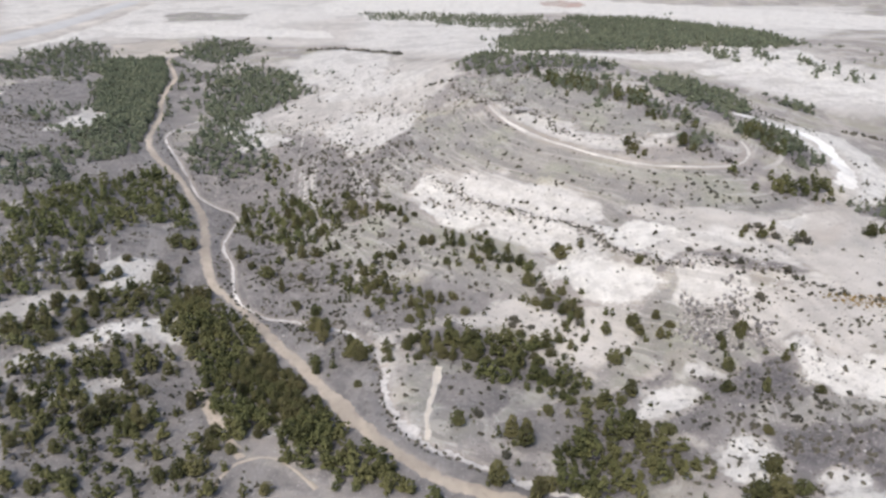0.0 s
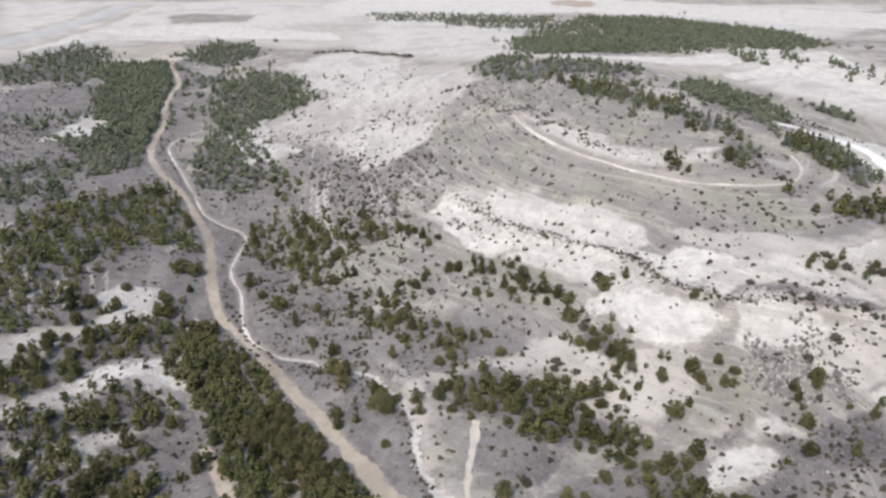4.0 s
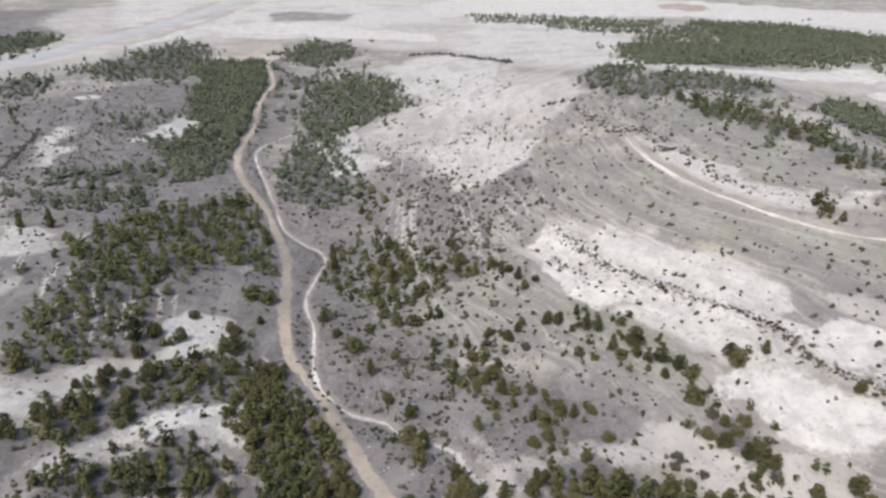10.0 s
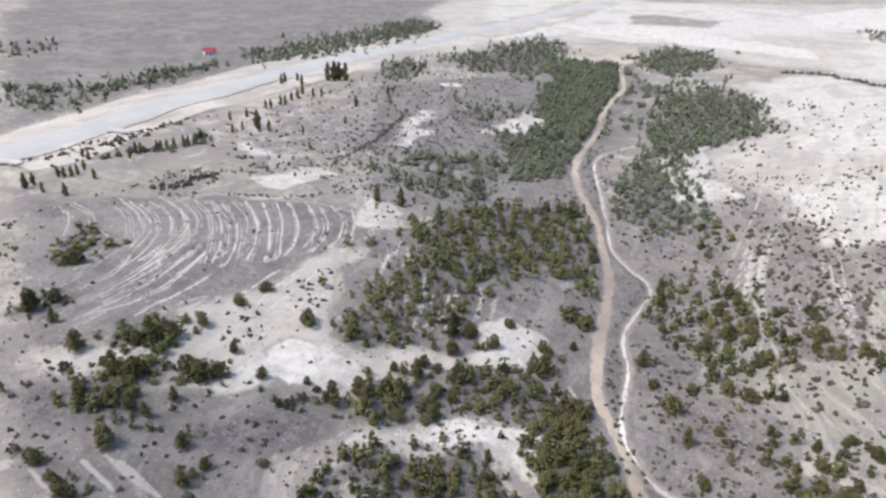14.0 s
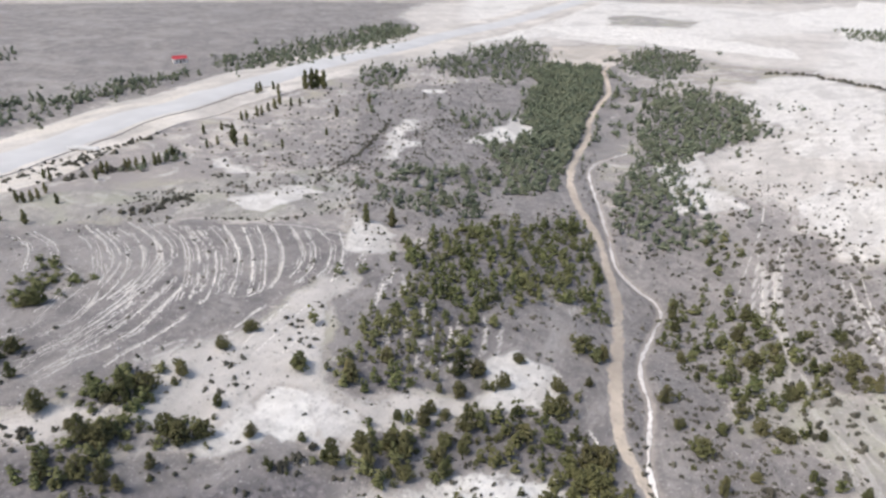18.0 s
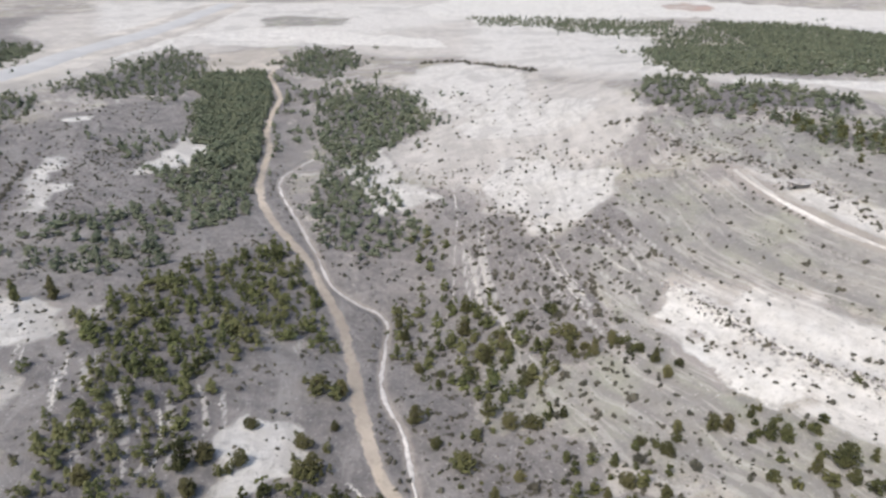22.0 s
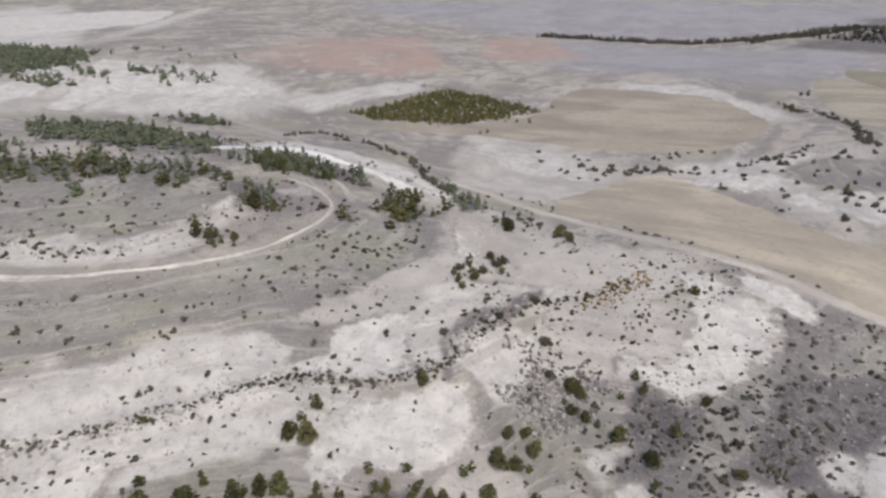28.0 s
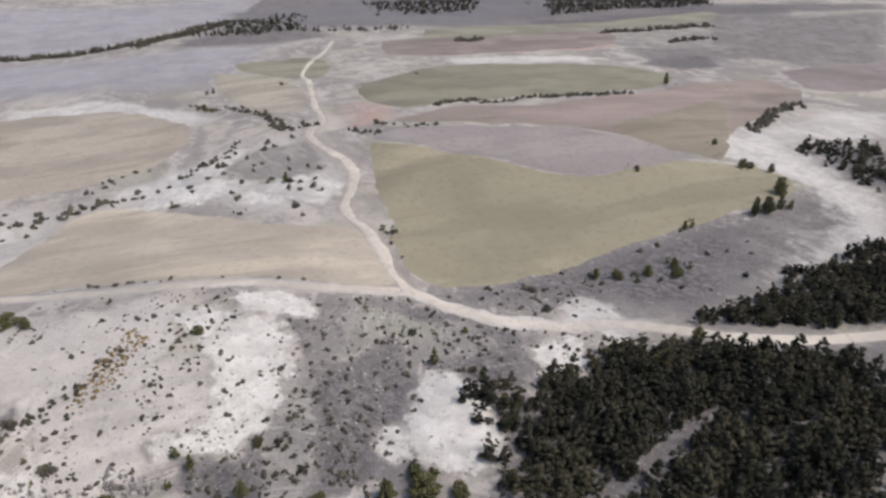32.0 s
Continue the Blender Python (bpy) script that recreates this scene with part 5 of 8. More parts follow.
DARK_AND_SHADE['blue2'] = [(797, 65), (810, -23), (917, -83), (730, -54), (685, -7), (731, 52)]
GREY['left'] = [(-76.1, 87.3), (-95.7, 120.1), (-70.0, 130.3), (-49.1, 135.3), (-47.3, 120.5), (-50.5, 108.4), (-39.6, 88.5)]
GREY['leftroad'] = [(-44.9, 146.0), (-31.5, 143.5), (-9.8, 116.1), (-4.5, 98.5), (-15.8, 105.3), (-28.5, 126.9)]
GREY['mid'] = [(-66.1, 202.7), (-33.1, 195.3), (-3.8, 167.9), (-5.6, 129.1), (-22.7, 141.6), (-44.9, 152.0)]
GREY['east2'] = [(74.0, 116.2), (87.5, 101.1), (102.9, 86.5), (99.7, 79.6), (64.8, 80.4), (56.7, 101.6), (58.0, 124.4)]
GREY['seforest'] = [(68.2, 66.2), (72.7, 51.7), (79.0, 27.3), (66.6, -3.0), (57.5, -24.7), (26.6, 13.4), (49.8, 74.5)]
GREY['hillleft'] = [(-53.5, 298.0), (-28.8, 272.1), (-10.8, 236.5), (-16.7, 214.0), (-7.4, 196.4), (-23.5, 196.0), (-60.5, 221.1)]
GREY['westside'] = [(-739, 348), (-671, 478), (-555, 693), (-430, 612), (-346, 364), (-353, 264), (-330, 170)]
GREY['fareast'] = [(512, -257), (561, -642), (316, -339), (298, -259), (334, -272), (391, -225)]
GREY['plainfield'] = [(-329, 839), (-250, 871), (-228, 811), (-306, 785)]
GREY['plainfield2'] = [(-411, 660), (-397, 680), (-346, 650), (-363, 626)]
GREY['darkfield'] = [(-324, 835), (-293, 895), (-227, 868), (-271, 796)]
# shadow on the far fields, laid in as grey soil
GREY['shadow'] = [(681, -206), (646, -590), (352, -294), (348, -174), (464, -207), (537, -196)]
ZONES = {}
ZONES['hillside'] = [(-53.0, 304.7), (-28.3, 274.7), (-11.2, 265.6), (-8.2, 243.6), (-12.4, 225.1), (-16.2, 215.3), (-28.1, 222.9), (-37.8, 231.4), (-47.4, 244.8), (-56.9, 265.4)]
ZONES['upper'] = [(-11.2, 265.6), (6.2, 250.5), (28.1, 226.1), (61.8, 203.5), (86.1, 189.9), (78.1, 175.8), (60.7, 184.2), (31.0, 206.4), (0.4, 229.9), (-8.2, 243.6)]
ZONES['chalk'] = [(-9.1, 230.2), (2.1, 215.9), (23.5, 195.7), (40.7, 180.1), (48.8, 158.7), (61.1, 151.8), (51.3, 140.8), (32.5, 150.3), (29.4, 170.6), (18.9, 189.1), (-2.9, 205.7)]
ZONES['valley'] = [(-63.2, 198.7), (-37.2, 189.7), (-31.8, 193.3), (-5.7, 169.5), (-12.9, 151.1), (-27.3, 155.3), (-17.0, 141.1), (-23.2, 129.4), (-33.0, 133.7), (-45.8, 152.1), (-56.9, 175.3)]
ZONES['brow'] = [(-49.9, 348.9), (-25.8, 343.4), (-4.4, 307.5), (-16.7, 273.1), (-34.8, 286.7), (-52.1, 316.3)]
ZONES['gully'] = [(93.8, 102.1), (100.6, 89.0), (100.8, 78.3), (92.3, 72.2), (84.8, 73.3), (77.5, 82.5), (66.5, 88.6), (58.6, 93.5), (63.0, 113.7), (71.1, 113.0), (77.1, 104.2)]
ZONES['purple'] = [(111.1, 66.3), (120, 24), (118.4, -9.3), (112.4, -40.3), (95.0, -21.7), (88.8, 3.9), (90.2, 32.4), (100.8, 55.8)]
ZONES['spur'] = [(84.5, 141.5), (92.6, 131.5), (103.0, 115.1), (88.8, 109.3), (77.5, 116.5), (74.8, 126.3), (72.9, 137.8)]
ZONES['shade'] = [(47.5, 109.2), (60.8, 115.3), (71.6, 114.9), (81.4, 101.5), (71.5, 83.2), (60.6, 86.4), (63.1, 95.9), (54.2, 103.7)]
ZONES['outcrop'] = [(224, 204), (216, 170), (210, 147), (227, 120), (248, 93), (241, 71), (191, 72), (168, 85), (178, 100), (209, 120), (204, 141), (188, 161), (195, 185)]
ZONES['west'] = [(-266, 214), (-283, 264), (-304, 367), (-276, 424), (-248, 449), (-192, 333), (-194, 272), (-170, 222), (-180, 211), (-212, 204)]
ZONES['north'] = [(-136, 538), (-30, 503), (-18.8, 308.3), (-44.2, 320.9), (-74.6, 353.8), (-105.1, 395.0)]
ZONES['westslope'] = [(-75.7, 309.5), (-54.2, 289.0), (-29.4, 269.6), (-22.4, 242.1), (-20.9, 219.3), (-17.6, 199.9), (-27.8, 189.4), (-46.0, 198.5), (-73.7, 217.5)]
ZONES['ledgefoot'] = [(-2.6, 195.6), (22.1, 173.6), (35.6, 146.4), (19.8, 155.1), (-23.5, 183.6), (-12.1, 196.0)]
ZONES['eastbrow'] = [(91.1, 209.4), (97.2, 188.7), (79.4, 173.1), (69.4, 175.1), (65.2, 187.4), (66.7, 194.2)]
ZONES['hillface'] = [(-51.9, 237.6), (-13.6, 244.5), (25.7, 203.9), (62.3, 176.9), (91.3, 166.7), (80.8, 145.5), (54.9, 155.3), (22.2, 178.1), (-6.1, 205.3), (-21.6, 189.9), (-37.8, 194.6)]
ZONES['hilltop'] = [(14.6, 330.0), (54.6, 267.9), (78.5, 233.6), (73.3, 208.8), (44.1, 218.7), (25.6, 259.0)]
CHALK['pit'] = [(-123, 125), (-129, 134), (-130, 142), (-126, 147), (-119.0, 145.2), (-111.2, 153.0), (-106.3, 153.2), (-108.1, 142.1), (-105.9, 137.8)]
CHALK['shelf'] = [(-213, 186), (-208, 199), (-201, 214), (-198, 227), (-195, 221), (-200, 208), (-205, 193)]
# far plain whitened with chalk colour to stand for haze
CHALK['hazy_north'] = [(-575, 934), (-83, 1053), (580, 997), (463, 795), (305, 597), (149, 987), (-2, 1014), (-105, 888), (-211, 726), (-274, 698), (-341, 728), (-378, 653), (-420, 675)]
CHALK['saddle'] = [(-99, 879), (-2, 869), (93, 820), (51, 594), (62, 428), (78.0, 408.3), (25, 501), (-25, 569), (-89, 636)]
CHALK['eastback'] = [(185, 487), (230, 446), (234, 383), (224, 331), (192, 349), (175, 382), (155, 419)]
CHALK['lobes'] = [(114.6, 119.9), (115.4, 108.2), (108.4, 90.5), (104.1, 101.3), (96.1, 99.6), (91.1, 103.7), (83.5, 103.2), (80.4, 110.0), (73.8, 114.6), (75.0, 123.8), (81.1, 127.0), (86.9, 118.6), (93.7, 113.9)]
CHALK['slab'] = [(82.4, 80.6), (84.3, 68.1), (75.7, 65.1), (62.8, 69.2), (57.4, 76.6), (63.1, 83.1), (72.3, 85.2)]
CHALK['slab2'] = [(89.1, 48.6), (89.4, 37.9), (81.1, 38.3), (74.6, 47.7), (78.5, 52.0)]
CHALK['verge'] = [(95.0, 37.8), (101.7, 24.5), (91.7, 23.0), (84.2, 14.3), (84.6, 27.2)]
CHALK['leftlow'] = [(81.8, 172.2), (98.5, 169.8), (107.1, 167.4), (111.2, 177.8), (99.0, 179.2)]
CHALK['bowl2'] = [(56.2, 183.6), (66.8, 173.9), (74.7, 163.7), (72.5, 153.7), (64.2, 147.4), (56.0, 143.3), (46.0, 145.9), (48.8, 157.2), (43.8, 172.7), (48.5, 180.5)]
CHALK['farriver'] = [(344, 635), (492, 732), (610, 784), (653, 779), (528, 724), (422, 656)]
CHALK['cliff'] = [(169, -56), (189, -94), (200, -137), (223, -189), (208, -205), (173, -161), (168, -127), (170, -105), (134, -88), (112.1, -80.5), (99.6, -69.7), (92.6, -51.5), (88.9, -32.1), (93.5, -29.3), (103.5, -59.5), (118.6, -73.9), (142, -77), (154, -64)]
CHALK['snowfield'] = [(-187, 1012), (-105, 1139), (-89, 978), (-160, 936)]
CHALK['copsefoot'] = [(236, 344), (284, 326), (320, 307), (295, 290), (263, 312), (224, 312)]
CHALK['eastflat'] = [(231, 422), (247, 363), (230, 333), (201, 357), (182, 402), (236, 468)]
CHALK['streak1'] = [(220, 141), (226, 122), (239, 102), (222, 97), (211, 117), (205, 135)]
CHALK['streak2'] = [(204, 123), (213, 100), (201, 92), (195, 109)]
CHALK['streak3'] = [(216, 94), (196, 75), (185, 66), (181, 78), (195, 92)]
CHALK['streak4'] = [(373, 203), (374, 164), (319, 109), (289, 98), (295, 122), (346, 169)]
CHALK['streak5'] = [(187, 169), (199, 162), (179, 161), (171, 165)]
CHALK['flat1'] = [(-202, 265), (-223, 310), (-233, 337), (-218, 320), (-201, 282), (-192, 259)]
CHALK['flat2'] = [(-250, 225), (-227, 223), (-212, 221), (-212, 216), (-238, 218)]
CHALK['flat3'] = [(-185, 313), (-202, 385), (-194, 410), (-187, 390), (-183, 340)]
RUST['redplain'] = [(317, 439), (402, 459), (527, 416), (373, 325), (327, 354), (298, 392)]
RUST['redtop'] = [(145, 1068), (207, 1076), (194, 1001), (141, 1018)]
RUST['redstrip'] = [(343, 426), (391, 434), (418, 374), (362, 325), (328, 346), (319, 398)]

# soils laid over one another in this order
PAINT = []
PAINT.append(('pale', [(-86.6, 572.3), (-3.8, 470.4), (9.8, 373.8), (-2.3, 331.8), (-18.4, 321.6), (-14.9, 285.7), (-22.1, 274.9), (-35.0, 272.8), (-46.7, 288.7), (-53.1, 306.4), (-77.0, 338.7)]))
PAINT.append(('chalk', [(-50.4, 355.2), (-32.3, 327.3), (-11.6, 308.3), (-15.7, 282.3), (-23.1, 274.4), (-33.5, 272.7), (-43.8, 286.1), (-47.1, 300.5), (-57.3, 319.4)]))
PAINT.append(('chalk', [(-76.1, 418.0), (-33.8, 439.2), (-4.5, 411.0), (-20.2, 370.9), (-43.3, 372.7), (-67.0, 380.3)]))
PAINT.append(('dim', [(-14.9, 285.7), (-5.3, 296.3), (5.9, 285.6), (19.7, 265.4), (29.4, 242.5), (48.4, 218.8), (67.0, 205.3), (88.8, 202.5), (88.6, 190.1), (102.6, 183.3), (100.7, 174.8), (78.0, 171.1), (65.4, 175.9), (56.0, 180.5), (47.6, 182.9), (45.4, 195.0), (31.4, 207.5), (10.4, 223.0), (-4.7, 235.3), (-13.2, 223.2), (-8.9, 210.0), (-0.6, 202.4), (-3.4, 196.4), (-16.8, 202.2), (-36.9, 253.1)]))
PAINT.append(('grey', [(-22.1, 274.9), (-15.3, 284.0), (-7.7, 263.3), (-12.8, 251.0), (-24.3, 258.3), (-34.5, 266.5)]))
PAINT.append(('dim', [(7.1, 362.2), (30.9, 336.8), (54.6, 291.2), (75.9, 246.3), (78.1, 224.4), (63.5, 225.1), (45.3, 240.4), (28.7, 261.9), (17.5, 298.0), (7.5, 337.8)]))
PAINT.append(('chalk', [(24.0, 280.1), (37.3, 257.7), (49.6, 236.0), (68.2, 224.0), (81.0, 227.7), (75.9, 219.6), (58.8, 221.2), (38.6, 232.0), (30.8, 251.9)]))
PAINT.append(('chalk', [(10.4, 223.0), (31.3, 207.3), (45.4, 195.0), (47.0, 185.7), (38.2, 184.0), (22.9, 194.3), (12.0, 203.8), (1.0, 218.0)]))
PAINT.append(('chalk', [(-6.1, 233.3), (2.3, 224.3), (11.9, 203.6), (22.5, 193.6), (36.2, 185.1), (40.7, 176.7), (43.6, 167.7), (45.9, 160.3), (56.6, 153.4), (68.4, 153.2), (69.6, 151.6), (57.3, 145.3), (55.5, 141.7), (45.8, 141.6), (35.6, 146.4), (32.0, 150.1), (29.4, 155.0), (25.1, 159.9), (26.0, 163.8), (24.8, 171.9), (17.4, 179.6), (10.4, 184.6), (3.3, 192.3), (-2.5, 195.8), (-2.2, 201.9), (-5.5, 205.7), (-8.9, 210.0), (-13.2, 221.1)]))
PAINT.append(('pale', [(53.9, 153.5), (65.3, 148.1), (59.8, 146.2), (40.1, 159.8), (43.2, 161.5)]))
PAINT.append(('white', [(-6.7, 231.6), (1.5, 222.4), (5.4, 212.5), (2.5, 209.2), (-4.3, 214.9), (-12.1, 222.6)]))
PAINT.append(('white', [(-8.4, 211.3), (-5.3, 206.4), (-2.8, 197.8), (4.5, 192.2), (13.1, 193.7), (2.6, 206.5), (-4.6, 214.3)]))
PAINT.append(('white', [(47.1, 182.3), (55.8, 180.3), (57.4, 175.7), (75.5, 166.3), (66.3, 160.9), (58.8, 157.7), (47.8, 159.6), (44.5, 170.1), (40.9, 182.0)]))
PAINT.append(('white', [(27.2, 170.1), (31.6, 167.4), (28.8, 164.1), (30.0, 153.1), (27.1, 159.2), (26.0, 164.6)]))
PAINT.append(('grey', [(-76.2, 322.3), (-46.8, 287.0), (-34.5, 266.5), (-36.9, 253.1), (-16.8, 202.2), (-3.4, 196.4), (-10.2, 192.0), (-23.4, 183.6), (-73.8, 217.5)]))
PAINT.append(('grey', [(-95.3, 212.4), (-78.4, 199.0), (-67.1, 172.8), (-50.9, 156.7), (-33.3, 130.1), (-14.7, 104.6), (-6.3, 101.8), (-8.9, 113.9), (-14.0, 128.0), (-18.8, 143.7), (-26.7, 155.6), (-16.2, 167.1), (-10.6, 181.6), (-14.4, 199.8), (-38.1, 223.5), (-55.4, 269.0), (-69.7, 283.4), (-96.9, 279.2), (-91.8, 252.9)]))
PAINT.append(('pale', [(-34.3, 159.2), (-26.6, 154.9), (-17.4, 143.0), (-12.2, 127.6), (-7.9, 113.6), (-6.4, 107.7), (-4.7, 119.9), (-10.6, 132.7), (-11.6, 144.4), (-19.4, 151.5)]))
PAINT.append(('grey', [(-24.1, 157.7), (-5.9, 165.2), (-5.9, 180.6), (10.8, 175.8), (22.7, 163.8), (17.0, 151.4), (3.3, 145.5), (-6.6, 141.6), (-17.6, 145.4)]))
PAINT.append(('pale', [(-6.6, 141.6), (3.4, 147.8), (11.9, 154.7), (23.3, 158.7), (31.8, 147.0), (45.4, 141.6), (46.6, 132.3), (33.8, 127.2), (18.4, 125.5), (17.7, 132.3), (24.7, 134.7), (16.1, 143.7), (5.6, 141.1)]))
PAINT.append(('dim', [(-5.8, 130.4), (8.0, 139.1), (18.3, 132.4), (18.4, 125.1), (34.3, 124.7), (40.3, 130.2), (45.5, 124.8), (38.9, 121.0), (28.4, 118.5), (20.4, 111.6), (10.8, 102.0), (-4.8, 102.2), (-7.9, 116.9)]))
PAINT.append(('grey', [(-2.4, 123.2), (13.9, 126.5), (14.8, 116.1), (5.5, 108.8), (-1.5, 113.5)]))
PAINT.append(('pale', [(6.0, 147.9), (21.8, 157.3), (22.4, 152.2), (8.5, 145.2), (2.0, 145.2)]))
PAINT.append(('white', [(25.6, 169.1), (36.0, 168.6), (48.9, 155.9), (61.1, 153.6), (60.5, 143.4), (45.8, 143.3), (35.3, 145.8), (33.1, 154.1), (26.6, 162.4)]))
PAINT.append(('dim', [(59.7, 153.1), (72.2, 149.4), (72.3, 139.5), (66.4, 131.7), (52.4, 128.6), (45.7, 125.5), (38.2, 126.6), (49.1, 137.2), (52.8, 142.1)]))
PAINT.append(('chalk', [(72.9, 147.9), (89.3, 141.9), (75.1, 114.9), (72.0, 117.8), (72.2, 124.4), (69.0, 134.1)]))
PAINT.append(('white', [(73.5, 127.1), (78.3, 121.2), (75.0, 114.6), (72.0, 117.8)]))
PAINT.append(('grey', [(36.3, 119.7), (45.5, 124.8), (64.6, 123.4), (73.1, 124.0), (74.5, 113.7), (65.9, 97.8), (41.0, 102.4), (45.0, 107.9), (52.9, 112.8), (57.9, 117.6), (48.9, 121.7)]))
PAINT.append(('grey', [(28.0, 116.9), (38.0, 121.9), (39.6, 114.6), (35.3, 105.9), (20.7, 102.7), (14.7, 102.3), (24.5, 111.1)]))
PAINT.append(('white', [(42.0, 118.8), (46.2, 120.0), (57.1, 117.5), (48.3, 111.3), (41.8, 108.7), (38.7, 109.4), (39.6, 114.6)]))
PAINT.append(('chalk', [(54.8, 125.8), (62.8, 122.9), (58.9, 119.9), (49.5, 121.8)]))
PAINT.append(('white', [(51.3, 98.3), (55.7, 101.8), (62.3, 98.2), (60.3, 89.6), (51.1, 90.2)]))
PAINT.append(('grey', [(29.1, 120.5), (40.6, 117.5), (38.9, 106.5), (23.3, 99.9), (12.6, 100.7), (8.8, 108.8)]))
PAINT.append(('grey', [(-93.3, 118.9), (-75.9, 128.2), (-67.7, 137.6), (-64.9, 140.2), (-49.1, 118.6), (-41.2, 103.0), (-83.3, 102.4)]))
PAINT.append(('grey', [(-93.8, 116.8), (-75.4, 122.5), (-65.9, 136.5), (-48.5, 116.4), (-31.3, 95.2), (-21.7, 87.9), (-76.3, 87.5)]))
PAINT.append(('pale', [(-91.7, 120.0), (-77.7, 124.7), (-73.9, 116.0), (-84.9, 115.3)]))
PAINT.append(('grey', [(-94.5, 205.8), (-83.3, 213.6), (-67.1, 172.8), (-80.6, 172.8), (-99.9, 194.4)]))
PAINT.append(('grey', [(-106.4, 141.6), (-95.5, 157.4), (-62.0, 170.8), (-75.4, 158.5), (-87.8, 146.6), (-94.6, 137.6), (-100.0, 130.4)]))
PAINT.append(('white', [(-82.1, 151.7), (-72.6, 158.4), (-66.7, 145.5), (-71.6, 143.0), (-77.0, 147.3), (-85.5, 144.3), (-92.2, 128.6), (-97.0, 125.2), (-99.5, 129.6), (-94.2, 136.6), (-87.8, 146.6)]))
PAINT.append(('pale', [(-93.3, 134.9), (-76.0, 146.3), (-66.1, 140.1), (-66.7, 128.9), (-78.7, 124.5), (-90.2, 121.1), (-96.2, 123.9)]))
PAINT.append(('chalk', [(-101.3, 176.1), (-95.4, 183.4), (-87.4, 184.9), (-84.0, 174.8), (-92.8, 166.8), (-97.1, 165.3)]))
PAINT.append(('pale', [(-109.0, 160.4), (-100.1, 170.2), (-94.2, 160.5), (-96.8, 154.4), (-102.0, 147.1), (-106.9, 142.5), (-110.5, 149.0)]))
PAINT.append(('grey', [(-243.8, 144.9), (-206.1, 173.9), (-165.5, 202.1), (-152.8, 210.2), (-145.5, 193.1), (-148.8, 174.7), (-145.7, 149.6), (-150.7, 132.9), (-151.0, 114.9), (-155.7, 102.0)]))
PAINT.append(('pale', [(-148.8, 174.7), (-152.8, 210.2), (-141.2, 197.6), (-135.1, 167.5), (-119.9, 148.5), (-113.8, 150.1), (-100.9, 164.1), (-93.8, 159.6), (-109.4, 138.2), (-110.4, 133.2), (-115.8, 127.5), (-117.1, 120.9), (-122.2, 111.2), (-130.8, 107.1), (-133.3, 114.0), (-133.9, 133.0), (-142.5, 126.6), (-143.3, 115.5), (-145.8, 106.4), (-150.0, 99.2), (-155.7, 102.0), (-151.0, 114.9), (-150.7, 132.9), (-145.7, 149.6)]))
PAINT.append(('chalk', [(-132.7, 131.9), (-129.9, 138.1), (-121.2, 144.9), (-111.8, 147.7), (-106.2, 144.3), (-109.2, 136.4), (-110.2, 132.9), (-115.5, 127.2), (-117.8, 121.5), (-122.0, 115.5), (-127.5, 118.8), (-128.2, 125.4)]))
PAINT.append(('white', [(-128.7, 133.3), (-127.7, 138.9), (-122.2, 143.5), (-114.9, 138.1), (-109.4, 134.3), (-114.2, 128.6), (-119.9, 130.0)]))
PAINT.append(('grey', [(-135.1, 167.5), (-139.0, 194.8), (-125.4, 191.2), (-108.5, 171.2), (-101.8, 165.6), (-114.8, 151.4), (-121.0, 149.8)]))
PAINT.append(('grey', [(-131.6, 98.2), (-122.1, 111.1), (-116.9, 120.7), (-109.2, 131.8), (-98.2, 131.2)]))
PAINT.append(('grey', [(-114.3, 201.2), (-100.9, 207.6), (-89.5, 219.2), (-84.4, 212.1), (-72.6, 176.8), (-68.2, 172.0), (-79.0, 163.2), (-93.2, 152.3), (-96.8, 153.8), (-82.7, 170.7), (-83.5, 180.8), (-87.9, 190.2), (-95.6, 193.8), (-102.5, 186.5), (-106.8, 173.2), (-116.5, 188.2)]))
PAINT.append(('chalk', [(-99.2, 168.3), (-95.6, 185.0), (-95.4, 193.4), (-87.0, 188.2), (-84.3, 178.9), (-89.0, 167.5), (-95.4, 164.5)]))
PAINT.append(('grey', [(-143.6, 96.0), (-143.4, 101.2), (-127.8, 107.0), (-125.8, 103.7), (-137.6, 92.9)]))
PAINT.append(('grey', [(-94.8, 246.1), (-69.0, 281.6), (-37.4, 268.2), (-28.2, 259.1), (-24.0, 204.4), (-35.0, 209.0), (-44.5, 229.5), (-54.8, 219.1), (-50.9, 195.3), (-34.4, 192.1), (-23.4, 198.2), (-22.2, 183.7), (-57.9, 165.2), (-74.7, 207.9)]))
PAINT.append(('dim', [(-44.6, 226.4), (-36.0, 208.7), (-28.4, 203.3), (-35.6, 193.3), (-40.1, 190.5), (-46.7, 191.4), (-51.6, 196.0), (-54.3, 216.3)]))
PAINT.append(('chalk', [(-121.0, 587.7), (-92.5, 615.2), (-42.8, 556.9), (-36.4, 408.0), (-76.7, 438.1), (-117.2, 517.1)]))
PAINT.append(('chalk', [(-52.5, 321.3), (-33.2, 346.8), (-28.9, 269.4), (-38.1, 275.3), (-46.9, 290.2)]))
PAINT.append(('chalk', [(-118.8, 349.4), (-110.7, 392.1), (-89.8, 336.8), (-72.3, 311.8), (-90.8, 300.7), (-105.0, 327.9)]))
PAINT.append(('white', [(-198.1, 268.7), (-218.6, 297.2), (-231.6, 334.6), (-216.7, 317.4), (-199.5, 282.6), (-194.4, 265.7)]))
PAINT.append(('chalk', [(-204.8, 198.2), (-200.6, 224.2), (-195.1, 225.3), (-194.5, 200.4)]))
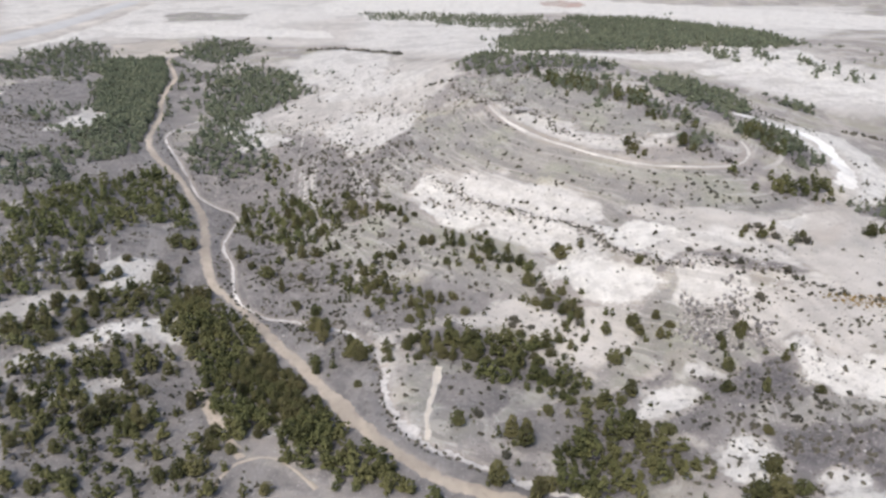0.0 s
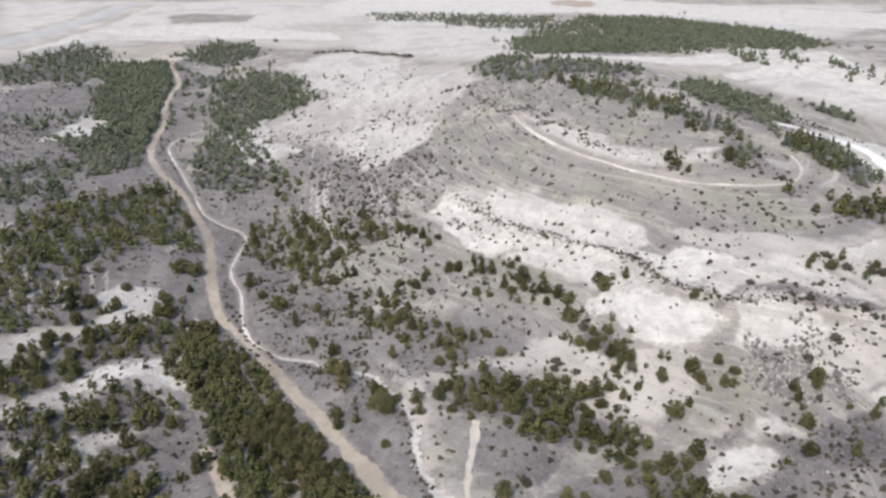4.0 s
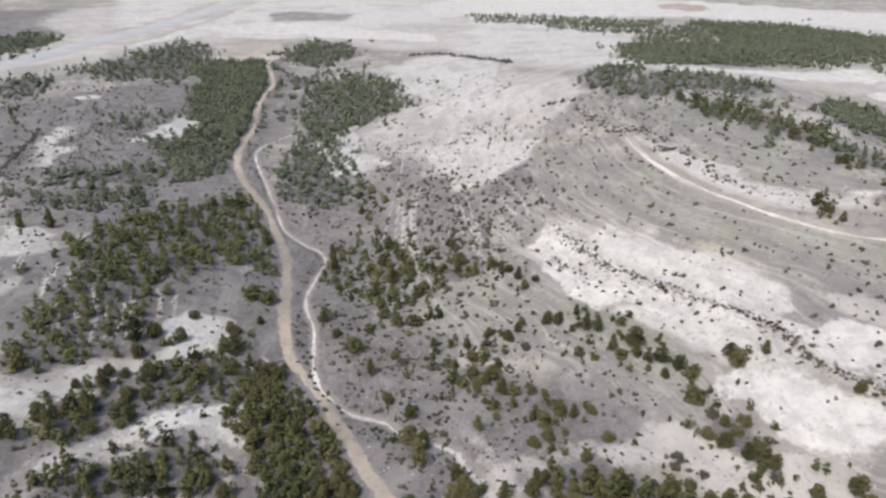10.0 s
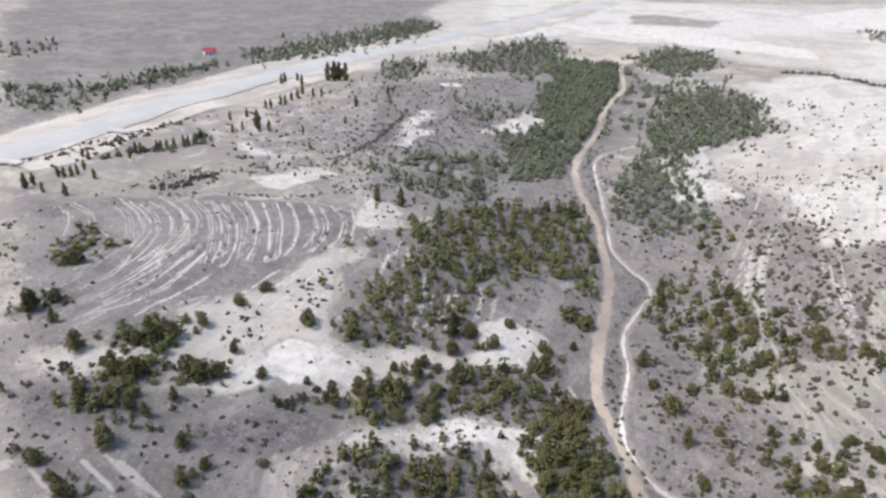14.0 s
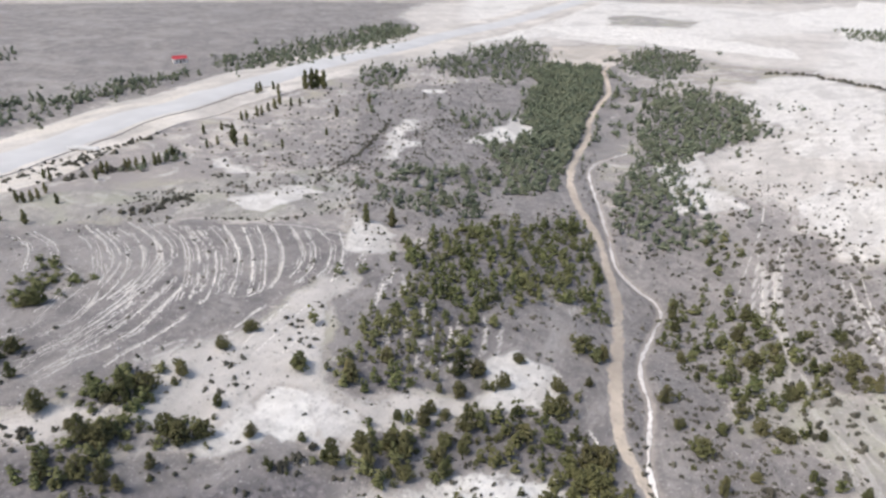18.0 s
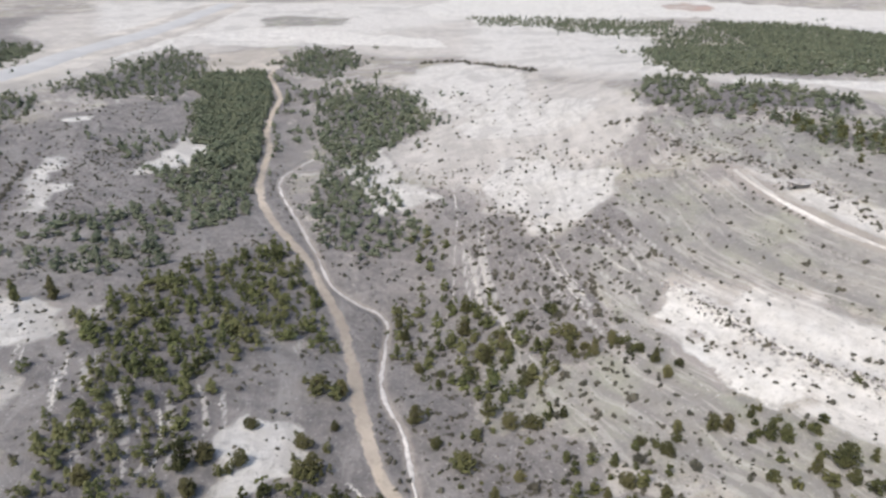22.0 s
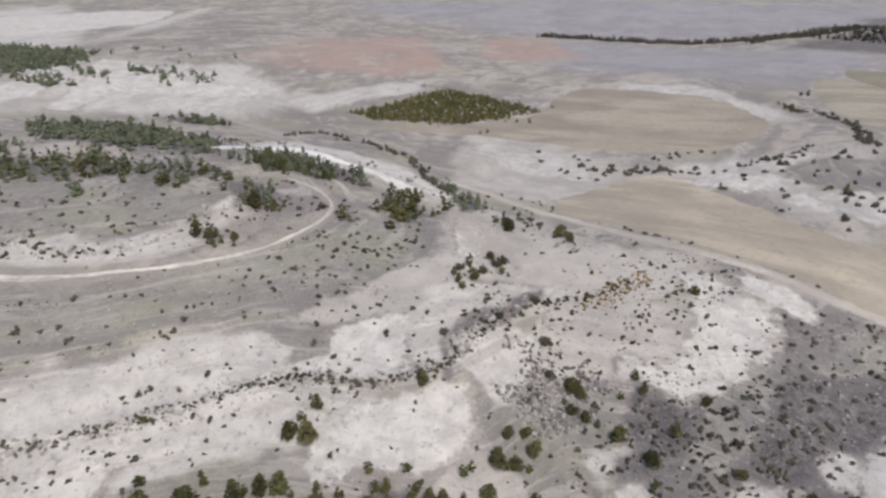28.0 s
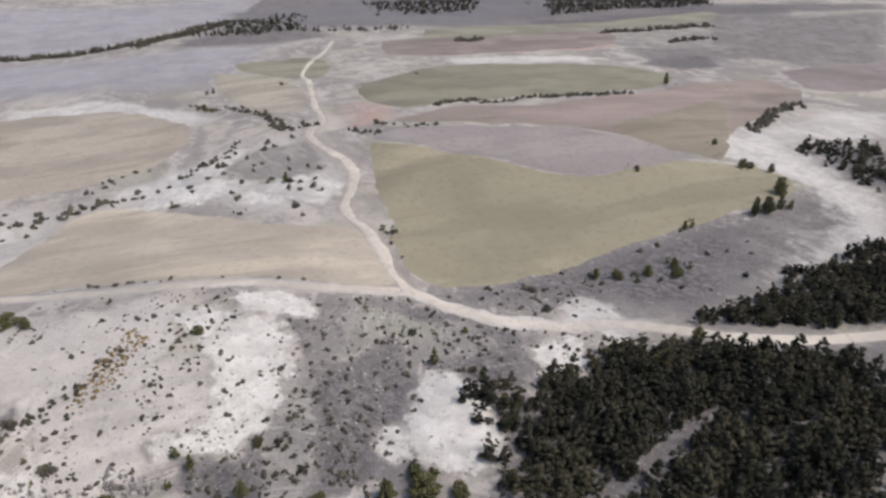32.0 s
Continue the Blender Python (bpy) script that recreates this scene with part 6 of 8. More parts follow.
PAINT.append(('pale', [(-195.2, 323.8), (-209.6, 388.1), (-193.8, 415.7), (-188.3, 386.4), (-180.9, 335.4)]))
PAINT.append(('dim', [(88.1, 159.1), (114.5, 141.5), (116.2, 118.8), (108.1, 92.9), (109.0, 79.1), (89.9, 79.7), (83.9, 91.9), (79.2, 105.9), (84.5, 109.9), (101.5, 120.0), (101.2, 132.4), (84.2, 145.3), (71.9, 154.5)]))
PAINT.append(('pale', [(125.3, 166.1), (115.3, 118.6), (104.6, 114.9), (92.5, 130.7), (81.4, 139.1), (79.3, 144.5), (74.4, 157.6), (91.8, 156.8)]))
PAINT.append(('chalk', [(75.1, 169.8), (82.0, 160.7), (90.8, 151.6), (93.9, 144.0), (80.5, 144.7), (75.6, 152.8), (64.9, 154.3), (54.9, 154.1), (54.5, 162.8)]))
PAINT.append(('pale', [(81.4, 139.1), (92.5, 130.7), (96.4, 113.8), (85.6, 114.1), (79.4, 115.4), (74.3, 124.7), (69.3, 128.4), (67.3, 140.1), (69.0, 143.0), (76.5, 141.4)]))
PAINT.append(('grey', [(106.8, 101.0), (112.8, 89.3), (109.8, 74.0), (101.4, 54.4), (92.0, 41.9), (88.5, 50.1), (77.0, 51.4), (73.8, 63.5), (84.4, 66.9), (88.9, 75.3), (75.4, 82.3), (70.5, 88.8), (64.2, 88.0), (60.2, 91.8), (55.7, 96.5), (58.5, 115.1), (73.6, 112.5), (75.0, 105.1), (85.5, 103.0), (89.9, 100.3)]))
PAINT.append(('dim', [(108.6, 85.1), (101.0, 62.8), (92.4, 52.5), (86.5, 66.2), (88.6, 79.1), (91.4, 95.4)]))
PAINT.append(('dim', [(67.3, 140.1), (69.3, 128.4), (72.2, 123.7), (59.7, 124.3), (55.6, 152.2), (65.1, 151.3), (69.7, 148.2)]))
PAINT.append(('ash', [(73.5, 122.2), (72.9, 114.6), (66.9, 112.8), (62.2, 116.9), (61.8, 123.0), (69.1, 124.6)]))
PAINT.append(('white', [(115.2, 109.3), (116.5, 97.9), (109.3, 91.2), (105.8, 92.8), (107.6, 98.5), (108.2, 105.6)]))
PAINT.append(('chalk', [(111.6, 181.3), (113.6, 170.9), (101.2, 164.7), (89.3, 167.7), (97.6, 172.7)]))
PAINT.append(('white', [(76.7, 81.4), (85.1, 76.4), (82.6, 69.9), (75.1, 66.5), (67.3, 66.5), (59.0, 70.0), (57.5, 76.6), (62.5, 80.2), (69.4, 83.7)]))
PAINT.append(('white', [(71.7, 89.1), (71.7, 84.2), (65.6, 84.1), (63.7, 87.1), (66.3, 89.6)]))
PAINT.append(('white', [(84.7, 50.5), (90.0, 41.5), (84.2, 37.7), (79.4, 41.5), (78.7, 48.1)]))
PAINT.append(('white', [(56.7, 102.0), (61.5, 98.5), (59.9, 92.9), (54.7, 92.4)]))
PAINT.append(('chalk', [(100.3, 35.2), (101.7, 24.4), (91.4, 21.8), (84.2, 27.3), (83.1, 30.5), (91.1, 32.9)]))
PAINT.append(('pale', [(53.6, 41.2), (55.4, 35.8), (60.7, 23.0), (56.9, 19.0), (53.7, 32.6), (47.4, 41.0), (47.6, 50.9), (49.5, 50.8)]))
# gully shade laid over the soil as a darker grey
PAINT.append(('grey_and_shade', [(66.8, 121.8), (73.1, 116.0), (77.4, 104.6), (83.9, 91.9), (86.9, 79.8), (77.6, 80.1), (72.5, 88.5), (62.1, 91.2), (54.1, 109.9), (52.1, 120.7)]))
PAINT.append(('white', [(131.1, 276.8), (167.4, 276.4), (158.8, 243.3), (154.7, 220.6), (131.9, 192.8), (117.4, 180.9), (102.2, 165.1), (97.3, 171.0), (118.0, 192.1), (128.6, 210.2), (132.6, 231.8), (133.1, 256.4)]))
PAINT.append(('chalk', [(122.9, 188.3), (107.7, 169.2), (98.6, 165.1), (83.8, 166.9), (69.0, 167.4), (66.8, 171.6), (81.0, 171.2), (97.7, 173.9)]))
PAINT.append(('dim', [(-325.5, 823.6), (-318.9, 855.0), (-234.8, 871.5), (-234.2, 815.6), (-301.1, 782.3)]))
PAINT.append(('white', [(-180.2, 989.2), (-129.5, 1129.8), (-73.3, 1131.8), (-62.5, 944.6), (-148.1, 902.5)]))
PAINT.append(('chalk', [(-383.8, 581.8), (-359.5, 721.8), (-256.0, 764.9), (-174.0, 759.6), (-163.0, 711.2), (-236.7, 691.8), (-328.0, 670.9), (-358.8, 561.6)]))
PAINT.append(('grey', [(-181.4, 231.4), (-177.0, 244.7), (-131.2, 304.2), (-122.8, 284.5), (-149.6, 249.8), (-165.7, 212.6)]))
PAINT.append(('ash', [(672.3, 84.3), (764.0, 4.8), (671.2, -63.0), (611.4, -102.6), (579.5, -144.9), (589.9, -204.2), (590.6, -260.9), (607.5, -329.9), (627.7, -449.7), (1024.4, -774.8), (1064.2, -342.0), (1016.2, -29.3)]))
PAINT.append(('grey_and_shade', [(493.1, -219.2), (512.7, -266.9), (487.8, -290.2), (461.3, -265.9), (476.8, -218.9)]))
PAINT.append(('grey_and_shade', [(449.7, -266.9), (461.3, -313.3), (408.4, -270.1), (420.9, -249.8)]))
PAINT.append(('chalk', [(384.0, -57.8), (392.7, -107.1), (389.9, -152.9), (375.0, -136.4), (368.1, -58.7)]))
PAINT.append(('dim', [(47.5, 189.1), (51.3, 187.2), (51.3, 181.3), (47.2, 179.1), (44.2, 182.4)]))
# embankment shade painted along the near side of the highway
PAINT.append(('grey_and_shade', [(-287.2, 166.0), (-296.1, 201.7), (-298.0, 219.8), (-296.2, 249.1), (-290.9, 245.0), (-286.0, 212.1), (-279.3, 191.7), (-273.0, 169.9), (-271.8, 158.5)]))
PAINT.append(('pale', [(247.8, 242.9), (231.4, 196.7), (210.5, 166.2), (186.2, 142.1), (156.3, 160.4), (147.3, 172.7), (149.9, 201.5)]))
PAINT.append(('chalk', [(215.0, 225.9), (224.0, 206.4), (216.5, 188.8), (198.6, 164.0), (184.2, 159.6), (183.1, 186.8), (196.9, 211.5)]))
PAINT.append(('chalk', [(217.6, 126.9), (225.2, 112.2), (235.6, 103.1), (243.4, 91.2), (220.3, 101.6), (207.1, 112.5)]))
PAINT.append(('dim', [(213.6, 108.2), (231.8, 89.9), (229.1, 71.5), (203.7, 72.1), (200.4, 88.8)]))
PAINT.append(('chalk', [(199.9, 94.8), (201.9, 80.5), (187.7, 74.7), (174.8, 78.7), (183.0, 90.6)]))
PAINT.append(('pale', [(51.5, 192.2), (61.3, 187.9), (74.8, 176.4), (91.6, 170.9), (87.2, 160.0), (68.6, 164.6), (62.1, 168.9), (56.6, 178.9)]))
PAINT.append(('pale', [(86.4, 140.8), (95.2, 136.5), (108.6, 129.7), (104.0, 125.8), (90.3, 132.7), (87.0, 135.6)]))
# haze over the farthest land, painted as white soil
PAINT.append(('white', [(-110.7, 1220.6), (202.9, 1120.1), (428.6, 975.0), (559.8, 871.2), (593.9, 798.1), (481.9, 719.1), (387.0, 747.0), (273.2, 891.7), (160.1, 952.6), (59.6, 923.8), (-26.2, 888.6), (-98.3, 861.4)]))
PAINT.append(('rust', [(143.8, 1081.2), (180.0, 1091.1), (208.0, 1051.1), (187.6, 1003.8), (143.0, 1026.7)]))
PAINT.append(('grey', [(-157.6, 198.9), (-147.2, 202.8), (-136.8, 220.3), (-113.8, 223.8), (-90.5, 212.5), (-82.0, 200.4), (-88.9, 190.1), (-96.1, 184.0), (-96.4, 168.4), (-102.2, 163.6), (-126.6, 156.3)]))
PAINT.append(('chalk', [(-165.2, 209.0), (-155.2, 212.8), (-146.2, 203.2), (-150.2, 199.3), (-159.8, 202.0)]))
PAINT.append(('chalk', [(-97.1, 186.9), (-88.6, 189.3), (-83.8, 181.0), (-83.6, 173.1), (-92.3, 168.2), (-97.3, 168.2), (-98.2, 178.1)]))
PAINT.append(('grey', [(-190.5, 242.7), (-177.8, 249.1), (-143.3, 259.2), (-125.1, 281.8), (-118.9, 274.7), (-129.7, 236.5), (-142.9, 223.7), (-154.7, 214.2), (-167.0, 211.4)]))
PAINT.append(('dim', [(-233.3, 193.9), (-205.2, 246.8), (-192.4, 264.9), (-186.0, 240.1), (-174.9, 202.5), (-243.8, 144.9), (-262.8, 154.3)]))
PAINT.append(('chalk', [(-204.8, 198.2), (-200.6, 224.2), (-195.1, 225.3), (-194.5, 200.4)]))
# more of the painted gully shade
PAINT.append(('grey_and_shade', [(78.5, 105.8), (89.0, 92.1), (99.1, 79.4), (84.0, 79.8), (73.6, 91.2), (69.0, 103.4)]))
PAINT.append(('pale', [(-27.3, 185.6), (-17.7, 187.6), (-5.7, 191.7), (-2.5, 184.1), (-7.6, 173.8), (-24.4, 174.6)]))
PAINT.append(('chalk', [(59.9, 153.9), (74.5, 148.9), (73.8, 140.5), (57.4, 141.4)]))
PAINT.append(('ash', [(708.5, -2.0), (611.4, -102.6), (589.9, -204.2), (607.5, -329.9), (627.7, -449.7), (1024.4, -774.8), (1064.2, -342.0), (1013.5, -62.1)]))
PAINT.append(('grey', [(-145.0, 91.9), (-132.2, 106.1), (-125.9, 116.2), (-109.0, 130.2), (-99.8, 127.0), (-103.9, 113.9), (-97.1, 105.4), (-122.2, 80.6)]))
PAINT.append(('white', [(111.4, 122.5), (109.0, 114.0), (103.0, 108.4), (104.0, 99.4), (97.0, 103.1), (88.7, 99.9), (87.7, 106.2), (81.7, 102.3), (82.5, 108.5), (77.8, 105.7), (76.9, 111.1), (74.2, 113.1), (74.4, 117.4), (74.0, 124.9), (77.2, 125.9), (81.0, 115.8), (90.4, 109.9), (98.6, 115.9)]))
PAINT.append(('grey', [(-280.9, 350.2), (-270.5, 402.8), (-260.1, 443.8), (-238.4, 475.1), (-137.8, 296.9), (-103.9, 242.7), (-133.6, 210.9), (-156.5, 218.5), (-173.4, 216.2)]))
PAINT.append(('chalk', [(-203.3, 269.3), (-220.0, 295.1), (-237.7, 328.1), (-233.6, 336.5), (-225.5, 319.3), (-213.4, 296.7), (-205.7, 301.7), (-203.5, 299.2), (-207.0, 289.1), (-197.3, 269.2)]))
PAINT.append(('chalk', [(-195.4, 325.0), (-206.3, 360.6), (-207.6, 385.8), (-198.2, 407.8), (-184.5, 368.2), (-184.3, 336.8)]))
PAINT.append(('white', [(-269.9, 391.7), (-262.1, 405.6), (-257.1, 398.7), (-262.1, 382.8)]))
PAINT.append(('chalk', [(-170.0, 211.9), (-163.3, 217.4), (-156.1, 216.6), (-150.0, 209.2), (-151.1, 198.8), (-157.1, 195.7)]))
PAINT.append(('white', [(-353.4, 441.2), (-365.6, 525.3), (-386.5, 693.5), (-400.5, 880.5), (-379.4, 865.4), (-369.4, 717.5), (-345.4, 669.7), (-346.3, 552.2), (-337.7, 473.5), (-331.3, 413.7)]))
PAINT.append(('white', [(-365.4, 709.4), (-294.2, 786.9), (-201.7, 770.5), (-125.4, 745.9), (-103.1, 686.6), (-174.3, 706.7), (-256.0, 713.8), (-316.9, 693.2)]))
PAINT.append(('rust', [(401.5, 485.9), (455.1, 454.3), (518.3, 411.0), (392.2, 336.4), (328.1, 340.3), (316.5, 373.6), (330.8, 403.2)]))
PAINT.append(('white', [(105.0, 427.9), (147.9, 443.7), (183.0, 463.7), (261.2, 552.6), (234.5, 495.1), (190.7, 450.0), (157.1, 421.6), (121.4, 408.0), (95.2, 413.2), (57.0, 414.0), (54.5, 423.8)]))
PAINT.append(('white', [(249.8, 496.4), (246.0, 465.8), (234.1, 396.9), (246.1, 364.4), (229.8, 356.6), (205.5, 382.9), (186.2, 408.6), (147.9, 384.7), (140.8, 395.1), (197.0, 441.0)]))
PAINT.append(('grey_and_shade', [(847.0, -91.4), (793.9, -586.0), (604.9, -430.9), (671.4, -359.4), (603.0, -210.5), (673.1, -122.6)]))
PAINT.append(('rust', [(457.5, -86.5), (464.1, -164.8), (446.2, -241.2), (407.1, -167.2), (409.8, -75.7)]))
PAINT.append(('dim', [(-29.8, 213.7), (-13.9, 210.1), (-1.8, 197.2), (16.9, 184.9), (27.1, 171.6), (25.2, 164.4), (28.7, 152.9), (25.6, 151.0), (-35.4, 192.0)]))
PAINT.append(('grey_and_shade', [(352.2, -167.5), (377.0, -208.4), (367.9, -237.1), (335.3, -210.4), (331.8, -182.7)]))
PAINT.append(('dim', [(505.8, -231.9), (514.6, -357.0), (399.0, -262.3), (407.5, -218.3), (428.9, -193.5)]))
PAINT.append(('dim', [(74.0, 110.4), (84.1, 103.2), (88.2, 99.3), (84.5, 96.9), (69.2, 101.0), (57.1, 104.4), (58.2, 111.3)]))
PAINT.append(('pale', [(129.7, 192.6), (126.3, 160.1), (114.9, 135.2), (101.2, 139.5), (90.5, 151.5), (82.2, 159.0), (83.2, 173.0)]))
PAINT.append(('white', [(111.1, 180.0), (112.6, 173.9), (101.2, 166.3), (90.8, 165.1), (88.4, 169.3), (99.7, 175.1)]))
PAINT.append(('white', [(114.1, 119.9), (111.4, 113.5), (106.4, 108.6), (105.7, 102.4), (101.8, 104.0), (99.0, 99.3), (95.3, 103.3), (91.2, 99.9), (88.8, 103.9), (85.5, 103.3), (84.3, 108.7), (81.3, 107.8), (79.4, 113.1), (74.2, 114.3), (74.6, 120.6), (75.9, 124.7), (78.0, 125.6), (79.6, 120.6), (84.4, 116.3), (91.1, 113.9), (100.6, 117.3), (109.3, 120.8)]))
PAINT.append(('white', [(117.6, 108.1), (116.1, 100.2), (112.0, 91.3), (107.8, 92.1), (108.7, 100.9), (113.2, 107.6)]))
PAINT.append(('grey_and_shade', [(74.1, 122.7), (73.7, 115.6), (68.5, 116.7), (64.6, 118.7), (68.0, 123.4)]))
PAINT.append(('grey_and_shade', [(84.8, 148.5), (90.2, 146.4), (89.3, 145.1), (77.9, 147.7), (73.0, 150.3), (63.9, 153.9), (55.3, 153.4), (54.9, 154.8), (63.7, 155.4), (73.8, 153.2)]))
TUFTS = [(87.2, 139.8), (96.0, 136.6), (102.8, 132.8), (109.6, 129.1), (104.5, 126.0), (91.7, 131.7), (88.4, 135.8)]

# ---- ground ----
def value_noise(x, y, cell, seed):
    """Smooth random relief between -1 and 1, with one bump to a cell."""
    table = np.random.RandomState(seed).uniform(-1, 1, 4096)
    u, v = x / cell, y / cell
    i, j = np.floor(u).astype(int), np.floor(v).astype(int)
    u, v = u - i, v - j
    u, v = u * u * (3 - 2 * u), v * v * (3 - 2 * v)

    def at(a, b):
        return table[(a * 73 + b * 1031) & 4095]

    return (at(i, j) * (1 - u) + at(i + 1, j) * u) * (1 - v) + (at(i, j + 1) * (1 - u) + at(i + 1, j + 1) * u) * v


def line_distance(x, y, line):
    """Distance of places to a line of points."""
    best = np.full(x.shape, 1e9)
    for (ax, ay), (bx, by) in zip(line, line[1:]):
        dx, dy = bx - ax, by - ay
        s = np.clip(((x - ax) * dx + (y - ay) * dy) / (dx * dx + dy * dy + 1e-9), 0, 1)
        best = np.minimum(best, np.hypot(x - ax - s * dx, y - ay - s * dy))
    return best


def inside(x, y, poly):
    hit = np.zeros(x.shape, bool)
    for (ax, ay), (bx, by) in zip(poly, poly[1:] + poly[:1]):
        hit ^= ((ay > y) != (by > y)) & (x < (bx - ax) * (y - ay) / (by - ay + 1e-12) + ax)
    return hit


def patch(x, y, poly, soft):
    """1 well inside a patch, 0.5 on its edge, 0 outside."""
    xs, ys = [p[0] for p in poly], [p[1] for p in poly]
    out = np.zeros(x.shape)
    near = (x > min(xs) - soft) & (x < max(xs) + soft) & (y > min(ys) - soft) & (y < max(ys) + soft)
    if near.any():
        px, py = x[near], y[near]
        dist = line_distance(px, py, poly + poly[:1])
        out[near] = np.clip(0.5 + np.where(inside(px, py, poly), dist, -dist) / (2 * soft), 0, 1)
    return out


def cover(x, y, patches, near_soft=5.0):
    out = np.zeros(x.shape)
    for poly in patches.values():
        size = max(max(p[0] for p in poly) - min(p[0] for p in poly), max(p[1] for p in poly) - min(p[1] for p in poly))
        out = np.maximum(out, patch(x, y, poly, min(max(3.0, min(near_soft, size * 0.17), size * 0.12), max(25, near_soft))))
    return out


def smooth_line(line, step):
    """A curve through the points (Catmull-Rom), resampled at even steps."""
    p = [Vector(a) for a in line]
    p = [p[0] * 2 - p[1]] + p + [p[-1] * 2 - p[-2]]
    pts = []
    for a, b, c, d in zip(p, p[1:], p[2:], p[3:]):
        n = max(2, int((c - b).length / step))
        for k in range(n):
            t = k / n
            pts.append(0.5 * (2 * b + (c - a) * t + (2 * a - 5 * b + 4 * c - d) * t * t + (3 * b - a - 3 * c + d) * t ** 3))
    pts.append(p[-2])
    return [(q.x, q.y) for q in pts]


def landform(x, y):
    z = np.full(x.shape, BASE_LEVEL)
    for forms in (VALLEY, WEST_RISE, HILL, EAST_PLAIN, NORTH_PLAIN):
        for cx, cy, r, h in forms:
            z = z + h * np.exp(-((x - cx) ** 2 + (y - cy) ** 2) / (2.0 * r * r))
    return z


WASH_LINE = smooth_line(WASH, 4.0)
LEDGE_LINE = smooth_line(LEDGE, 4.0)
BROKEN = [DIRT_ROAD, FARM_ROAD, VALLEY_ROAD, HILL_TRACK]


def relief(x, y):
    """The ground's height: landforms, hummocks, hillside benches, the wash and the rock ledge."""
    z = landform(x, y)
    calm = np.ones(x.shape)
    for line in BROKEN:
        calm = np.minimum(calm, np.clip((line_distance(x, y, line) - 2.5) / 6.0, 0.08, 1))
    for poly in FIELDS.values():
        calm = np.minimum(calm, 1 - 0.9 * patch(x, y, poly, 6.0))
    bump = 0.55 * value_noise(x, y, 19.0, 1) + 0.34 * value_noise(x, y, 8.3, 2) + 0.16 * value_noise(x, y, 3.7, 3)
    gully = -np.abs(value_noise(x, y, 27.0, 4)) * 1.1
    z = z + calm * (bump + gully * np.clip((z - 2) / 6, 0, 1))
    on_hill = np.exp(-((x - 40) / 75) ** 4 - ((y - 225) / 85) ** 4)
    z = z + calm * on_hill * 0.22 * np.sin(z * 2 * np.pi / 2.1 + 1.5 * value_noise(x, y, 30, 6))
    z = z - 0.9 * np.exp(-(line_distance(x, y, WASH_LINE) / 1.9) ** 2)
    d = line_distance(x, y, LEDGE_LINE)
    z = z + 0.9 * np.exp(-(d / 3.0) ** 2) * (0.6 + 0.5 * value_noise(x, y, 5.0, 8))
    for cx, cy, r, h in MOUNDS:
        z = z + h * np.exp(-(((x - cx) ** 2 + (y - cy) ** 2) / (r * r)) ** 1.5)
    return z


def axis(lo, hi, step, grow, reach):
    mid = list(np.arange(lo, hi, step))
    up, s = [mid[-1]], step
    while up[-1] < reach:
        s *= grow
        up.append(up[-1] + s)
    down, s = [lo], step
    while down[-1] > -reach:
        s *= grow
        down.append(down[-1] - s)
    return np.array(down[:0:-1] + mid + up[1:])


GX, GY = axis(-190, 125, 1.1, 1.03, 4600), axis(15, 285, 1.1, 1.03, 4600)
gx, gy = np.meshgrid(GX, GY)
GZ = relief(gx.ravel(), gy.ravel()).reshape(gx.shape)


def ground_z(x, y):
    """The height of the ground sheet at places."""
    x, y = np.asarray(x, float), np.asarray(y, float)
    i = np.clip(np.searchsorted(GX, x) - 1, 0, len(GX) - 2)
    j = np.clip(np.searchsorted(GY, y) - 1, 0, len(GY) - 2)
    u, v = (x - GX[i]) / (GX[i + 1] - GX[i]), (y - GY[j]) / (GY[j + 1] - GY[j])
    return (GZ[j, i] * (1 - u) + GZ[j, i + 1] * u) * (1 - v) + (GZ[j + 1, i] * (1 - u) + GZ[j + 1, i + 1] * u) * v


def mesh_from(name, verts, faces, mat, smooth=True):
    """A mesh from arrays of corners and of faces with equal corner counts."""
    verts, faces = np.asarray(verts, np.float32), np.asarray(faces, np.int32)
    k = faces.shape[1]
    me = bpy.data.meshes.new(name)
    me.vertices.add(len(verts))
    me.vertices.foreach_set("co", verts.ravel())
    me.loops.add(faces.size)
    me.loops.foreach_set("vertex_index", faces.ravel())
    me.polygons.add(len(faces))
    me.polygons.foreach_set("loop_start", np.arange(0, faces.size, k, dtype=np.int32))
    me.polygons.foreach_set("loop_total", np.full(len(faces), k, np.int32))
    me.polygons.foreach_set("use_smooth", np.full(len(faces), smooth))
    me.update(calc_edges=True)
    me.materials.append(mat)
    return me


def grid_faces(rows, cols):
    j, i = np.meshgrid(np.arange(rows - 1), np.arange(cols - 1), indexing='ij')
    a = (j * cols + i).ravel()
    return np.stack([a, a + 1, a + cols + 1, a + cols], 1)


fx, fy = gx.ravel(), gy.ravel()
CHALK['ridge_foot'] = [(129, 203), (121, 199), (108, 182), (98, 168), (90, 160), (86, 152), (92, 150), (102, 160), (114, 176)]
BARE = {k: CHALK.pop(k) for k in ('scarp', 'scarp2', 'lobes', 'slab', 'slab2', 'dome', 'dome2', 'patch', 'patch2', 'mound', 'bank', 'bank2', 'pit', 'outcrop', 'outcrop2', 'gash', 'gash2')}


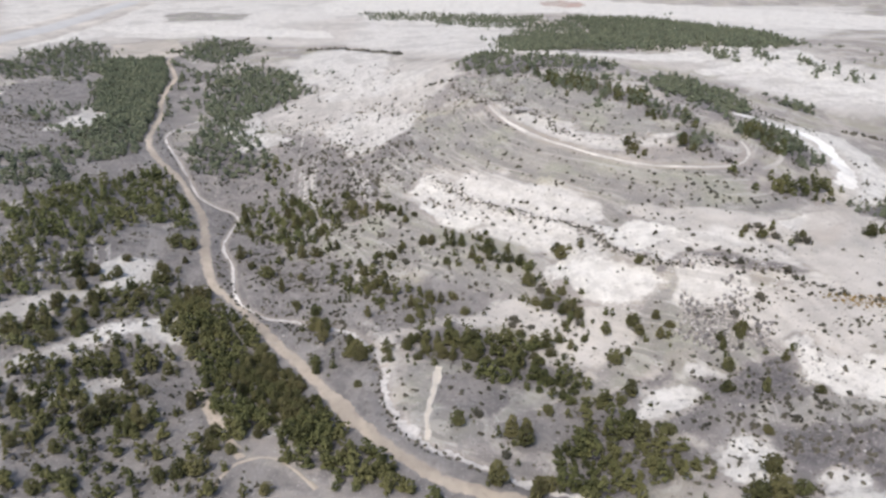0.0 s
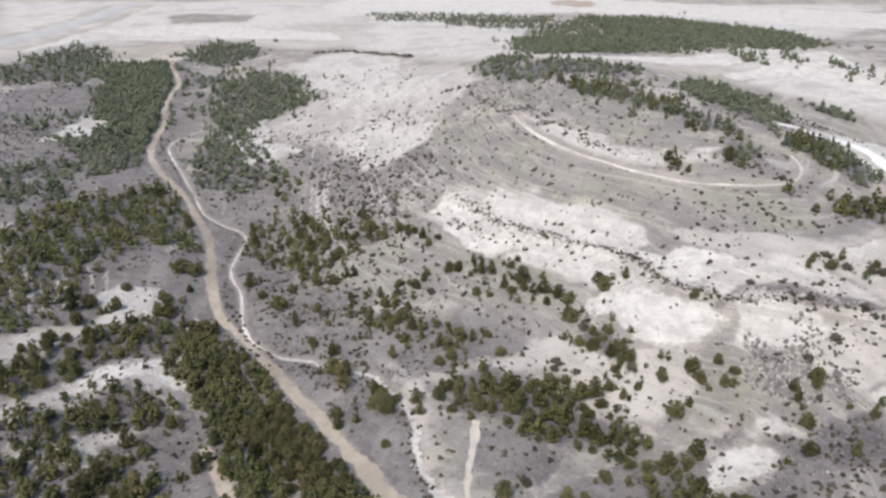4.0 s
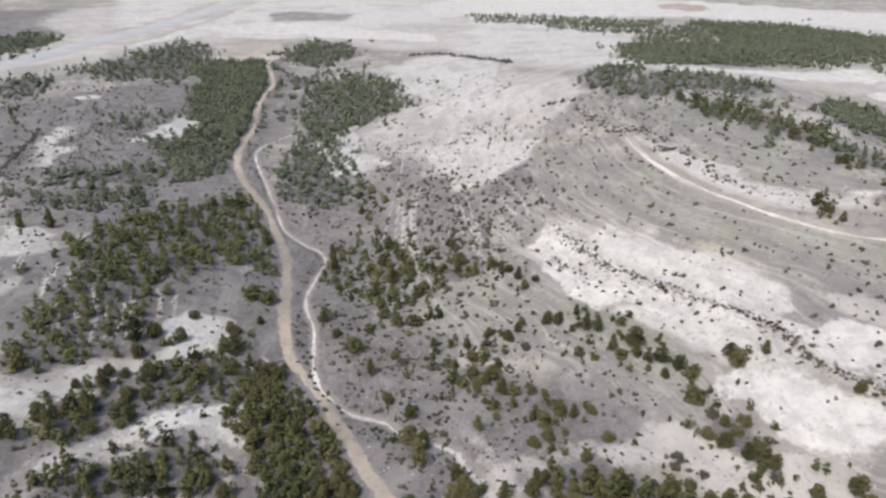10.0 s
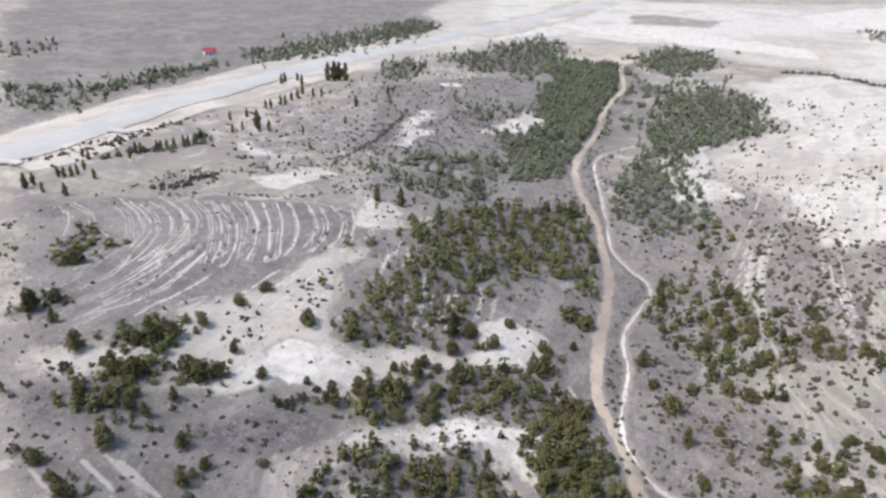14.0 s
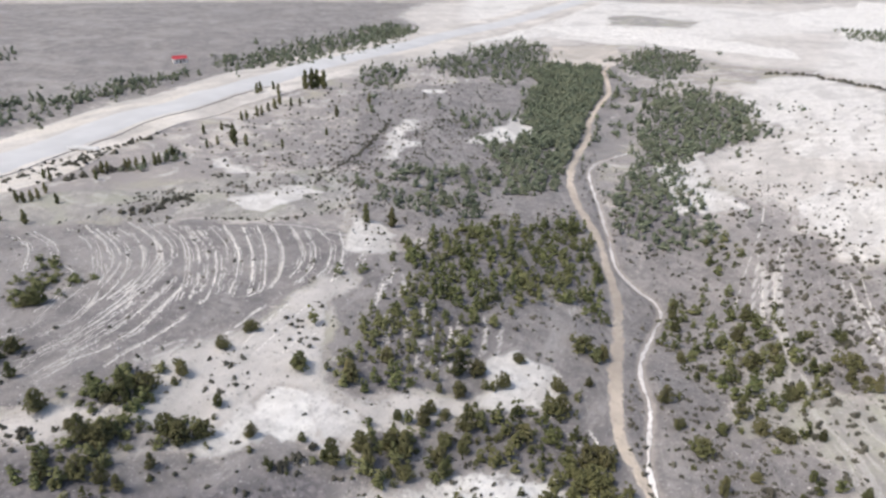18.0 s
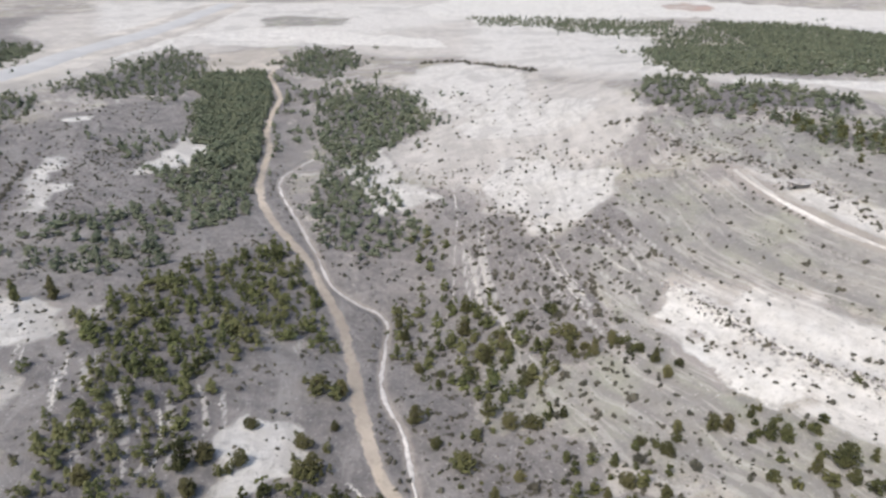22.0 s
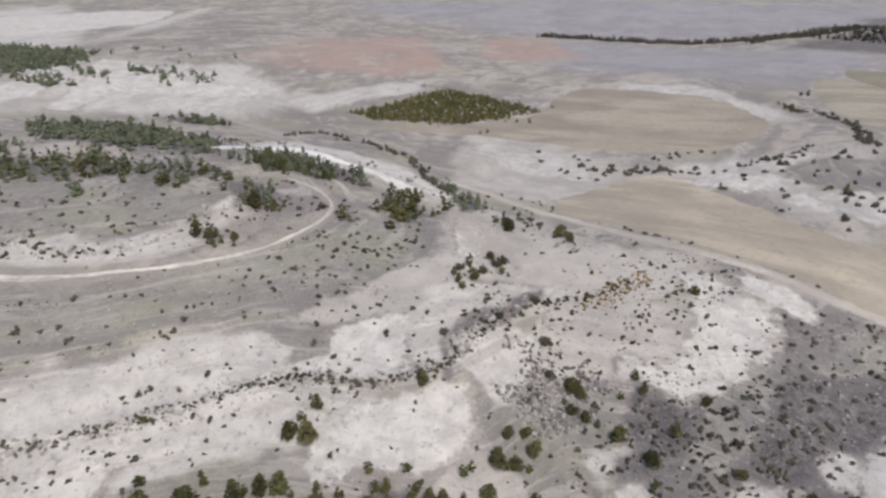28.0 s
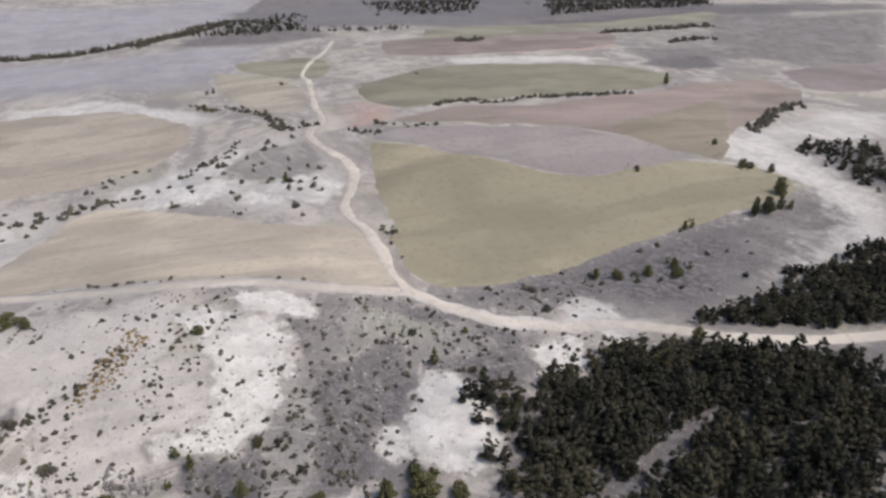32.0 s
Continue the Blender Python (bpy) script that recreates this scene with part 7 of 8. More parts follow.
def lines(x, y, many, reach=3.0):
    """1 on any of the lines, falling to 0 at some metres from them."""
    out = np.zeros(x.shape)
    for line in many:
        pts = smooth_line(line, 4.0)
        xs, ys = [p[0] for p in pts], [p[1] for p in pts]
        near = (x > min(xs) - reach) & (x < max(xs) + reach) & (y > min(ys) - reach) & (y < max(ys) + reach)
        if near.any():
            out[near] = np.maximum(out[near], 1 - np.minimum(line_distance(x[near], y[near], pts) / reach, 1))
    return out


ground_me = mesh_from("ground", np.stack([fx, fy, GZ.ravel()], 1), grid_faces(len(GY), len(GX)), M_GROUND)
worn = np.zeros(fx.shape)
for track, half in ((DIRT_ROAD, 1.6), (FARM_ROAD, 2.4), (VALLEY_ROAD, 3.0), (WASH_LINE, 1.3), (HILL_TRACK, 2.5), (RIDGE_ROAD, 5)):
    worn = np.maximum(worn, np.clip(1.15 - line_distance(fx, fy, track) / (1.5 * half), 0, 1))
# darker wash soil along the valley
floor = np.maximum(cover(fx, fy, {k: v for k, v in GREY.items() if k not in ('rocks', 'flats')}, 8.0), np.clip(1.25 - line_distance(fx, fy, DIRT_ROAD) / 15.0, 0, 0.85))
floor = np.maximum(floor, 0.54 * cover(fx, fy, {'flats': GREY['flats']}, 12.0))
soil = {"chalk": cover(fx, fy, CHALK, 8.0), "grey": floor, "rust": cover(fx, fy, RUST), "pale": cover(fx, fy, PALE, 8.0), "ash": cover(fx, fy, DARK_AND_SHADE), "white": cover(fx, fy, BARE, 5.0), "dim": np.zeros(fx.shape)}
bent_x = 3.2 * value_noise(fx, fy, 13.0, 61) + 1.5 * value_noise(fx, fy, 5.2, 62) + 0.7 * value_noise(fx, fy, 2.3, 63)
bent_y = 3.2 * value_noise(fx, fy, 13.0, 64) + 1.5 * value_noise(fx, fy, 5.2, 65) + 0.7 * value_noise(fx, fy, 2.3, 66)
for kind, poly in PAINT:
    size = math.sqrt((max(p[0] for p in poly) - min(p[0] for p in poly)) * (max(p[1] for p in poly) - min(p[1] for p in poly)))
    bend = 0.45 if kind == 'white' else 1.0
    over = patch(fx + bend * bent_x, fy + bend * bent_y, poly, min(max(1.8, size * 0.10), 6.0 if kind in ('dim', 'pale') else 3.5))
    # grey darkened further: painted gully and embankment shade, dark rock, far hills
    if kind == 'grey_and_shade':
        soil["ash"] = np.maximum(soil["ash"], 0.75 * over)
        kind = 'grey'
    for key in soil:
        if key == kind:
            soil[key] = np.maximum(soil[key], over)
        elif key != "ash" or kind != "grey":
            soil[key] = soil[key] * (1 - over)
# greyer, darker ground under the woods
wood_floor = cover(fx, fy, {k: v[0] for k, v in WOODS.items() if v[1] > 0.55 and k not in ("far", "farlow", "copse")}, 4.0)
soil["grey"] = np.maximum(soil["grey"], 0.8 * wood_floor)
soil["ash"] = np.maximum(soil["ash"], 0.72 * wood_floor)
soil.update(slate=cover(fx, fy, HAZE_BLUE, 70.0), worn=worn, streak=np.maximum(lines(fx, fy, BANKS, 1.7), 0.73 * lines(fx, fy, BENCHES, 2.4)))
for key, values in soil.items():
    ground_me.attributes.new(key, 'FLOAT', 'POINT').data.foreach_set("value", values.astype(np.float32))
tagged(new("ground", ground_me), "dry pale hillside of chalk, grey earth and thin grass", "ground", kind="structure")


def ribbon(name, line, width, mat, label, category, lift=0.06, step=1.6, across=5, wobble=0.25, crown=0.0, gaps=0.0):
    """A track laid on the ground along a line; width may be a number or a pair (start, end)."""
    pts = np.array(smooth_line(line, step))
    tan = np.gradient(pts, axis=0)
    tan /= np.linalg.norm(tan, axis=1)[:, None] + 1e-9
    nor = np.stack([-tan[:, 1], tan[:, 0]], 1)
    n = len(pts)
    w0, w1 = width if isinstance(width, tuple) else (width, width)
    half = np.linspace(w0, w1, n) / 2
    rng = np.random.RandomState(len(name) + n)
    ragged = lambda: np.convolve(rng.uniform(-1, 1, n + 4), np.ones(5) / 5, 'valid') * wobble * 2 + rng.uniform(-0.5, 0.5, n) * min(wobble, 0.8)
    left, right = half + ragged(), half + ragged()
    sink = np.where(np.convolve(rng.uniform(-1, 1, n + 4), np.ones(5) / 5, 'valid') < gaps - 0.5, 0.6 if gaps > 0 else 0.0, 0.0)
    verts = []
    for k in range(across):
        s = 2 * k / (across - 1) - 1
        off = np.where(s < 0, s * left, s * right)
        q = pts + nor * off[:, None]
        z = ground_z(q[:, 0], q[:, 1]) + lift * (1 if abs(s) < 0.99 else 0.2) + crown * (1 - s * s) - sink
        verts.append(np.stack([q[:, 0], q[:, 1], z], 1))
    verts = np.stack(verts, 1).reshape(-1, 3)
    return tagged(new(name, mesh_from(name, verts, grid_faces(n, across)[:, ::-1], mat)), label, category, kind="structure")


ribbon("dirt_road", [(46, 66), (31, 76)] + DIRT_ROAD, 2.7, M_ROAD, "winding tan dirt road of packed earth through the valley", "road", across=7, wobble=0.55, step=0.8)
ribbon("dry_wash", WASH[8:], 0.8, M_WASH, "narrow pale eroded dry wash beside the dirt road", "wash", lift=0.12, wobble=0.32, step=0.9)
ribbon("dry_wash", [(33, 83)] + WASH[:9], (1.9, 1.2), M_WASH, "stony pale dry wash winding through scrub", "wash", lift=0.08, wobble=0.8, step=0.6, gaps=0.1)
ribbon("hill_track", HILL_TRACK, 1.0, M_BANK, "pale earth track curving round the hilltop", "track")
ribbon("farm_road", FARM_ROAD, 3.5, M_PALE_ROAD, "pale unpaved farm road along the field edge", "road", across=7)
ribbon("valley_road", VALLEY_ROAD, (3.2, 3.0), M_PALE_ROAD, "pale winding unpaved road between the fields", "road", across=7, lift=0.3, wobble=0.5)
ribbon("ridge_road", RIDGE_ROAD[:-3], (8.5, 5.0), M_CHALK_ROAD, "broad bare chalky strip along the ridge", "track", across=9, wobble=1.5, lift=0.1)
ribbon("track_verge", [(p[0], p[1]) for p in FARM_ROAD[:14]], 5.0, M_TERRACE, "bare graded verge of the farm road", "verge", lift=0.03, across=5, wobble=0.9)
ribbon("outer_track", OUTER_TRACK, 1.4, M_TERRACE, "faint pale earth track round the shoulder of the hill", "track", wobble=0.5)
ribbon("footpath", FOOTPATH, 0.65, M_ROAD, "narrow reddish footpath looping through the scrub", "path", wobble=0.3)
ribbon("footpath", FOOTPATH_UPPER, 1.8, M_ROAD, "narrow reddish footpath between pines", "path", wobble=0.4)
ribbon("footpath", SLOPE_PATH, 1.3, M_PALE_ROAD, "short pale footpath up the slope", "path", wobble=0.4)
ribbon("footpath", CAVE_PATH, 1.0, M_TERRACE, "pale path below the cap rock", "path", wobble=0.4)
ribbon("highway_verge", HIGHWAY, (52, 60), M_VERGE, "wide dusty graded verge of the highway", "verge", lift=0.6, step=8, across=9, wobble=2)
ribbon("highway", HIGHWAY, (22, 24), M_ASPHALT, "straight pale grey asphalt highway across the plain", "road", lift=1.2, step=8, across=7, wobble=0.1)

FIELD_LOOK = {
    'beige': ((0.475, 0.418, 0.337), (0.435, 0.384, 0.31), "bare beige ploughed field beside the farm road"),
    'green': ((0.322, 0.29, 0.203), (0.292, 0.264, 0.188), "yellow-green young crop field between the tracks"),
    'mauve': ((0.305, 0.271, 0.256), (0.277, 0.246, 0.233), "mauve-grey fallow field"),
    'brown': ((0.290, 0.241, 0.207), (0.262, 0.223, 0.190), "reddish brown tilled field"),
    'olive': ((0.236, 0.22, 0.163), (0.25, 0.234, 0.175), "dull olive green crop field in the distance"),
    'tan': ((0.375, 0.33, 0.272), (0.35, 0.308, 0.253), "smooth tan harvested field"),
    'far_pink': ((0.260, 0.218, 0.196), (0.241, 0.202, 0.182), "pinkish fallow field far off"),
    'far_olive': ((0.267, 0.248, 0.191), (0.245, 0.23, 0.172), "small olive field far off"),
    'far_tan': ((0.37, 0.335, 0.272), (0.34, 0.312, 0.25), "yellowish tan field beside the road"),
    'far_mauve': ((0.273, 0.234, 0.221), (0.241, 0.208, 0.196), "pale mauve field far off"),
    'fallow': ((0.262, 0.229, 0.176), (0.240, 0.206, 0.160), "dull olive brown fallow field"),
    'rosy': ((0.300, 0.240, 0.212), (0.322, 0.268, 0.235), "rosy brown tilled strip field"),
    'far_green': ((0.275, 0.262, 0.200), (0.250, 0.238, 0.185), "grey-green pasture at the foot of the hills"),
    'north': ((0.45, 0.405, 0.355), (0.42, 0.38, 0.33), "pale tan level field in the plain"),
}


def field_sheet(name, poly, mat, label, lift=0.16):
    """A field: rings from its rim to its middle, laid on the ground."""
    rim = np.array(smooth_line(poly + poly[:1], 2.0)[:-1])
    rim = rim + np.stack([value_noise(rim[:, 0], rim[:, 1], 9.0, 71) + 0.7 * value_noise(rim[:, 0], rim[:, 1], 3.1, 72), value_noise(rim[:, 0], rim[:, 1], 9.0, 73) + 0.7 * value_noise(rim[:, 0], rim[:, 1], 3.1, 74)], 1) * 1.1
    mid = rim.mean(0)
    n, rings = len(rim), 14
    verts = np.concatenate([mid + (rim - mid) * (1 - k / rings) for k in range(rings)] + [mid[None]])
    z = ground_z(verts[:, 0], verts[:, 1]) + lift
    z[:n] -= 0.14
    a = np.arange(n)
    b = (a + 1) % n
    faces = [np.stack([k * n + a, k * n + b, (k + 1) * n + b, (k + 1) * n + a], 1) for k in range(rings - 1)]
    last = (rings - 1) * n
    faces.append(np.stack([last + a, last + b, np.full(n, rings * n), np.full(n, rings * n)], 1))
    me = bpy.data.meshes.new(name)
    quads = np.concatenate(faces[:-1]).tolist() + [f[:3] for f in faces[-1].tolist()]
    me.from_pydata(np.column_stack([verts, z]).tolist(), [], quads)
    me.polygons.foreach_set("use_smooth", np.full(len(quads), True))
    me.materials.append(mat)
    return tagged(new(name, me), label, "field", kind="structure")


for key, (a, b, label) in FIELD_LOOK.items():
    field_sheet("field_" + key, FIELDS[key], soil_material("soil_" + key, a, b, 0.10, (1, 0.35, 1), 0.1), label, 0.24 if key in ('fallow', 'rosy') else 0.16)


# ---- plants ----
ICO_V, ICO_F = None, None


def ico():
    bm = bmesh.new()
    bmesh.ops.create_icosphere(bm, subdivisions=1, radius=1.0)
    v = np.array([p.co[:] for p in bm.verts])
    f = np.array([[q.index for q in t.verts] for t in bm.faces])
    bm.free()
    return v, f


ICO_V, ICO_F = ico()
OCT_V = np.array([(1, 0, 0), (-1, 0, 0), (0, 1, 0), (0, -1, 0), (0, 0, 1), (0, 0, -1)], float)
OCT_F = np.array([(0, 2, 4), (2, 1, 4), (1, 3, 4), (3, 0, 4), (2, 0, 5), (1, 2, 5), (3, 1, 5), (0, 3, 5)])


def clumps(rng, centres, sizes, squash=0.8, rough=0.35):
    """Ragged leaf clumps round the centres."""
    vs, fs = [], []
    for k, (c, s) in enumerate(zip(centres, sizes)):
        a = rng.uniform(0, 1.57)
        turn = np.array([(math.cos(a), math.sin(a), 0), (-math.sin(a), math.cos(a), 0), (0, 0, 1)])
        v = OCT_V @ turn * (1 + rng.uniform(-rough, rough, (6, 1))) * s * 1.2
        vs.append(v * (1, 1, squash) + c)
        fs.append(OCT_F + 6 * k)
    return np.concatenate(vs), np.concatenate(fs)


def sprays(rng, centres, sizes, count):
    """Loose twig tips: single small triangles that break the outline."""
    k = rng.randint(0, len(centres), count)
    d = rng.normal(size=(count, 3))
    d /= np.linalg.norm(d, axis=1)[:, None]
    p = centres[k] + d * sizes[k][:, None] * rng.uniform(0.9, 1.35, (count, 1))
    tri = p[:, None, :] + rng.normal(size=(count, 3, 3)) * 0.13
    return tri.reshape(-1, 3), np.arange(count * 3).reshape(-1, 3)


def crown_arrays(seed, height, radius, count, spray=0, cone=0.45):
    """The crown of a young pine: clumps on branch tiers, wide below, narrow above."""
    rng = np.random.RandomState(seed)
    t = rng.uniform(0, 1, count) ** 1.25
    reach = radius * np.clip((t + 0.12) / 0.26, 0, 1) * (1 - t) ** cone
    ang = rng.uniform(0, 2 * np.pi, count)
    rad = reach * rng.uniform(0.1, 1, count) ** 0.5 * (1 + 0.28 * np.sin(ang * 2 + seed) + 0.15 * np.sin(ang * 3 + 2 * seed))
    c = np.stack([rad * np.cos(ang), rad * np.sin(ang), height * (0.10 + 0.88 * t)], 1)
    s = radius * rng.uniform(0.15, 0.30, count) * (70.0 / max(count, 12)) ** 0.42 * (1 - 0.35 * t)
    v, f = clumps(rng, c, s)
    if spray:
        v2, f2 = sprays(rng, c, s, spray)
        f = np.concatenate([f, f2 + len(v)])
        v = np.concatenate([v, v2])
    return v, f


def trunk_arrays(height, r0, r1, sides=6):
    a = np.linspace(0, 2 * np.pi, sides, endpoint=False)
    levels = [(-0.3, r0 * 1.25), (0.15, r0), (height * 0.5, (r0 + r1) / 2), (height, r1)]
    v = np.concatenate([np.stack([np.cos(a) * r, np.sin(a) * r, np.full(sides, z)], 1) for z, r in levels])
    i = np.arange(sides)
    f = np.concatenate([np.stack([k * sides + i, k * sides + (i + 1) % sides, (k + 1) * sides + (i + 1) % sides, (k + 1) * sides + i], 1) for k in range(3)])
    return v, f


def limb_arrays(seed, k, height, radius):
    """One bare branch that rises from the trunk into the crown."""
    r2 = np.random.RandomState(300 + 10 * seed + k)
    z, a = height * (0.16 + 0.15 * k), k * 2.4 + r2.uniform(0, 0.8)
    out = radius * 0.85 * (1 - 0.7 * z / height)
    side, up = np.array((-math.sin(a), math.cos(a), 0)), np.array((0, 0, 1.0))
    stops = [(0.0, 0.0, 0.05), (0.5, 0.14, 0.035), (1.0, 0.45, 0.015)]
    v = np.array([(math.cos(a) * out * f, math.sin(a) * out * f, z + out * rise) + (side * math.cos(w) + up * math.sin(w)) * r for f, rise, r in stops for w in (0, 2.09, 4.19)])
    f = np.array([(3 * n + i, 3 * n + (i + 1) % 3, 3 * n + 3 + (i + 1) % 3, 3 * n + 3 + i) for n in range(2) for i in range(3)])
    return v, f


PINE_H = 4.4
PINES = []
for seed, (hgt, rad, cone) in enumerate(((3.6, 1.75, 0.34), (4.3, 1.6, 0.48), (3.2, 1.85, 0.27), (3.8, 1.65, 0.40), (2.9, 1.9, 0.22), (4.7, 1.5, 0.56), (3.3, 1.75, 0.30), (2.7, 1.8, 0.20))):
    pine = new("pine_tree")
    for part_name, arrays, mat in (("trunk", trunk_arrays(hgt * 0.8, 0.16, 0.05), M_BARK), *[("limb", limb_arrays(seed, k, hgt, rad), M_BARK) for k in range(4)], ("crown", crown_arrays(seed, hgt, rad, 180, 440, cone), M_PINE)):
        ob = new(part_name, mesh_from(part_name, *arrays, mat, False))
        ob.parent = pine
    tagged(pine, "young olive-green pine tree with an uneven pointed crown" if hgt > 3.7 else "low spreading dark olive pine tree", "tree", "pines on the slopes")
    PINES.append(pine)
LOW_PINES = [crown_arrays(20 + k, PINE_H * (0.8 + 0.08 * k), 1.7 - 0.05 * k, 21, 36, 0.22 + 0.05 * k) for k in range(6)]
FAR_PINES = [crown_arrays(40 + k, PINE_H, 1.9, 6, 0, 0.45) for k in range(5)]
MID_PINES = [crown_arrays(60 + k, PINE_H, 1.8, 11, 10, 0.45) for k in range(5)]


def fill(poly, spacing, rng, feather=0.5):
    """Uneven planting inside a patch, thinning out over its edge."""
    xs, ys = [p[0] for p in poly], [p[1] for p in poly]
    a, b = np.meshgrid(np.arange(min(xs) - feather, max(xs) + feather, spacing), np.arange(min(ys) - feather, max(ys) + feather, spacing))
    x = (a + rng.uniform(-0.75, 0.75, a.shape) * spacing).ravel()
    y = (b + rng.uniform(-0.75, 0.75, b.shape) * spacing).ravel()
    chance = patch(x, y, poly, feather) * 1.6 - 0.25
    if feather > 1:
        chance = chance + 0.45 * value_noise(x, y, 9.0, 31) + 0.25 * value_noise(x, y, 3.5, 32)
    if feather > 8:
        chance = chance - 0.7 * np.clip(value_noise(x, y, 15.0, 33) + value_noise(x, y, 6.0, 34) - 0.15, 0, 1)
    keep = (rng.uniform(0, 1, x.shape) < chance) & (line_distance(x, y, DIRT_ROAD) > 3.0) & (line_distance(x, y, FARM_ROAD) > 4.2) & (line_distance(x, y, WASH_LINE) > 1.6)
    keep &= ~inside(x, y, PALE['clearing'])
    return x[keep], y[keep]


def joined(name, arrays, spots, mat, label, category, rng, flat=(0.85, 1.2)):
    """Many plants in one mesh."""
    vs, fs, base = [], [], 0
    for x, y, z, s in spots:
        v, f = arrays[rng.randint(len(arrays))]
        a = rng.uniform(0, 6.283)
        c, d = math.cos(a) * s, math.sin(a) * s
        up = s * rng.uniform(*flat)
        vs.append(np.stack([v[:, 0] * c - v[:, 1] * d + x, v[:, 0] * d + v[:, 1] * c + y, v[:, 2] * up + z], 1))
        fs.append(f + base)
        base += len(v)
    return tagged(new(name, mesh_from(name, np.concatenate(vs), np.concatenate(fs), mat, False)), label, category, kind="stuff")


rng = np.random.RandomState(7)
NEAR = (-25.0, 130.0)
taken = np.array([(t[0], t[1]) for t in SINGLE_TREES])


def reach_of(x, y):
    return math.hypot(x - NEAR[0], y - NEAR[1])


near_trees = []
for key, (poly, density) in WOODS.items():
    far = reach_of(sum(p[0] for p in poly) / len(poly), sum(p[1] for p in poly) / len(poly))
    spacing = (1.7 if key in ('southeast', 'southbank') else 1.8 if key == 'copse' else 2.2 if density > 1 else 2.6 if far < 190 else 3.2 if far < 300 else 4.0) / math.sqrt(density)
    if key in ('rim', 'back', 'terrace', 'rimend', 'crest') or key.startswith('hillback'):
        spacing *= 1.35
    x, y = fill(poly, spacing * 0.88, rng, 9.0 if key == 'southeast' else 4.0 if key == 'copse' else 4.0 if far < 300 else 9.0)
    keep = np.hypot(x[:, None] - taken[:, 0], y[:, None] - taken[:, 1]).min(1) > 1.9
    x, y = x[keep], y[keep]
    size = 0.36 + 0.60 * rng.uniform(0, 1, len(x)) ** (1.3 if density < 1 else 0.7)
    spots = list(zip(x, y, ground_z(x, y) - 0.1, size * (1.25 if key == 'southeast' else 0.62 if key == 'copse' else 1.0 if far < 300 else 1.2)))
    near_trees += [s for s in spots if reach_of(s[0], s[1]) < 52]
    rest = [s for s in spots if reach_of(s[0], s[1]) >= 52]
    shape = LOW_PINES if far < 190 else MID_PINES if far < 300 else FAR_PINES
    # far woods get the haze-paled leaves, the southeast ones the cloud-shade dark
    look_of = M_COPSE if key == 'copse' else M_DARK_PINE if key in ('southeast', 'southbank', 'southcliff') or key.startswith('ridge') else M_HAZED if far >= 190 or key.startswith('valleywood') or key in ('rim', 'rimend', 'back', 'terrace', 'crest') else M_MID if far > 75 and poly[0][0] < -75 else M_WOOD
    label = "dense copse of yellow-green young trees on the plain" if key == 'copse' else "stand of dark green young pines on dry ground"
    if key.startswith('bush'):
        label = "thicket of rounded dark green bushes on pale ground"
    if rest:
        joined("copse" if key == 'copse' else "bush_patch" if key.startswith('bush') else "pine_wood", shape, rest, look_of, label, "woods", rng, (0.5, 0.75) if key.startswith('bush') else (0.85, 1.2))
print("near trees", len(near_trees))


def plant(x, y, s, tall=1.0):
    ob = copy_thing(PINES[rng.randint(len(PINES))], pose(x, y, float(ground_z(x, y)) - 0.05, 0, 0, rng.uniform(0, 360)))
    ob.scale = (s, s, s * tall * rng.uniform(0.85, 1.1))
    return ob


near_trees.sort(key=lambda s: reach_of(s[0], s[1]))
for x, y, z, s in near_trees[:120]:
    plant(x, y, s)
if near_trees[120:]:
    joined("pine_wood", LOW_PINES, near_trees[120:], M_WOOD, "stand of dark green young pines beside the road", "woods", rng)

# bushes and single pines, one by one
BUSHES = []
for seed in range(5):
    r2 = np.random.RandomState(70 + seed)
    c = r2.normal(size=(38, 3)) * (0.30, 0.30, 0.16) + (0, 0, 0.36)
    sz = r2.uniform(0.14, 0.26, 38)
    v, f = clumps(r2, c, sz, 0.85)
    v2, f2 = sprays(r2, c, sz, 90)
    bush = tagged(new("bush"), "rounded dark green bush on bare pale ground", "bush", "bushes on the slopes")
    for part_name, arrays, mat in (("stem", trunk_arrays(0.4, 0.06, 0.03), M_BARK), ("foliage", (np.concatenate([v, v2 * (1, 1, 1)]), np.concatenate([f, f2 + len(v)])), M_SHRUB)):
        ob = new(part_name, mesh_from(part_name, *arrays, mat, False))
        ob.parent = bush
    BUSHES.append(bush)
used_pines, used_bushes = 0, 0
for x, y, w in SINGLE_TREES:
    if w < 2.3:
        ob, used_bushes = BUSHES[used_bushes % 5], used_bushes + 1
        here = pose(x, y, float(ground_z(x, y)) - 0.05, 0, 0, rng.uniform(0, 360))
        if used_bushes <= 5:
            ob.matrix_basis = here
        else:
            ob = copy_thing(ob, here)
        s = w / 1.35
        ob.scale = (s, s, s * rng.uniform(0.9, 1.3))
    else:
        used_pines += 1
        s = min(w, 5.2) / 4.0
        if used_pines <= len(PINES):
            ob = PINES[used_pines - 1]
            ob.matrix_basis = pose(x, y, float(ground_z(x, y)) - 0.05, 0, 0, rng.uniform(0, 360))
            ob.scale = (s, s, s)
        else:
            plant(x, y, s, 1.1)

# young growth round the single trees
young = []
for x, y, w in SINGLE_TREES:
    for k in range(rng.randint(0, 4)):
        a, d = rng.uniform(0, 6.283), w * 0.5 + rng.uniform(0.6, 3.5)
        young.append((x + math.cos(a) * d, y + math.sin(a) * d, 0.16 + 0.45 * rng.uniform() ** 1.6))
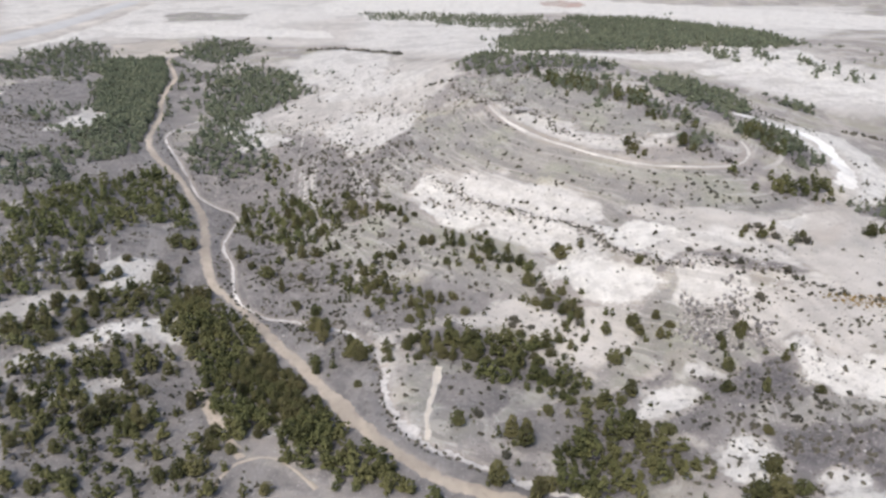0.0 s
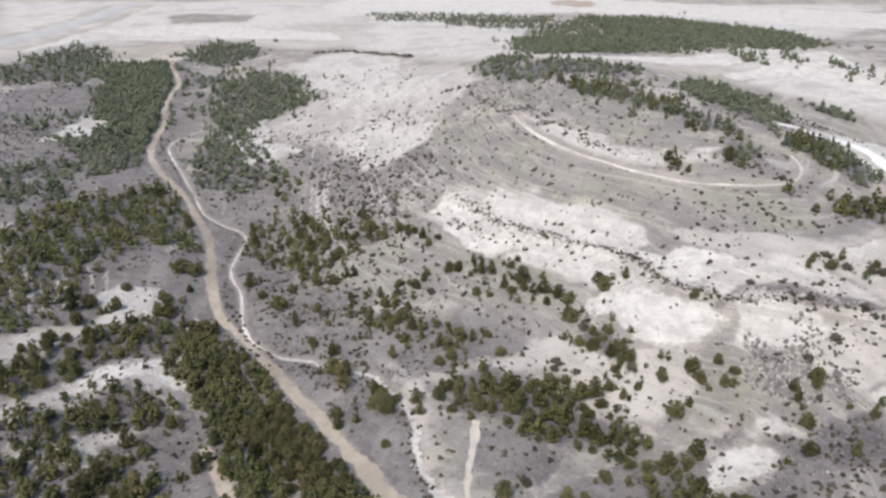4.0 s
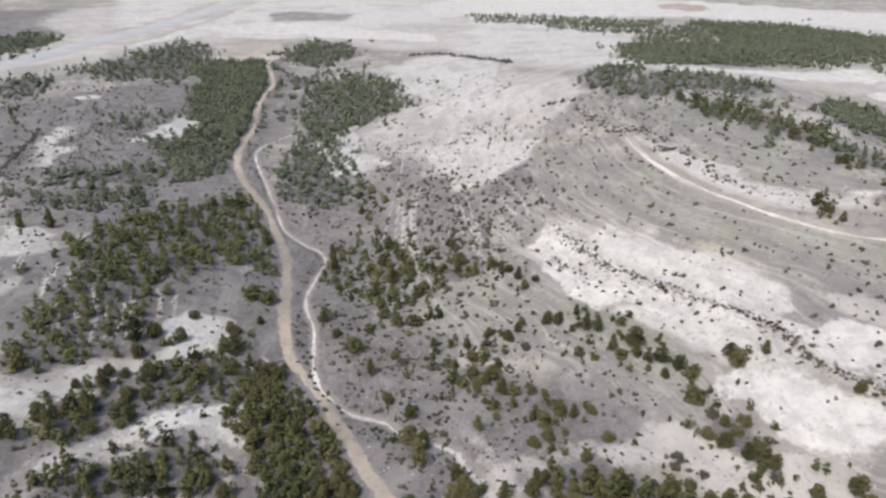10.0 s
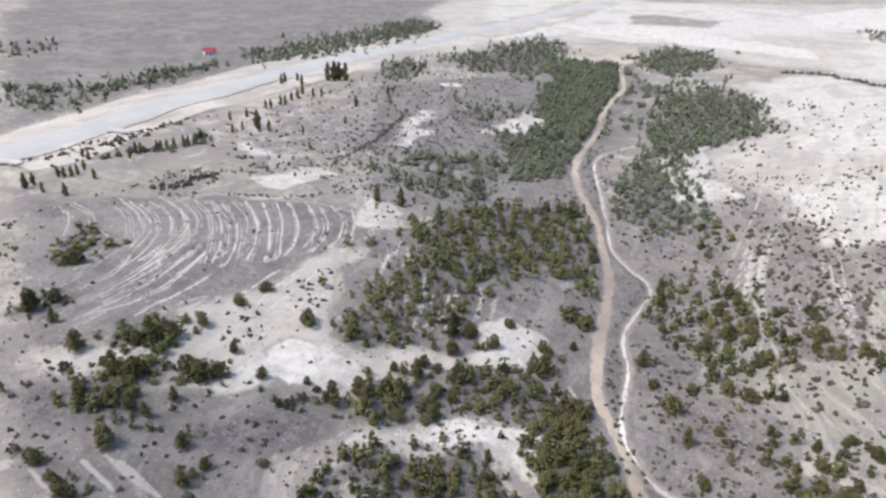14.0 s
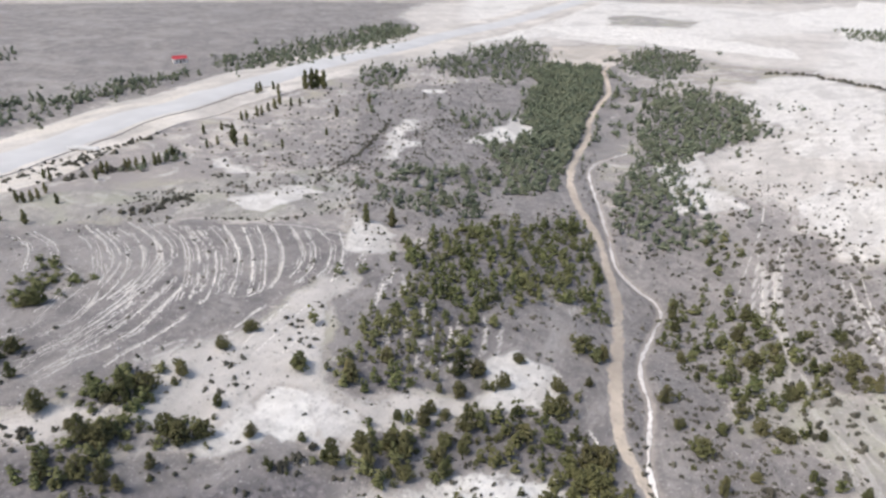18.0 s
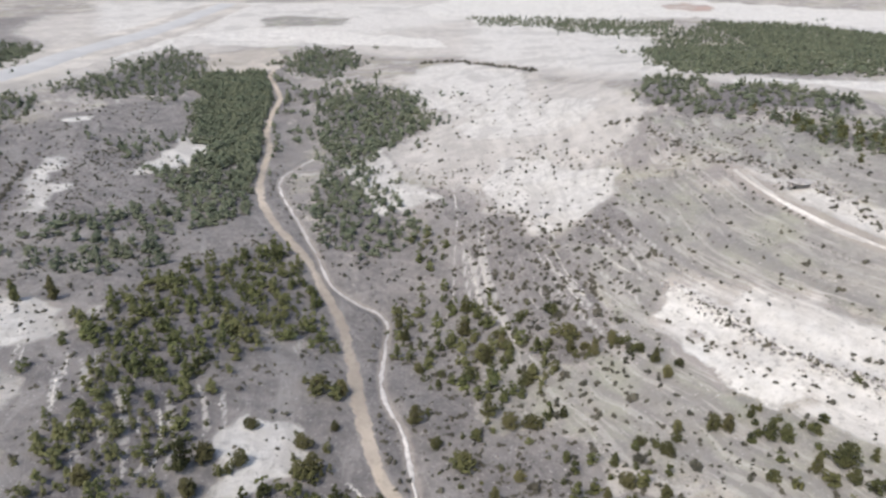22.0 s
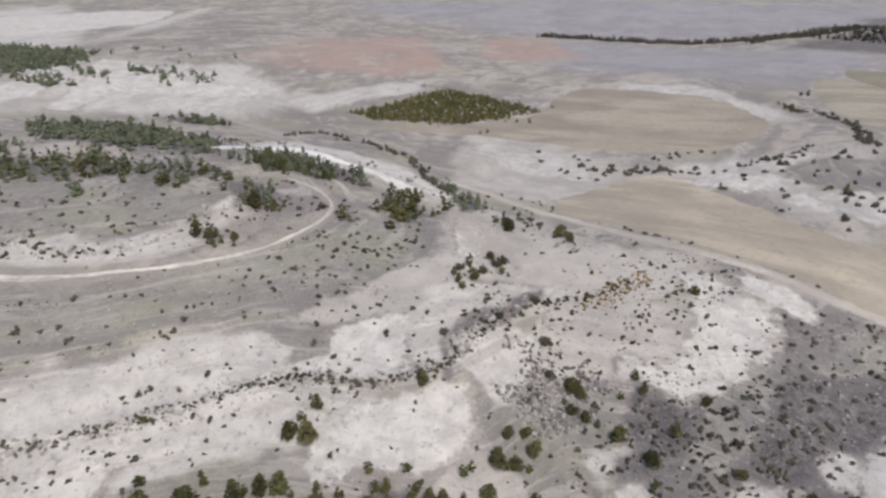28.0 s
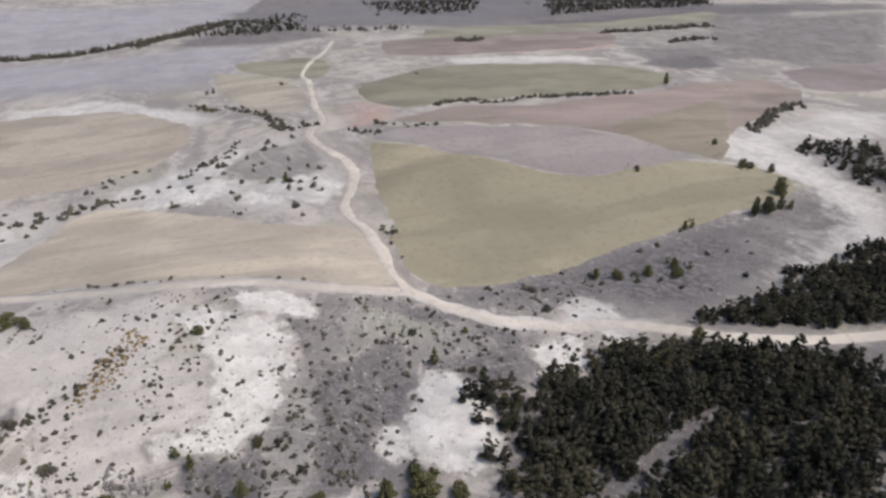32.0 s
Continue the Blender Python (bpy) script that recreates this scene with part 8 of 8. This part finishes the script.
young = [(x, y, float(ground_z(x, y)) - 0.05, s) for x, y, s in young if line_distance(np.array([x]), np.array([y]), DIRT_ROAD)[0] > 2.6]
joined("young_pines", LOW_PINES, young, M_WOOD, "small young pines and seedlings between larger trees", "trees", rng)

# tall narrow trees on the flats
first = new("cypress")
r2 = np.random.RandomState(5)
t = r2.uniform(0, 1, 44)
ang = r2.uniform(0, 6.283, 44)
rad = 0.16 * np.sin(np.pi * (0.12 + 0.86 * t)) * r2.uniform(0.3, 1, 44) * 0.9
c = np.stack([rad * np.cos(ang), rad * np.sin(ang), 0.06 + 0.9 * t], 1)
for part_name, arrays, mat in (("trunk", trunk_arrays(0.5, 0.03, 0.015), M_BARK), ("crown", clumps(r2, c, r2.uniform(0.05, 0.09, 44), 1.6), M_PINE)):
    ob = new(part_name, mesh_from(part_name, *arrays, mat, False))
    ob.parent = first
tagged(first, "tall narrow dark conifer standing on the flats", "tree", "conifers by the highway")
for k, (x, y, h) in enumerate(TALL_TREES):
    ob = first if k == 0 else copy_thing(first, pose(0, 0, 0))
    h = max(h, 3.0) * 1.15
    ob.matrix_basis = pose(x, y, float(ground_z(x, y)) - 0.05, 0, 0, rng.uniform(0, 360))
    ob.scale = (h * 1.2, h * 1.2, h)

SHRUBS = []
for seed in range(5):
    r2 = np.random.RandomState(90 + seed)
    c = r2.normal(size=(3, 3)) * (0.30, 0.30, 0.20) + (0, 0, 0.48)
    SHRUBS.append(clumps(r2, c, r2.uniform(0.48, 0.76, 3), 0.95, 0.4))
x, y = rng.uniform(-230, 150, 80000), rng.uniform(20, 360, 80000)
clear = np.ones(x.shape, bool)
for line, gap in ((DIRT_ROAD, 2.8), (WASH_LINE, 1.4), (FARM_ROAD, 3.0), (VALLEY_ROAD, 3.5), (HILL_TRACK, 1.8), (RIDGE_ROAD, 5)):
    clear &= line_distance(x, y, line) > gap
for poly in FIELDS.values():
    clear &= ~inside(x, y, poly)
hx, hy, hz = x, y, ground_z(x, y)
on_hill = np.exp(-((x - 40) / 75) ** 4 - ((y - 225) / 85) ** 4)
rows = 0.12 + 3.2 * np.cos(np.pi * hz / 2.1 + value_noise(x, y, 30, 6)) ** 14
thick = 0.20 + 0.22 * value_noise(x, y, 25, 12) + 0.30 * value_noise(x, y, 7, 13) + 0.16 * cover(x, y, GREY) - 0.20 * cover(x, y, CHALK) - 0.06 * cover(x, y, PALE)
thick = thick * (1 - on_hill + on_hill * rows) * (1 - 0.9 * patch(x, y, GREY['terr'], 8.0))
clear &= rng.uniform(0, 1, x.shape) < np.clip(thick, 0.012, 1)
x, y = x[clear], y[clear]
print("shrubs", len(x))
size = 0.17 + 0.55 * rng.uniform(0, 1, len(x)) ** 3
joined("low_shrubs", SHRUBS, list(zip(x, y, ground_z(x, y) - 0.05, size)), M_SHRUB, "scattered low dark dry shrubs on pale ground", "shrubs", rng)


def shrub_zone(poly, gap, lo, hi, label):
    """Larger shrubs spaced over a slope."""
    px, py = fill(poly, gap, rng)
    keep = rng.uniform(0, 1, len(px)) < 0.75 + 0.4 * value_noise(px, py, 16, 21)
    px, py = px[keep], py[keep]
    sz = lo + (hi - lo) * rng.uniform(0, 1, len(px)) ** 1.5
    joined("slope_shrubs", SHRUBS, list(zip(px, py, ground_z(px, py) - 0.05, sz)), M_SHRUB, label, "shrubs", rng)


shrub_zone(ZONES['westslope'], 4.2, 0.55, 1.1, "dense dark shrubs dotted over the grey slope")
shrub_zone(ZONES['ledgefoot'], 3.4, 0.3, 0.8, "dark shrubs among stones at the foot of the slope")
shrub_zone(ZONES['eastbrow'], 5.5, 0.35, 0.7, "small dark shrubs on the pale shoulder")
shrub_zone(ZONES['hillface'], 5.2, 0.35, 0.85, "small dark shrubs in rows along the banded hillside")
shrub_zone(ZONES['hilltop'], 5.0, 0.3, 0.7, "small dark shrubs on the rounded hilltop")
shrub_zone(ZONES['hillside'], 3.5, 0.5, 0.95, "evenly scattered dark shrubs on the grey hillside")
shrub_zone(ZONES['upper'], 4.6, 0.4, 0.8, "sparse dark shrubs on the upper hillside")
shrub_zone(ZONES['chalk'], 7.0, 0.35, 0.7, "few small dark shrubs on the white slope")
shrub_zone(ZONES['valley'], 4.0, 0.35, 0.8, "scattered dark shrubs on the valley floor")
shrub_zone(ZONES['brow'], 7.5, 0.35, 0.7, "scattered dark shrubs on the pale brow")
shrub_zone(ZONES['gully'], 3.4, 0.35, 0.85, "dark shrubs dotted over the gully slope")
shrub_zone(ZONES['purple'], 8.0, 0.5, 1.0, "dark shrubs on the mauve slope by the field")
shrub_zone(ZONES['spur'], 7.0, 0.35, 0.75, "few dark shrubs on the pale spur")
shrub_zone(ZONES['shade'], 3.6, 0.35, 0.85, "dark shrubs on the grey slope")
shrub_zone(ZONES['outcrop'], 8.5, 0.8, 1.5, "dark bushes round the chalk outcrops between the fields")
shrub_zone(ZONES['west'], 5.5, 0.4, 0.9, "dry dark shrubs on the western flats")
shrub_zone(ZONES['north'], 11.0, 0.5, 1.0, "dark shrubs scattered over the pale northern brow")
x, y = fill(TUFTS, 0.8, rng)
joined("grass_tufts", SHRUBS, list(zip(x, y, ground_z(x, y) - 0.05, 0.18 + 0.3 * rng.uniform(0, 1, len(x)) ** 2)), M_TUFT, "dry yellow-brown tufts on an ochre bank", "grass", rng)
for line, size, gap in HEDGES.values():
    pts = np.array(smooth_line(line, gap))
    pts = np.concatenate([pts, pts + rng.normal(size=pts.shape) * gap * 0.5])
    pts = pts + rng.normal(size=pts.shape) * size * 0.8
    sz = size * rng.uniform(0.5, 1.2, len(pts))
    joined("hedge", SHRUBS if size < 2.5 else FAR_PINES, list(zip(pts[:, 0], pts[:, 1], ground_z(pts[:, 0], pts[:, 1]) - 0.05, sz if size < 2.5 else sz * 0.33)), M_SHRUB, "straggling line of dark shrubs along a bank", "shrubs", rng)

# ---- rocks ----
def rock_arrays(seed, rough=0.28):
    bm = bmesh.new()
    bmesh.ops.create_icosphere(bm, subdivisions=2, radius=0.5)
    r2 = np.random.RandomState(seed)
    shift = Vector(r2.uniform(-9, 9, 3))
    for p in bm.verts:
        p.co *= 1 + rough * 2 * noise.noise(p.co * 2.2 + shift)
        p.co = Vector([round(c * 3.4 + 0.25 * noise.noise(p.co * 5 + shift)) / 3.4 * 0.55 + c * 0.45 for c in p.co])
    v = np.array([p.co[:] for p in bm.verts])
    f = np.array([[q.index for q in t.verts] for t in bm.faces])
    bm.free()
    return v, f


ROCKS = [rock_arrays(k) for k in range(5)]
SMALL_ROCKS = []
for k in range(5):
    r2 = np.random.RandomState(200 + k)
    SMALL_ROCKS.append((ICO_V * (1 + r2.uniform(-0.35, 0.35, (len(ICO_V), 1))) * 0.5 * (1, 0.8, 0.7), ICO_F))
CLODS = [(OCT_V * (1 + np.random.RandomState(230 + k).uniform(-0.3, 0.3, (6, 1))) * (0.6, 0.45, 0.45), OCT_F) for k in range(5)]
ROCK_MESHES = [mesh_from("boulder", *r, M_ROCK, False) for r in ROCKS]


# old terraces: low broken banks of pale clods and stones
def bank(line, width, gaps, label="low broken pale earth bank of an old terrace"):
    pts = np.array(smooth_line(line, 0.3))
    n = len(pts)
    run = np.convolve(rng.uniform(-1, 1, n + 12), np.ones(13) / 13, 'valid')
    pts = np.repeat(pts[run > gaps - 0.3], 2, 0)
    if len(pts) < 4:
        return
    pts = pts + rng.normal(size=pts.shape) * width * 0.32
    sz = width * rng.uniform(0.35, 1.0, len(pts))
    joined("earth_bank", CLODS, list(zip(pts[:, 0], pts[:, 1], ground_z(pts[:, 0], pts[:, 1]) + 0.02, sz)), M_BANK, label, "bank", rng, (0.3, 0.6))


for line in ARCS:
    bank(line, rng.uniform(0.38, 0.62), 0.16)
    for k in range(2):
        dx, dy = rng.uniform(-1.6, 1.6, 2)
        bank([(x + dx, y + dy) for x, y in line], rng.uniform(0.26, 0.42), 0.28)
for line in PLANT_ROWS:
    bank(line, rng.uniform(0.4, 0.6), 0.2, "low pale earth bank between planted rows")


def boulder(x, y, size, label="pale weathered limestone boulder on the slope", stretch=1.0):
    ob = tagged(new("boulder", ROCK_MESHES[rng.randint(5)]), label, "boulder", "boulders of the ledge")
    ob.matrix_basis = pose(x, y, float(ground_z(x, y)) + size * 0.22 * stretch, 0, 0, rng.uniform(0, 360))
    ob.scale = (size, size * rng.uniform(0.7, 1), size * 0.75 * stretch)
    return ob


boulder(60.9, 153.4, 2.4, "large pale upright limestone boulder on the rock ledge", 1.5)
boulder(62.9, 153.0, 1.6, "pale limestone boulder leaning by a larger one", 1.2)
boulder(51.3, 155.2, 1.5)
for x, y in smooth_line(LEDGE, 2.6):
    for k in range(2):
        boulder(x + rng.normal() * 1.1, y + rng.normal() * 1.1, 0.4 + 1.2 * rng.uniform() ** 2.5)
for x, y in smooth_line(CAP_LEDGE, 3.0):
    boulder(x + rng.normal() * 1.2, y + rng.normal() * 1.2, 0.7 + 1.3 * rng.uniform() ** 2)
# broken stone along the ledges, with dark blocks in place of crevice shade
for line, spread, count, mat, label in ((LEDGE, 0.9, 420, M_DARK_ROCK, "dark broken blocks standing in for shade in the ledge crevices"), (LEDGE, 1.5, 380, M_ROCK, "pale broken limestone along the rock ledge"), (CAP_LEDGE, 1.2, 260, M_ROCK, "pale broken limestone below the cap rock"), (CAP_LEDGE, 1.2, 160, M_DARK_ROCK, "dark broken blocks below the cap rock")):
    pts = np.array(smooth_line(line, 0.4))
    pts = pts[rng.randint(0, len(pts), count)] + rng.normal(size=(count, 2)) * spread
    sz = 0.25 + 0.8 * rng.uniform(0, 1, count) ** 2
    joined("ledge_stones", SMALL_ROCKS, list(zip(pts[:, 0], pts[:, 1], ground_z(pts[:, 0], pts[:, 1]) + sz * 0.1, sz)), mat, label, "rocks", rng, (0.7, 1.3))
# an overhang in the cap rock
cx, cy = 30.4, 261.5
cz = float(ground_z(cx, cy))
for dx, dy, dz, sx, sy, sz in ((-2.6, 0.4, 0.5, 1.6, 1.8, 1.6), (2.6, -0.6, 0.5, 1.5, 1.8, 1.5), (0, 1.5, 0.9, 6.5, 1.5, 2.2), (0, 0.2, 1.5, 7.2, 3.6, 1.0)):
    ob = tagged(new("rock_slab", ROCK_MESHES[rng.randint(5)]), "thick limestone slab over a dark hollow in the cap rock", "rock", "slabs of the overhang")
    ob.matrix_basis = pose(cx + dx, cy + dy, cz + dz, 0, 0, 12)
    ob.scale = (sx, sy, sz)


def scatter_rocks(name, poly, count, lo, hi, mat, label, flat=(0.85, 1.2)):
    xs, ys = [p[0] for p in poly], [p[1] for p in poly]
    x, y = rng.uniform(min(xs), max(xs), count * 3), rng.uniform(min(ys), max(ys), count * 3)
    ok = inside(x, y, poly) & (value_noise(x * 1.3 + y, y - x * 0.3, 6.0, 55) > rng.uniform(-0.3, 0.5, x.shape))
    x, y = x[ok][:count], y[ok][:count]
    s = lo + (hi - lo) * rng.uniform(0, 1, len(x)) ** 2.2
    joined(name, SMALL_ROCKS, list(zip(x, y, ground_z(x, y) + s * 0.1, s)), mat, label, "rocks", rng, flat)


scatter_rocks("rock_field", GREY['rocks'], 520, 0.3, 1.1, M_DARK_ROCK, "field of grey broken upright rocks between bushes", (1.4, 2.6))
scatter_rocks("loose_stones", GREY['rocks'], 380, 0.3, 1.1, M_ROCK, "loose pale stones among darker rocks")
scatter_rocks("loose_stones", GREY['gully'], 260, 0.25, 0.9, M_ROCK, "loose pale stones in the gully")
scatter_rocks("dark_stones", GREY['gully'], 420, 0.3, 1.0, M_DARK_ROCK, "dark stones and clods on the gully slope")
scatter_rocks("loose_stones", GREY['terr'], 700, 0.25, 0.7, M_ROCK, "pale stones strewn over the old terraces")
scatter_rocks("loose_stones", GREY['slope'], 900, 0.2, 0.6, M_ROCK, "pale stones strewn over the hillside")
scatter_rocks("loose_stones", GREY['valley'], 600, 0.2, 0.6, M_ROCK, "pale stones strewn over the valley floor")
for x, y in ((-40.5, 146.6), (-41.2, 145.0)):
    boulder(x, y, 0.7, "small bright white stone by the dirt road")


# ---- buildings ----
def box(bm, x0, y0, z0, x1, y1, z1):
    vs = [bm.verts.new(p) for p in ((x0, y0, z0), (x1, y0, z0), (x1, y1, z0), (x0, y1, z0), (x0, y0, z1), (x1, y0, z1), (x1, y1, z1), (x0, y1, z1))]
    for q in ((3, 2, 1, 0), (4, 5, 6, 7), (0, 1, 5, 4), (1, 2, 6, 5), (2, 3, 7, 6), (3, 0, 4, 7)):
        bm.faces.new([vs[k] for k in q])


def part(name, bm, mat, parent, label=""):
    me = bpy.data.meshes.new(name)
    bm.to_mesh(me)
    bm.free()
    me.materials.append(mat)
    ob = new(name, me)
    ob.parent = parent
    return tagged(ob, label)


M_PLASTER = plain_material("white_plaster", (0.74, 0.72, 0.69), (0.64, 0.62, 0.60), 1.0)
M_RED = plain_material("red_roof_sheet", (0.48, 0.055, 0.065), (0.38, 0.05, 0.055), 1.0, 0.6)
M_GREY_ROOF = plain_material("grey_roof_sheet", (0.45, 0.44, 0.43), (0.36, 0.35, 0.35), 1.0, 0.6)
M_GLASS = plain_material("dark_window_glass", (0.03, 0.035, 0.04), (0.05, 0.055, 0.06), 1.0, 0.15)


def house(x, y, turn, w, d, h, roof_mat, label):
    home = tagged(new("house"), label, "house")
    home.matrix_basis = pose(x, y, float(ground_z(x, y)) - 0.2, 0, 0, turn)
    bm = bmesh.new()
    box(bm, -w / 2, -d / 2, 0, w / 2, d / 2, h)
    part("wall", bm, M_PLASTER, home)
    bm = bmesh.new()
    e, r = 0.5, 1.6
    a = [bm.verts.new(p) for p in ((-w / 2 - e, -d / 2 - e, h + 0.004), (w / 2 + e, -d / 2 - e, h + 0.004), (w / 2 + e, d / 2 + e, h + 0.004), (-w / 2 - e, d / 2 + e, h + 0.004), (-w / 2 - e, 0, h + r), (w / 2 + e, 0, h + r))]
    for q in ((0, 1, 5, 4), (2, 3, 4, 5), (0, 4, 3), (1, 2, 5), (3, 2, 1, 0)):
        bm.faces.new([a[k] for k in q])
    part("roof", bm, roof_mat, home)
    for k in (-1, 1):
        bm = bmesh.new()
        box(bm, k * w * 0.28 - 0.5, -d / 2 - 0.05, 1.0, k * w * 0.28 + 0.5, -d / 2 + 0.05, 2.1)
        part("window", bm, M_GLASS, home)
    bm = bmesh.new()
    box(bm, -0.5, -d / 2 - 0.06, 0.1, 0.5, -d / 2 + 0.05, 2.1)
    part("door", bm, M_BARK, home)


house(*RED_HOUSE, 65, 7.5, 5.5, 2.8, M_RED, "small white roadside building with a red roof")
house(*WHITE_HOUSE, 115, 6.0, 5.0, 3.0, M_GREY_ROOF, "small white farmhouse before a line of trees")


# ---- road works ----
M_CONCRETE = plain_material("pale_concrete", (0.70, 0.69, 0.67), (0.58, 0.57, 0.55), 0.6, 0.85)


def culvert(x, y, turn):
    """A concrete slab bridge over a drain: deck, two head walls and a dark opening between them."""
    thing = tagged(new("culvert"), "pale concrete culvert under the edge of the highway", "culvert", "culverts of the highway")
    thing.matrix_basis = pose(x, y, float(ground_z(x, y)), 0, 0, turn)
    bm = bmesh.new()
    box(bm, -6.0, -1.3, 1.2, 6.0, 1.3, 1.6)
    part("deck", bm, M_CONCRETE, thing)
    for side in (-1, 1):
        bm = bmesh.new()
        box(bm, side * 2.4 - 0.25, -1.25, -0.4, side * 2.4 + 0.25, 1.25, 1.196)
        part("head_wall", bm, M_CONCRETE, thing)
        bm = bmesh.new()
        box(bm, -6.0, side * 1.15 - 0.1, 1.604, 6.0, side * 1.15 + 0.1, 2.1)
        part("parapet", bm, M_CONCRETE, thing)


def guard_rail(line, offset, spacing=4.0):
    """A steel barrier beside the highway: one rail on short posts."""
    pts = np.array(smooth_line(line, spacing))
    tan = np.gradient(pts, axis=0)
    tan /= np.linalg.norm(tan, axis=1)[:, None]
    pts = pts + np.stack([tan[:, 1], -tan[:, 0]], 1) * offset
    base = ground_z(pts[:, 0], pts[:, 1]) + 0.5
    rail = tagged(new("guard_rail"), "dull grey steel guard rail on posts along the highway", "guard rail")
    bm = bmesh.new()
    rows = [[bm.verts.new((p[0] + n * tan[k, 1], p[1] - n * tan[k, 0], base[k] + z)) for n, z in ((-0.05, 0.55), (0.04, 0.62), (-0.02, 0.72), (0.04, 0.82), (-0.05, 0.9))] for k, p in enumerate(pts)]
    for a, b in zip(rows, rows[1:]):
        for k in range(4):
            bm.faces.new((a[k], b[k], b[k + 1], a[k + 1]))
    part("rail", bm, M_RAIL, rail)
    bm = bmesh.new()
    box(bm, -0.06, -0.06, -0.9, 0.06, 0.06, 0.8)
    post = part("post", bm, M_RAIL, rail)
    post.location = (*pts[0], base[0])
    for p, z in zip(pts[1:], base[1:]):
        ob = new("post", post.data)
        ob.parent = rail
        ob.location = (*p, z)


M_RAIL = plain_material("weathered_steel", (0.20, 0.20, 0.21), (0.13, 0.13, 0.135), 1.0, 0.55)
guard_rail(HIGHWAY[:6], 14.0)

for x, y in CULVERTS:
    culvert(x, y, 20)
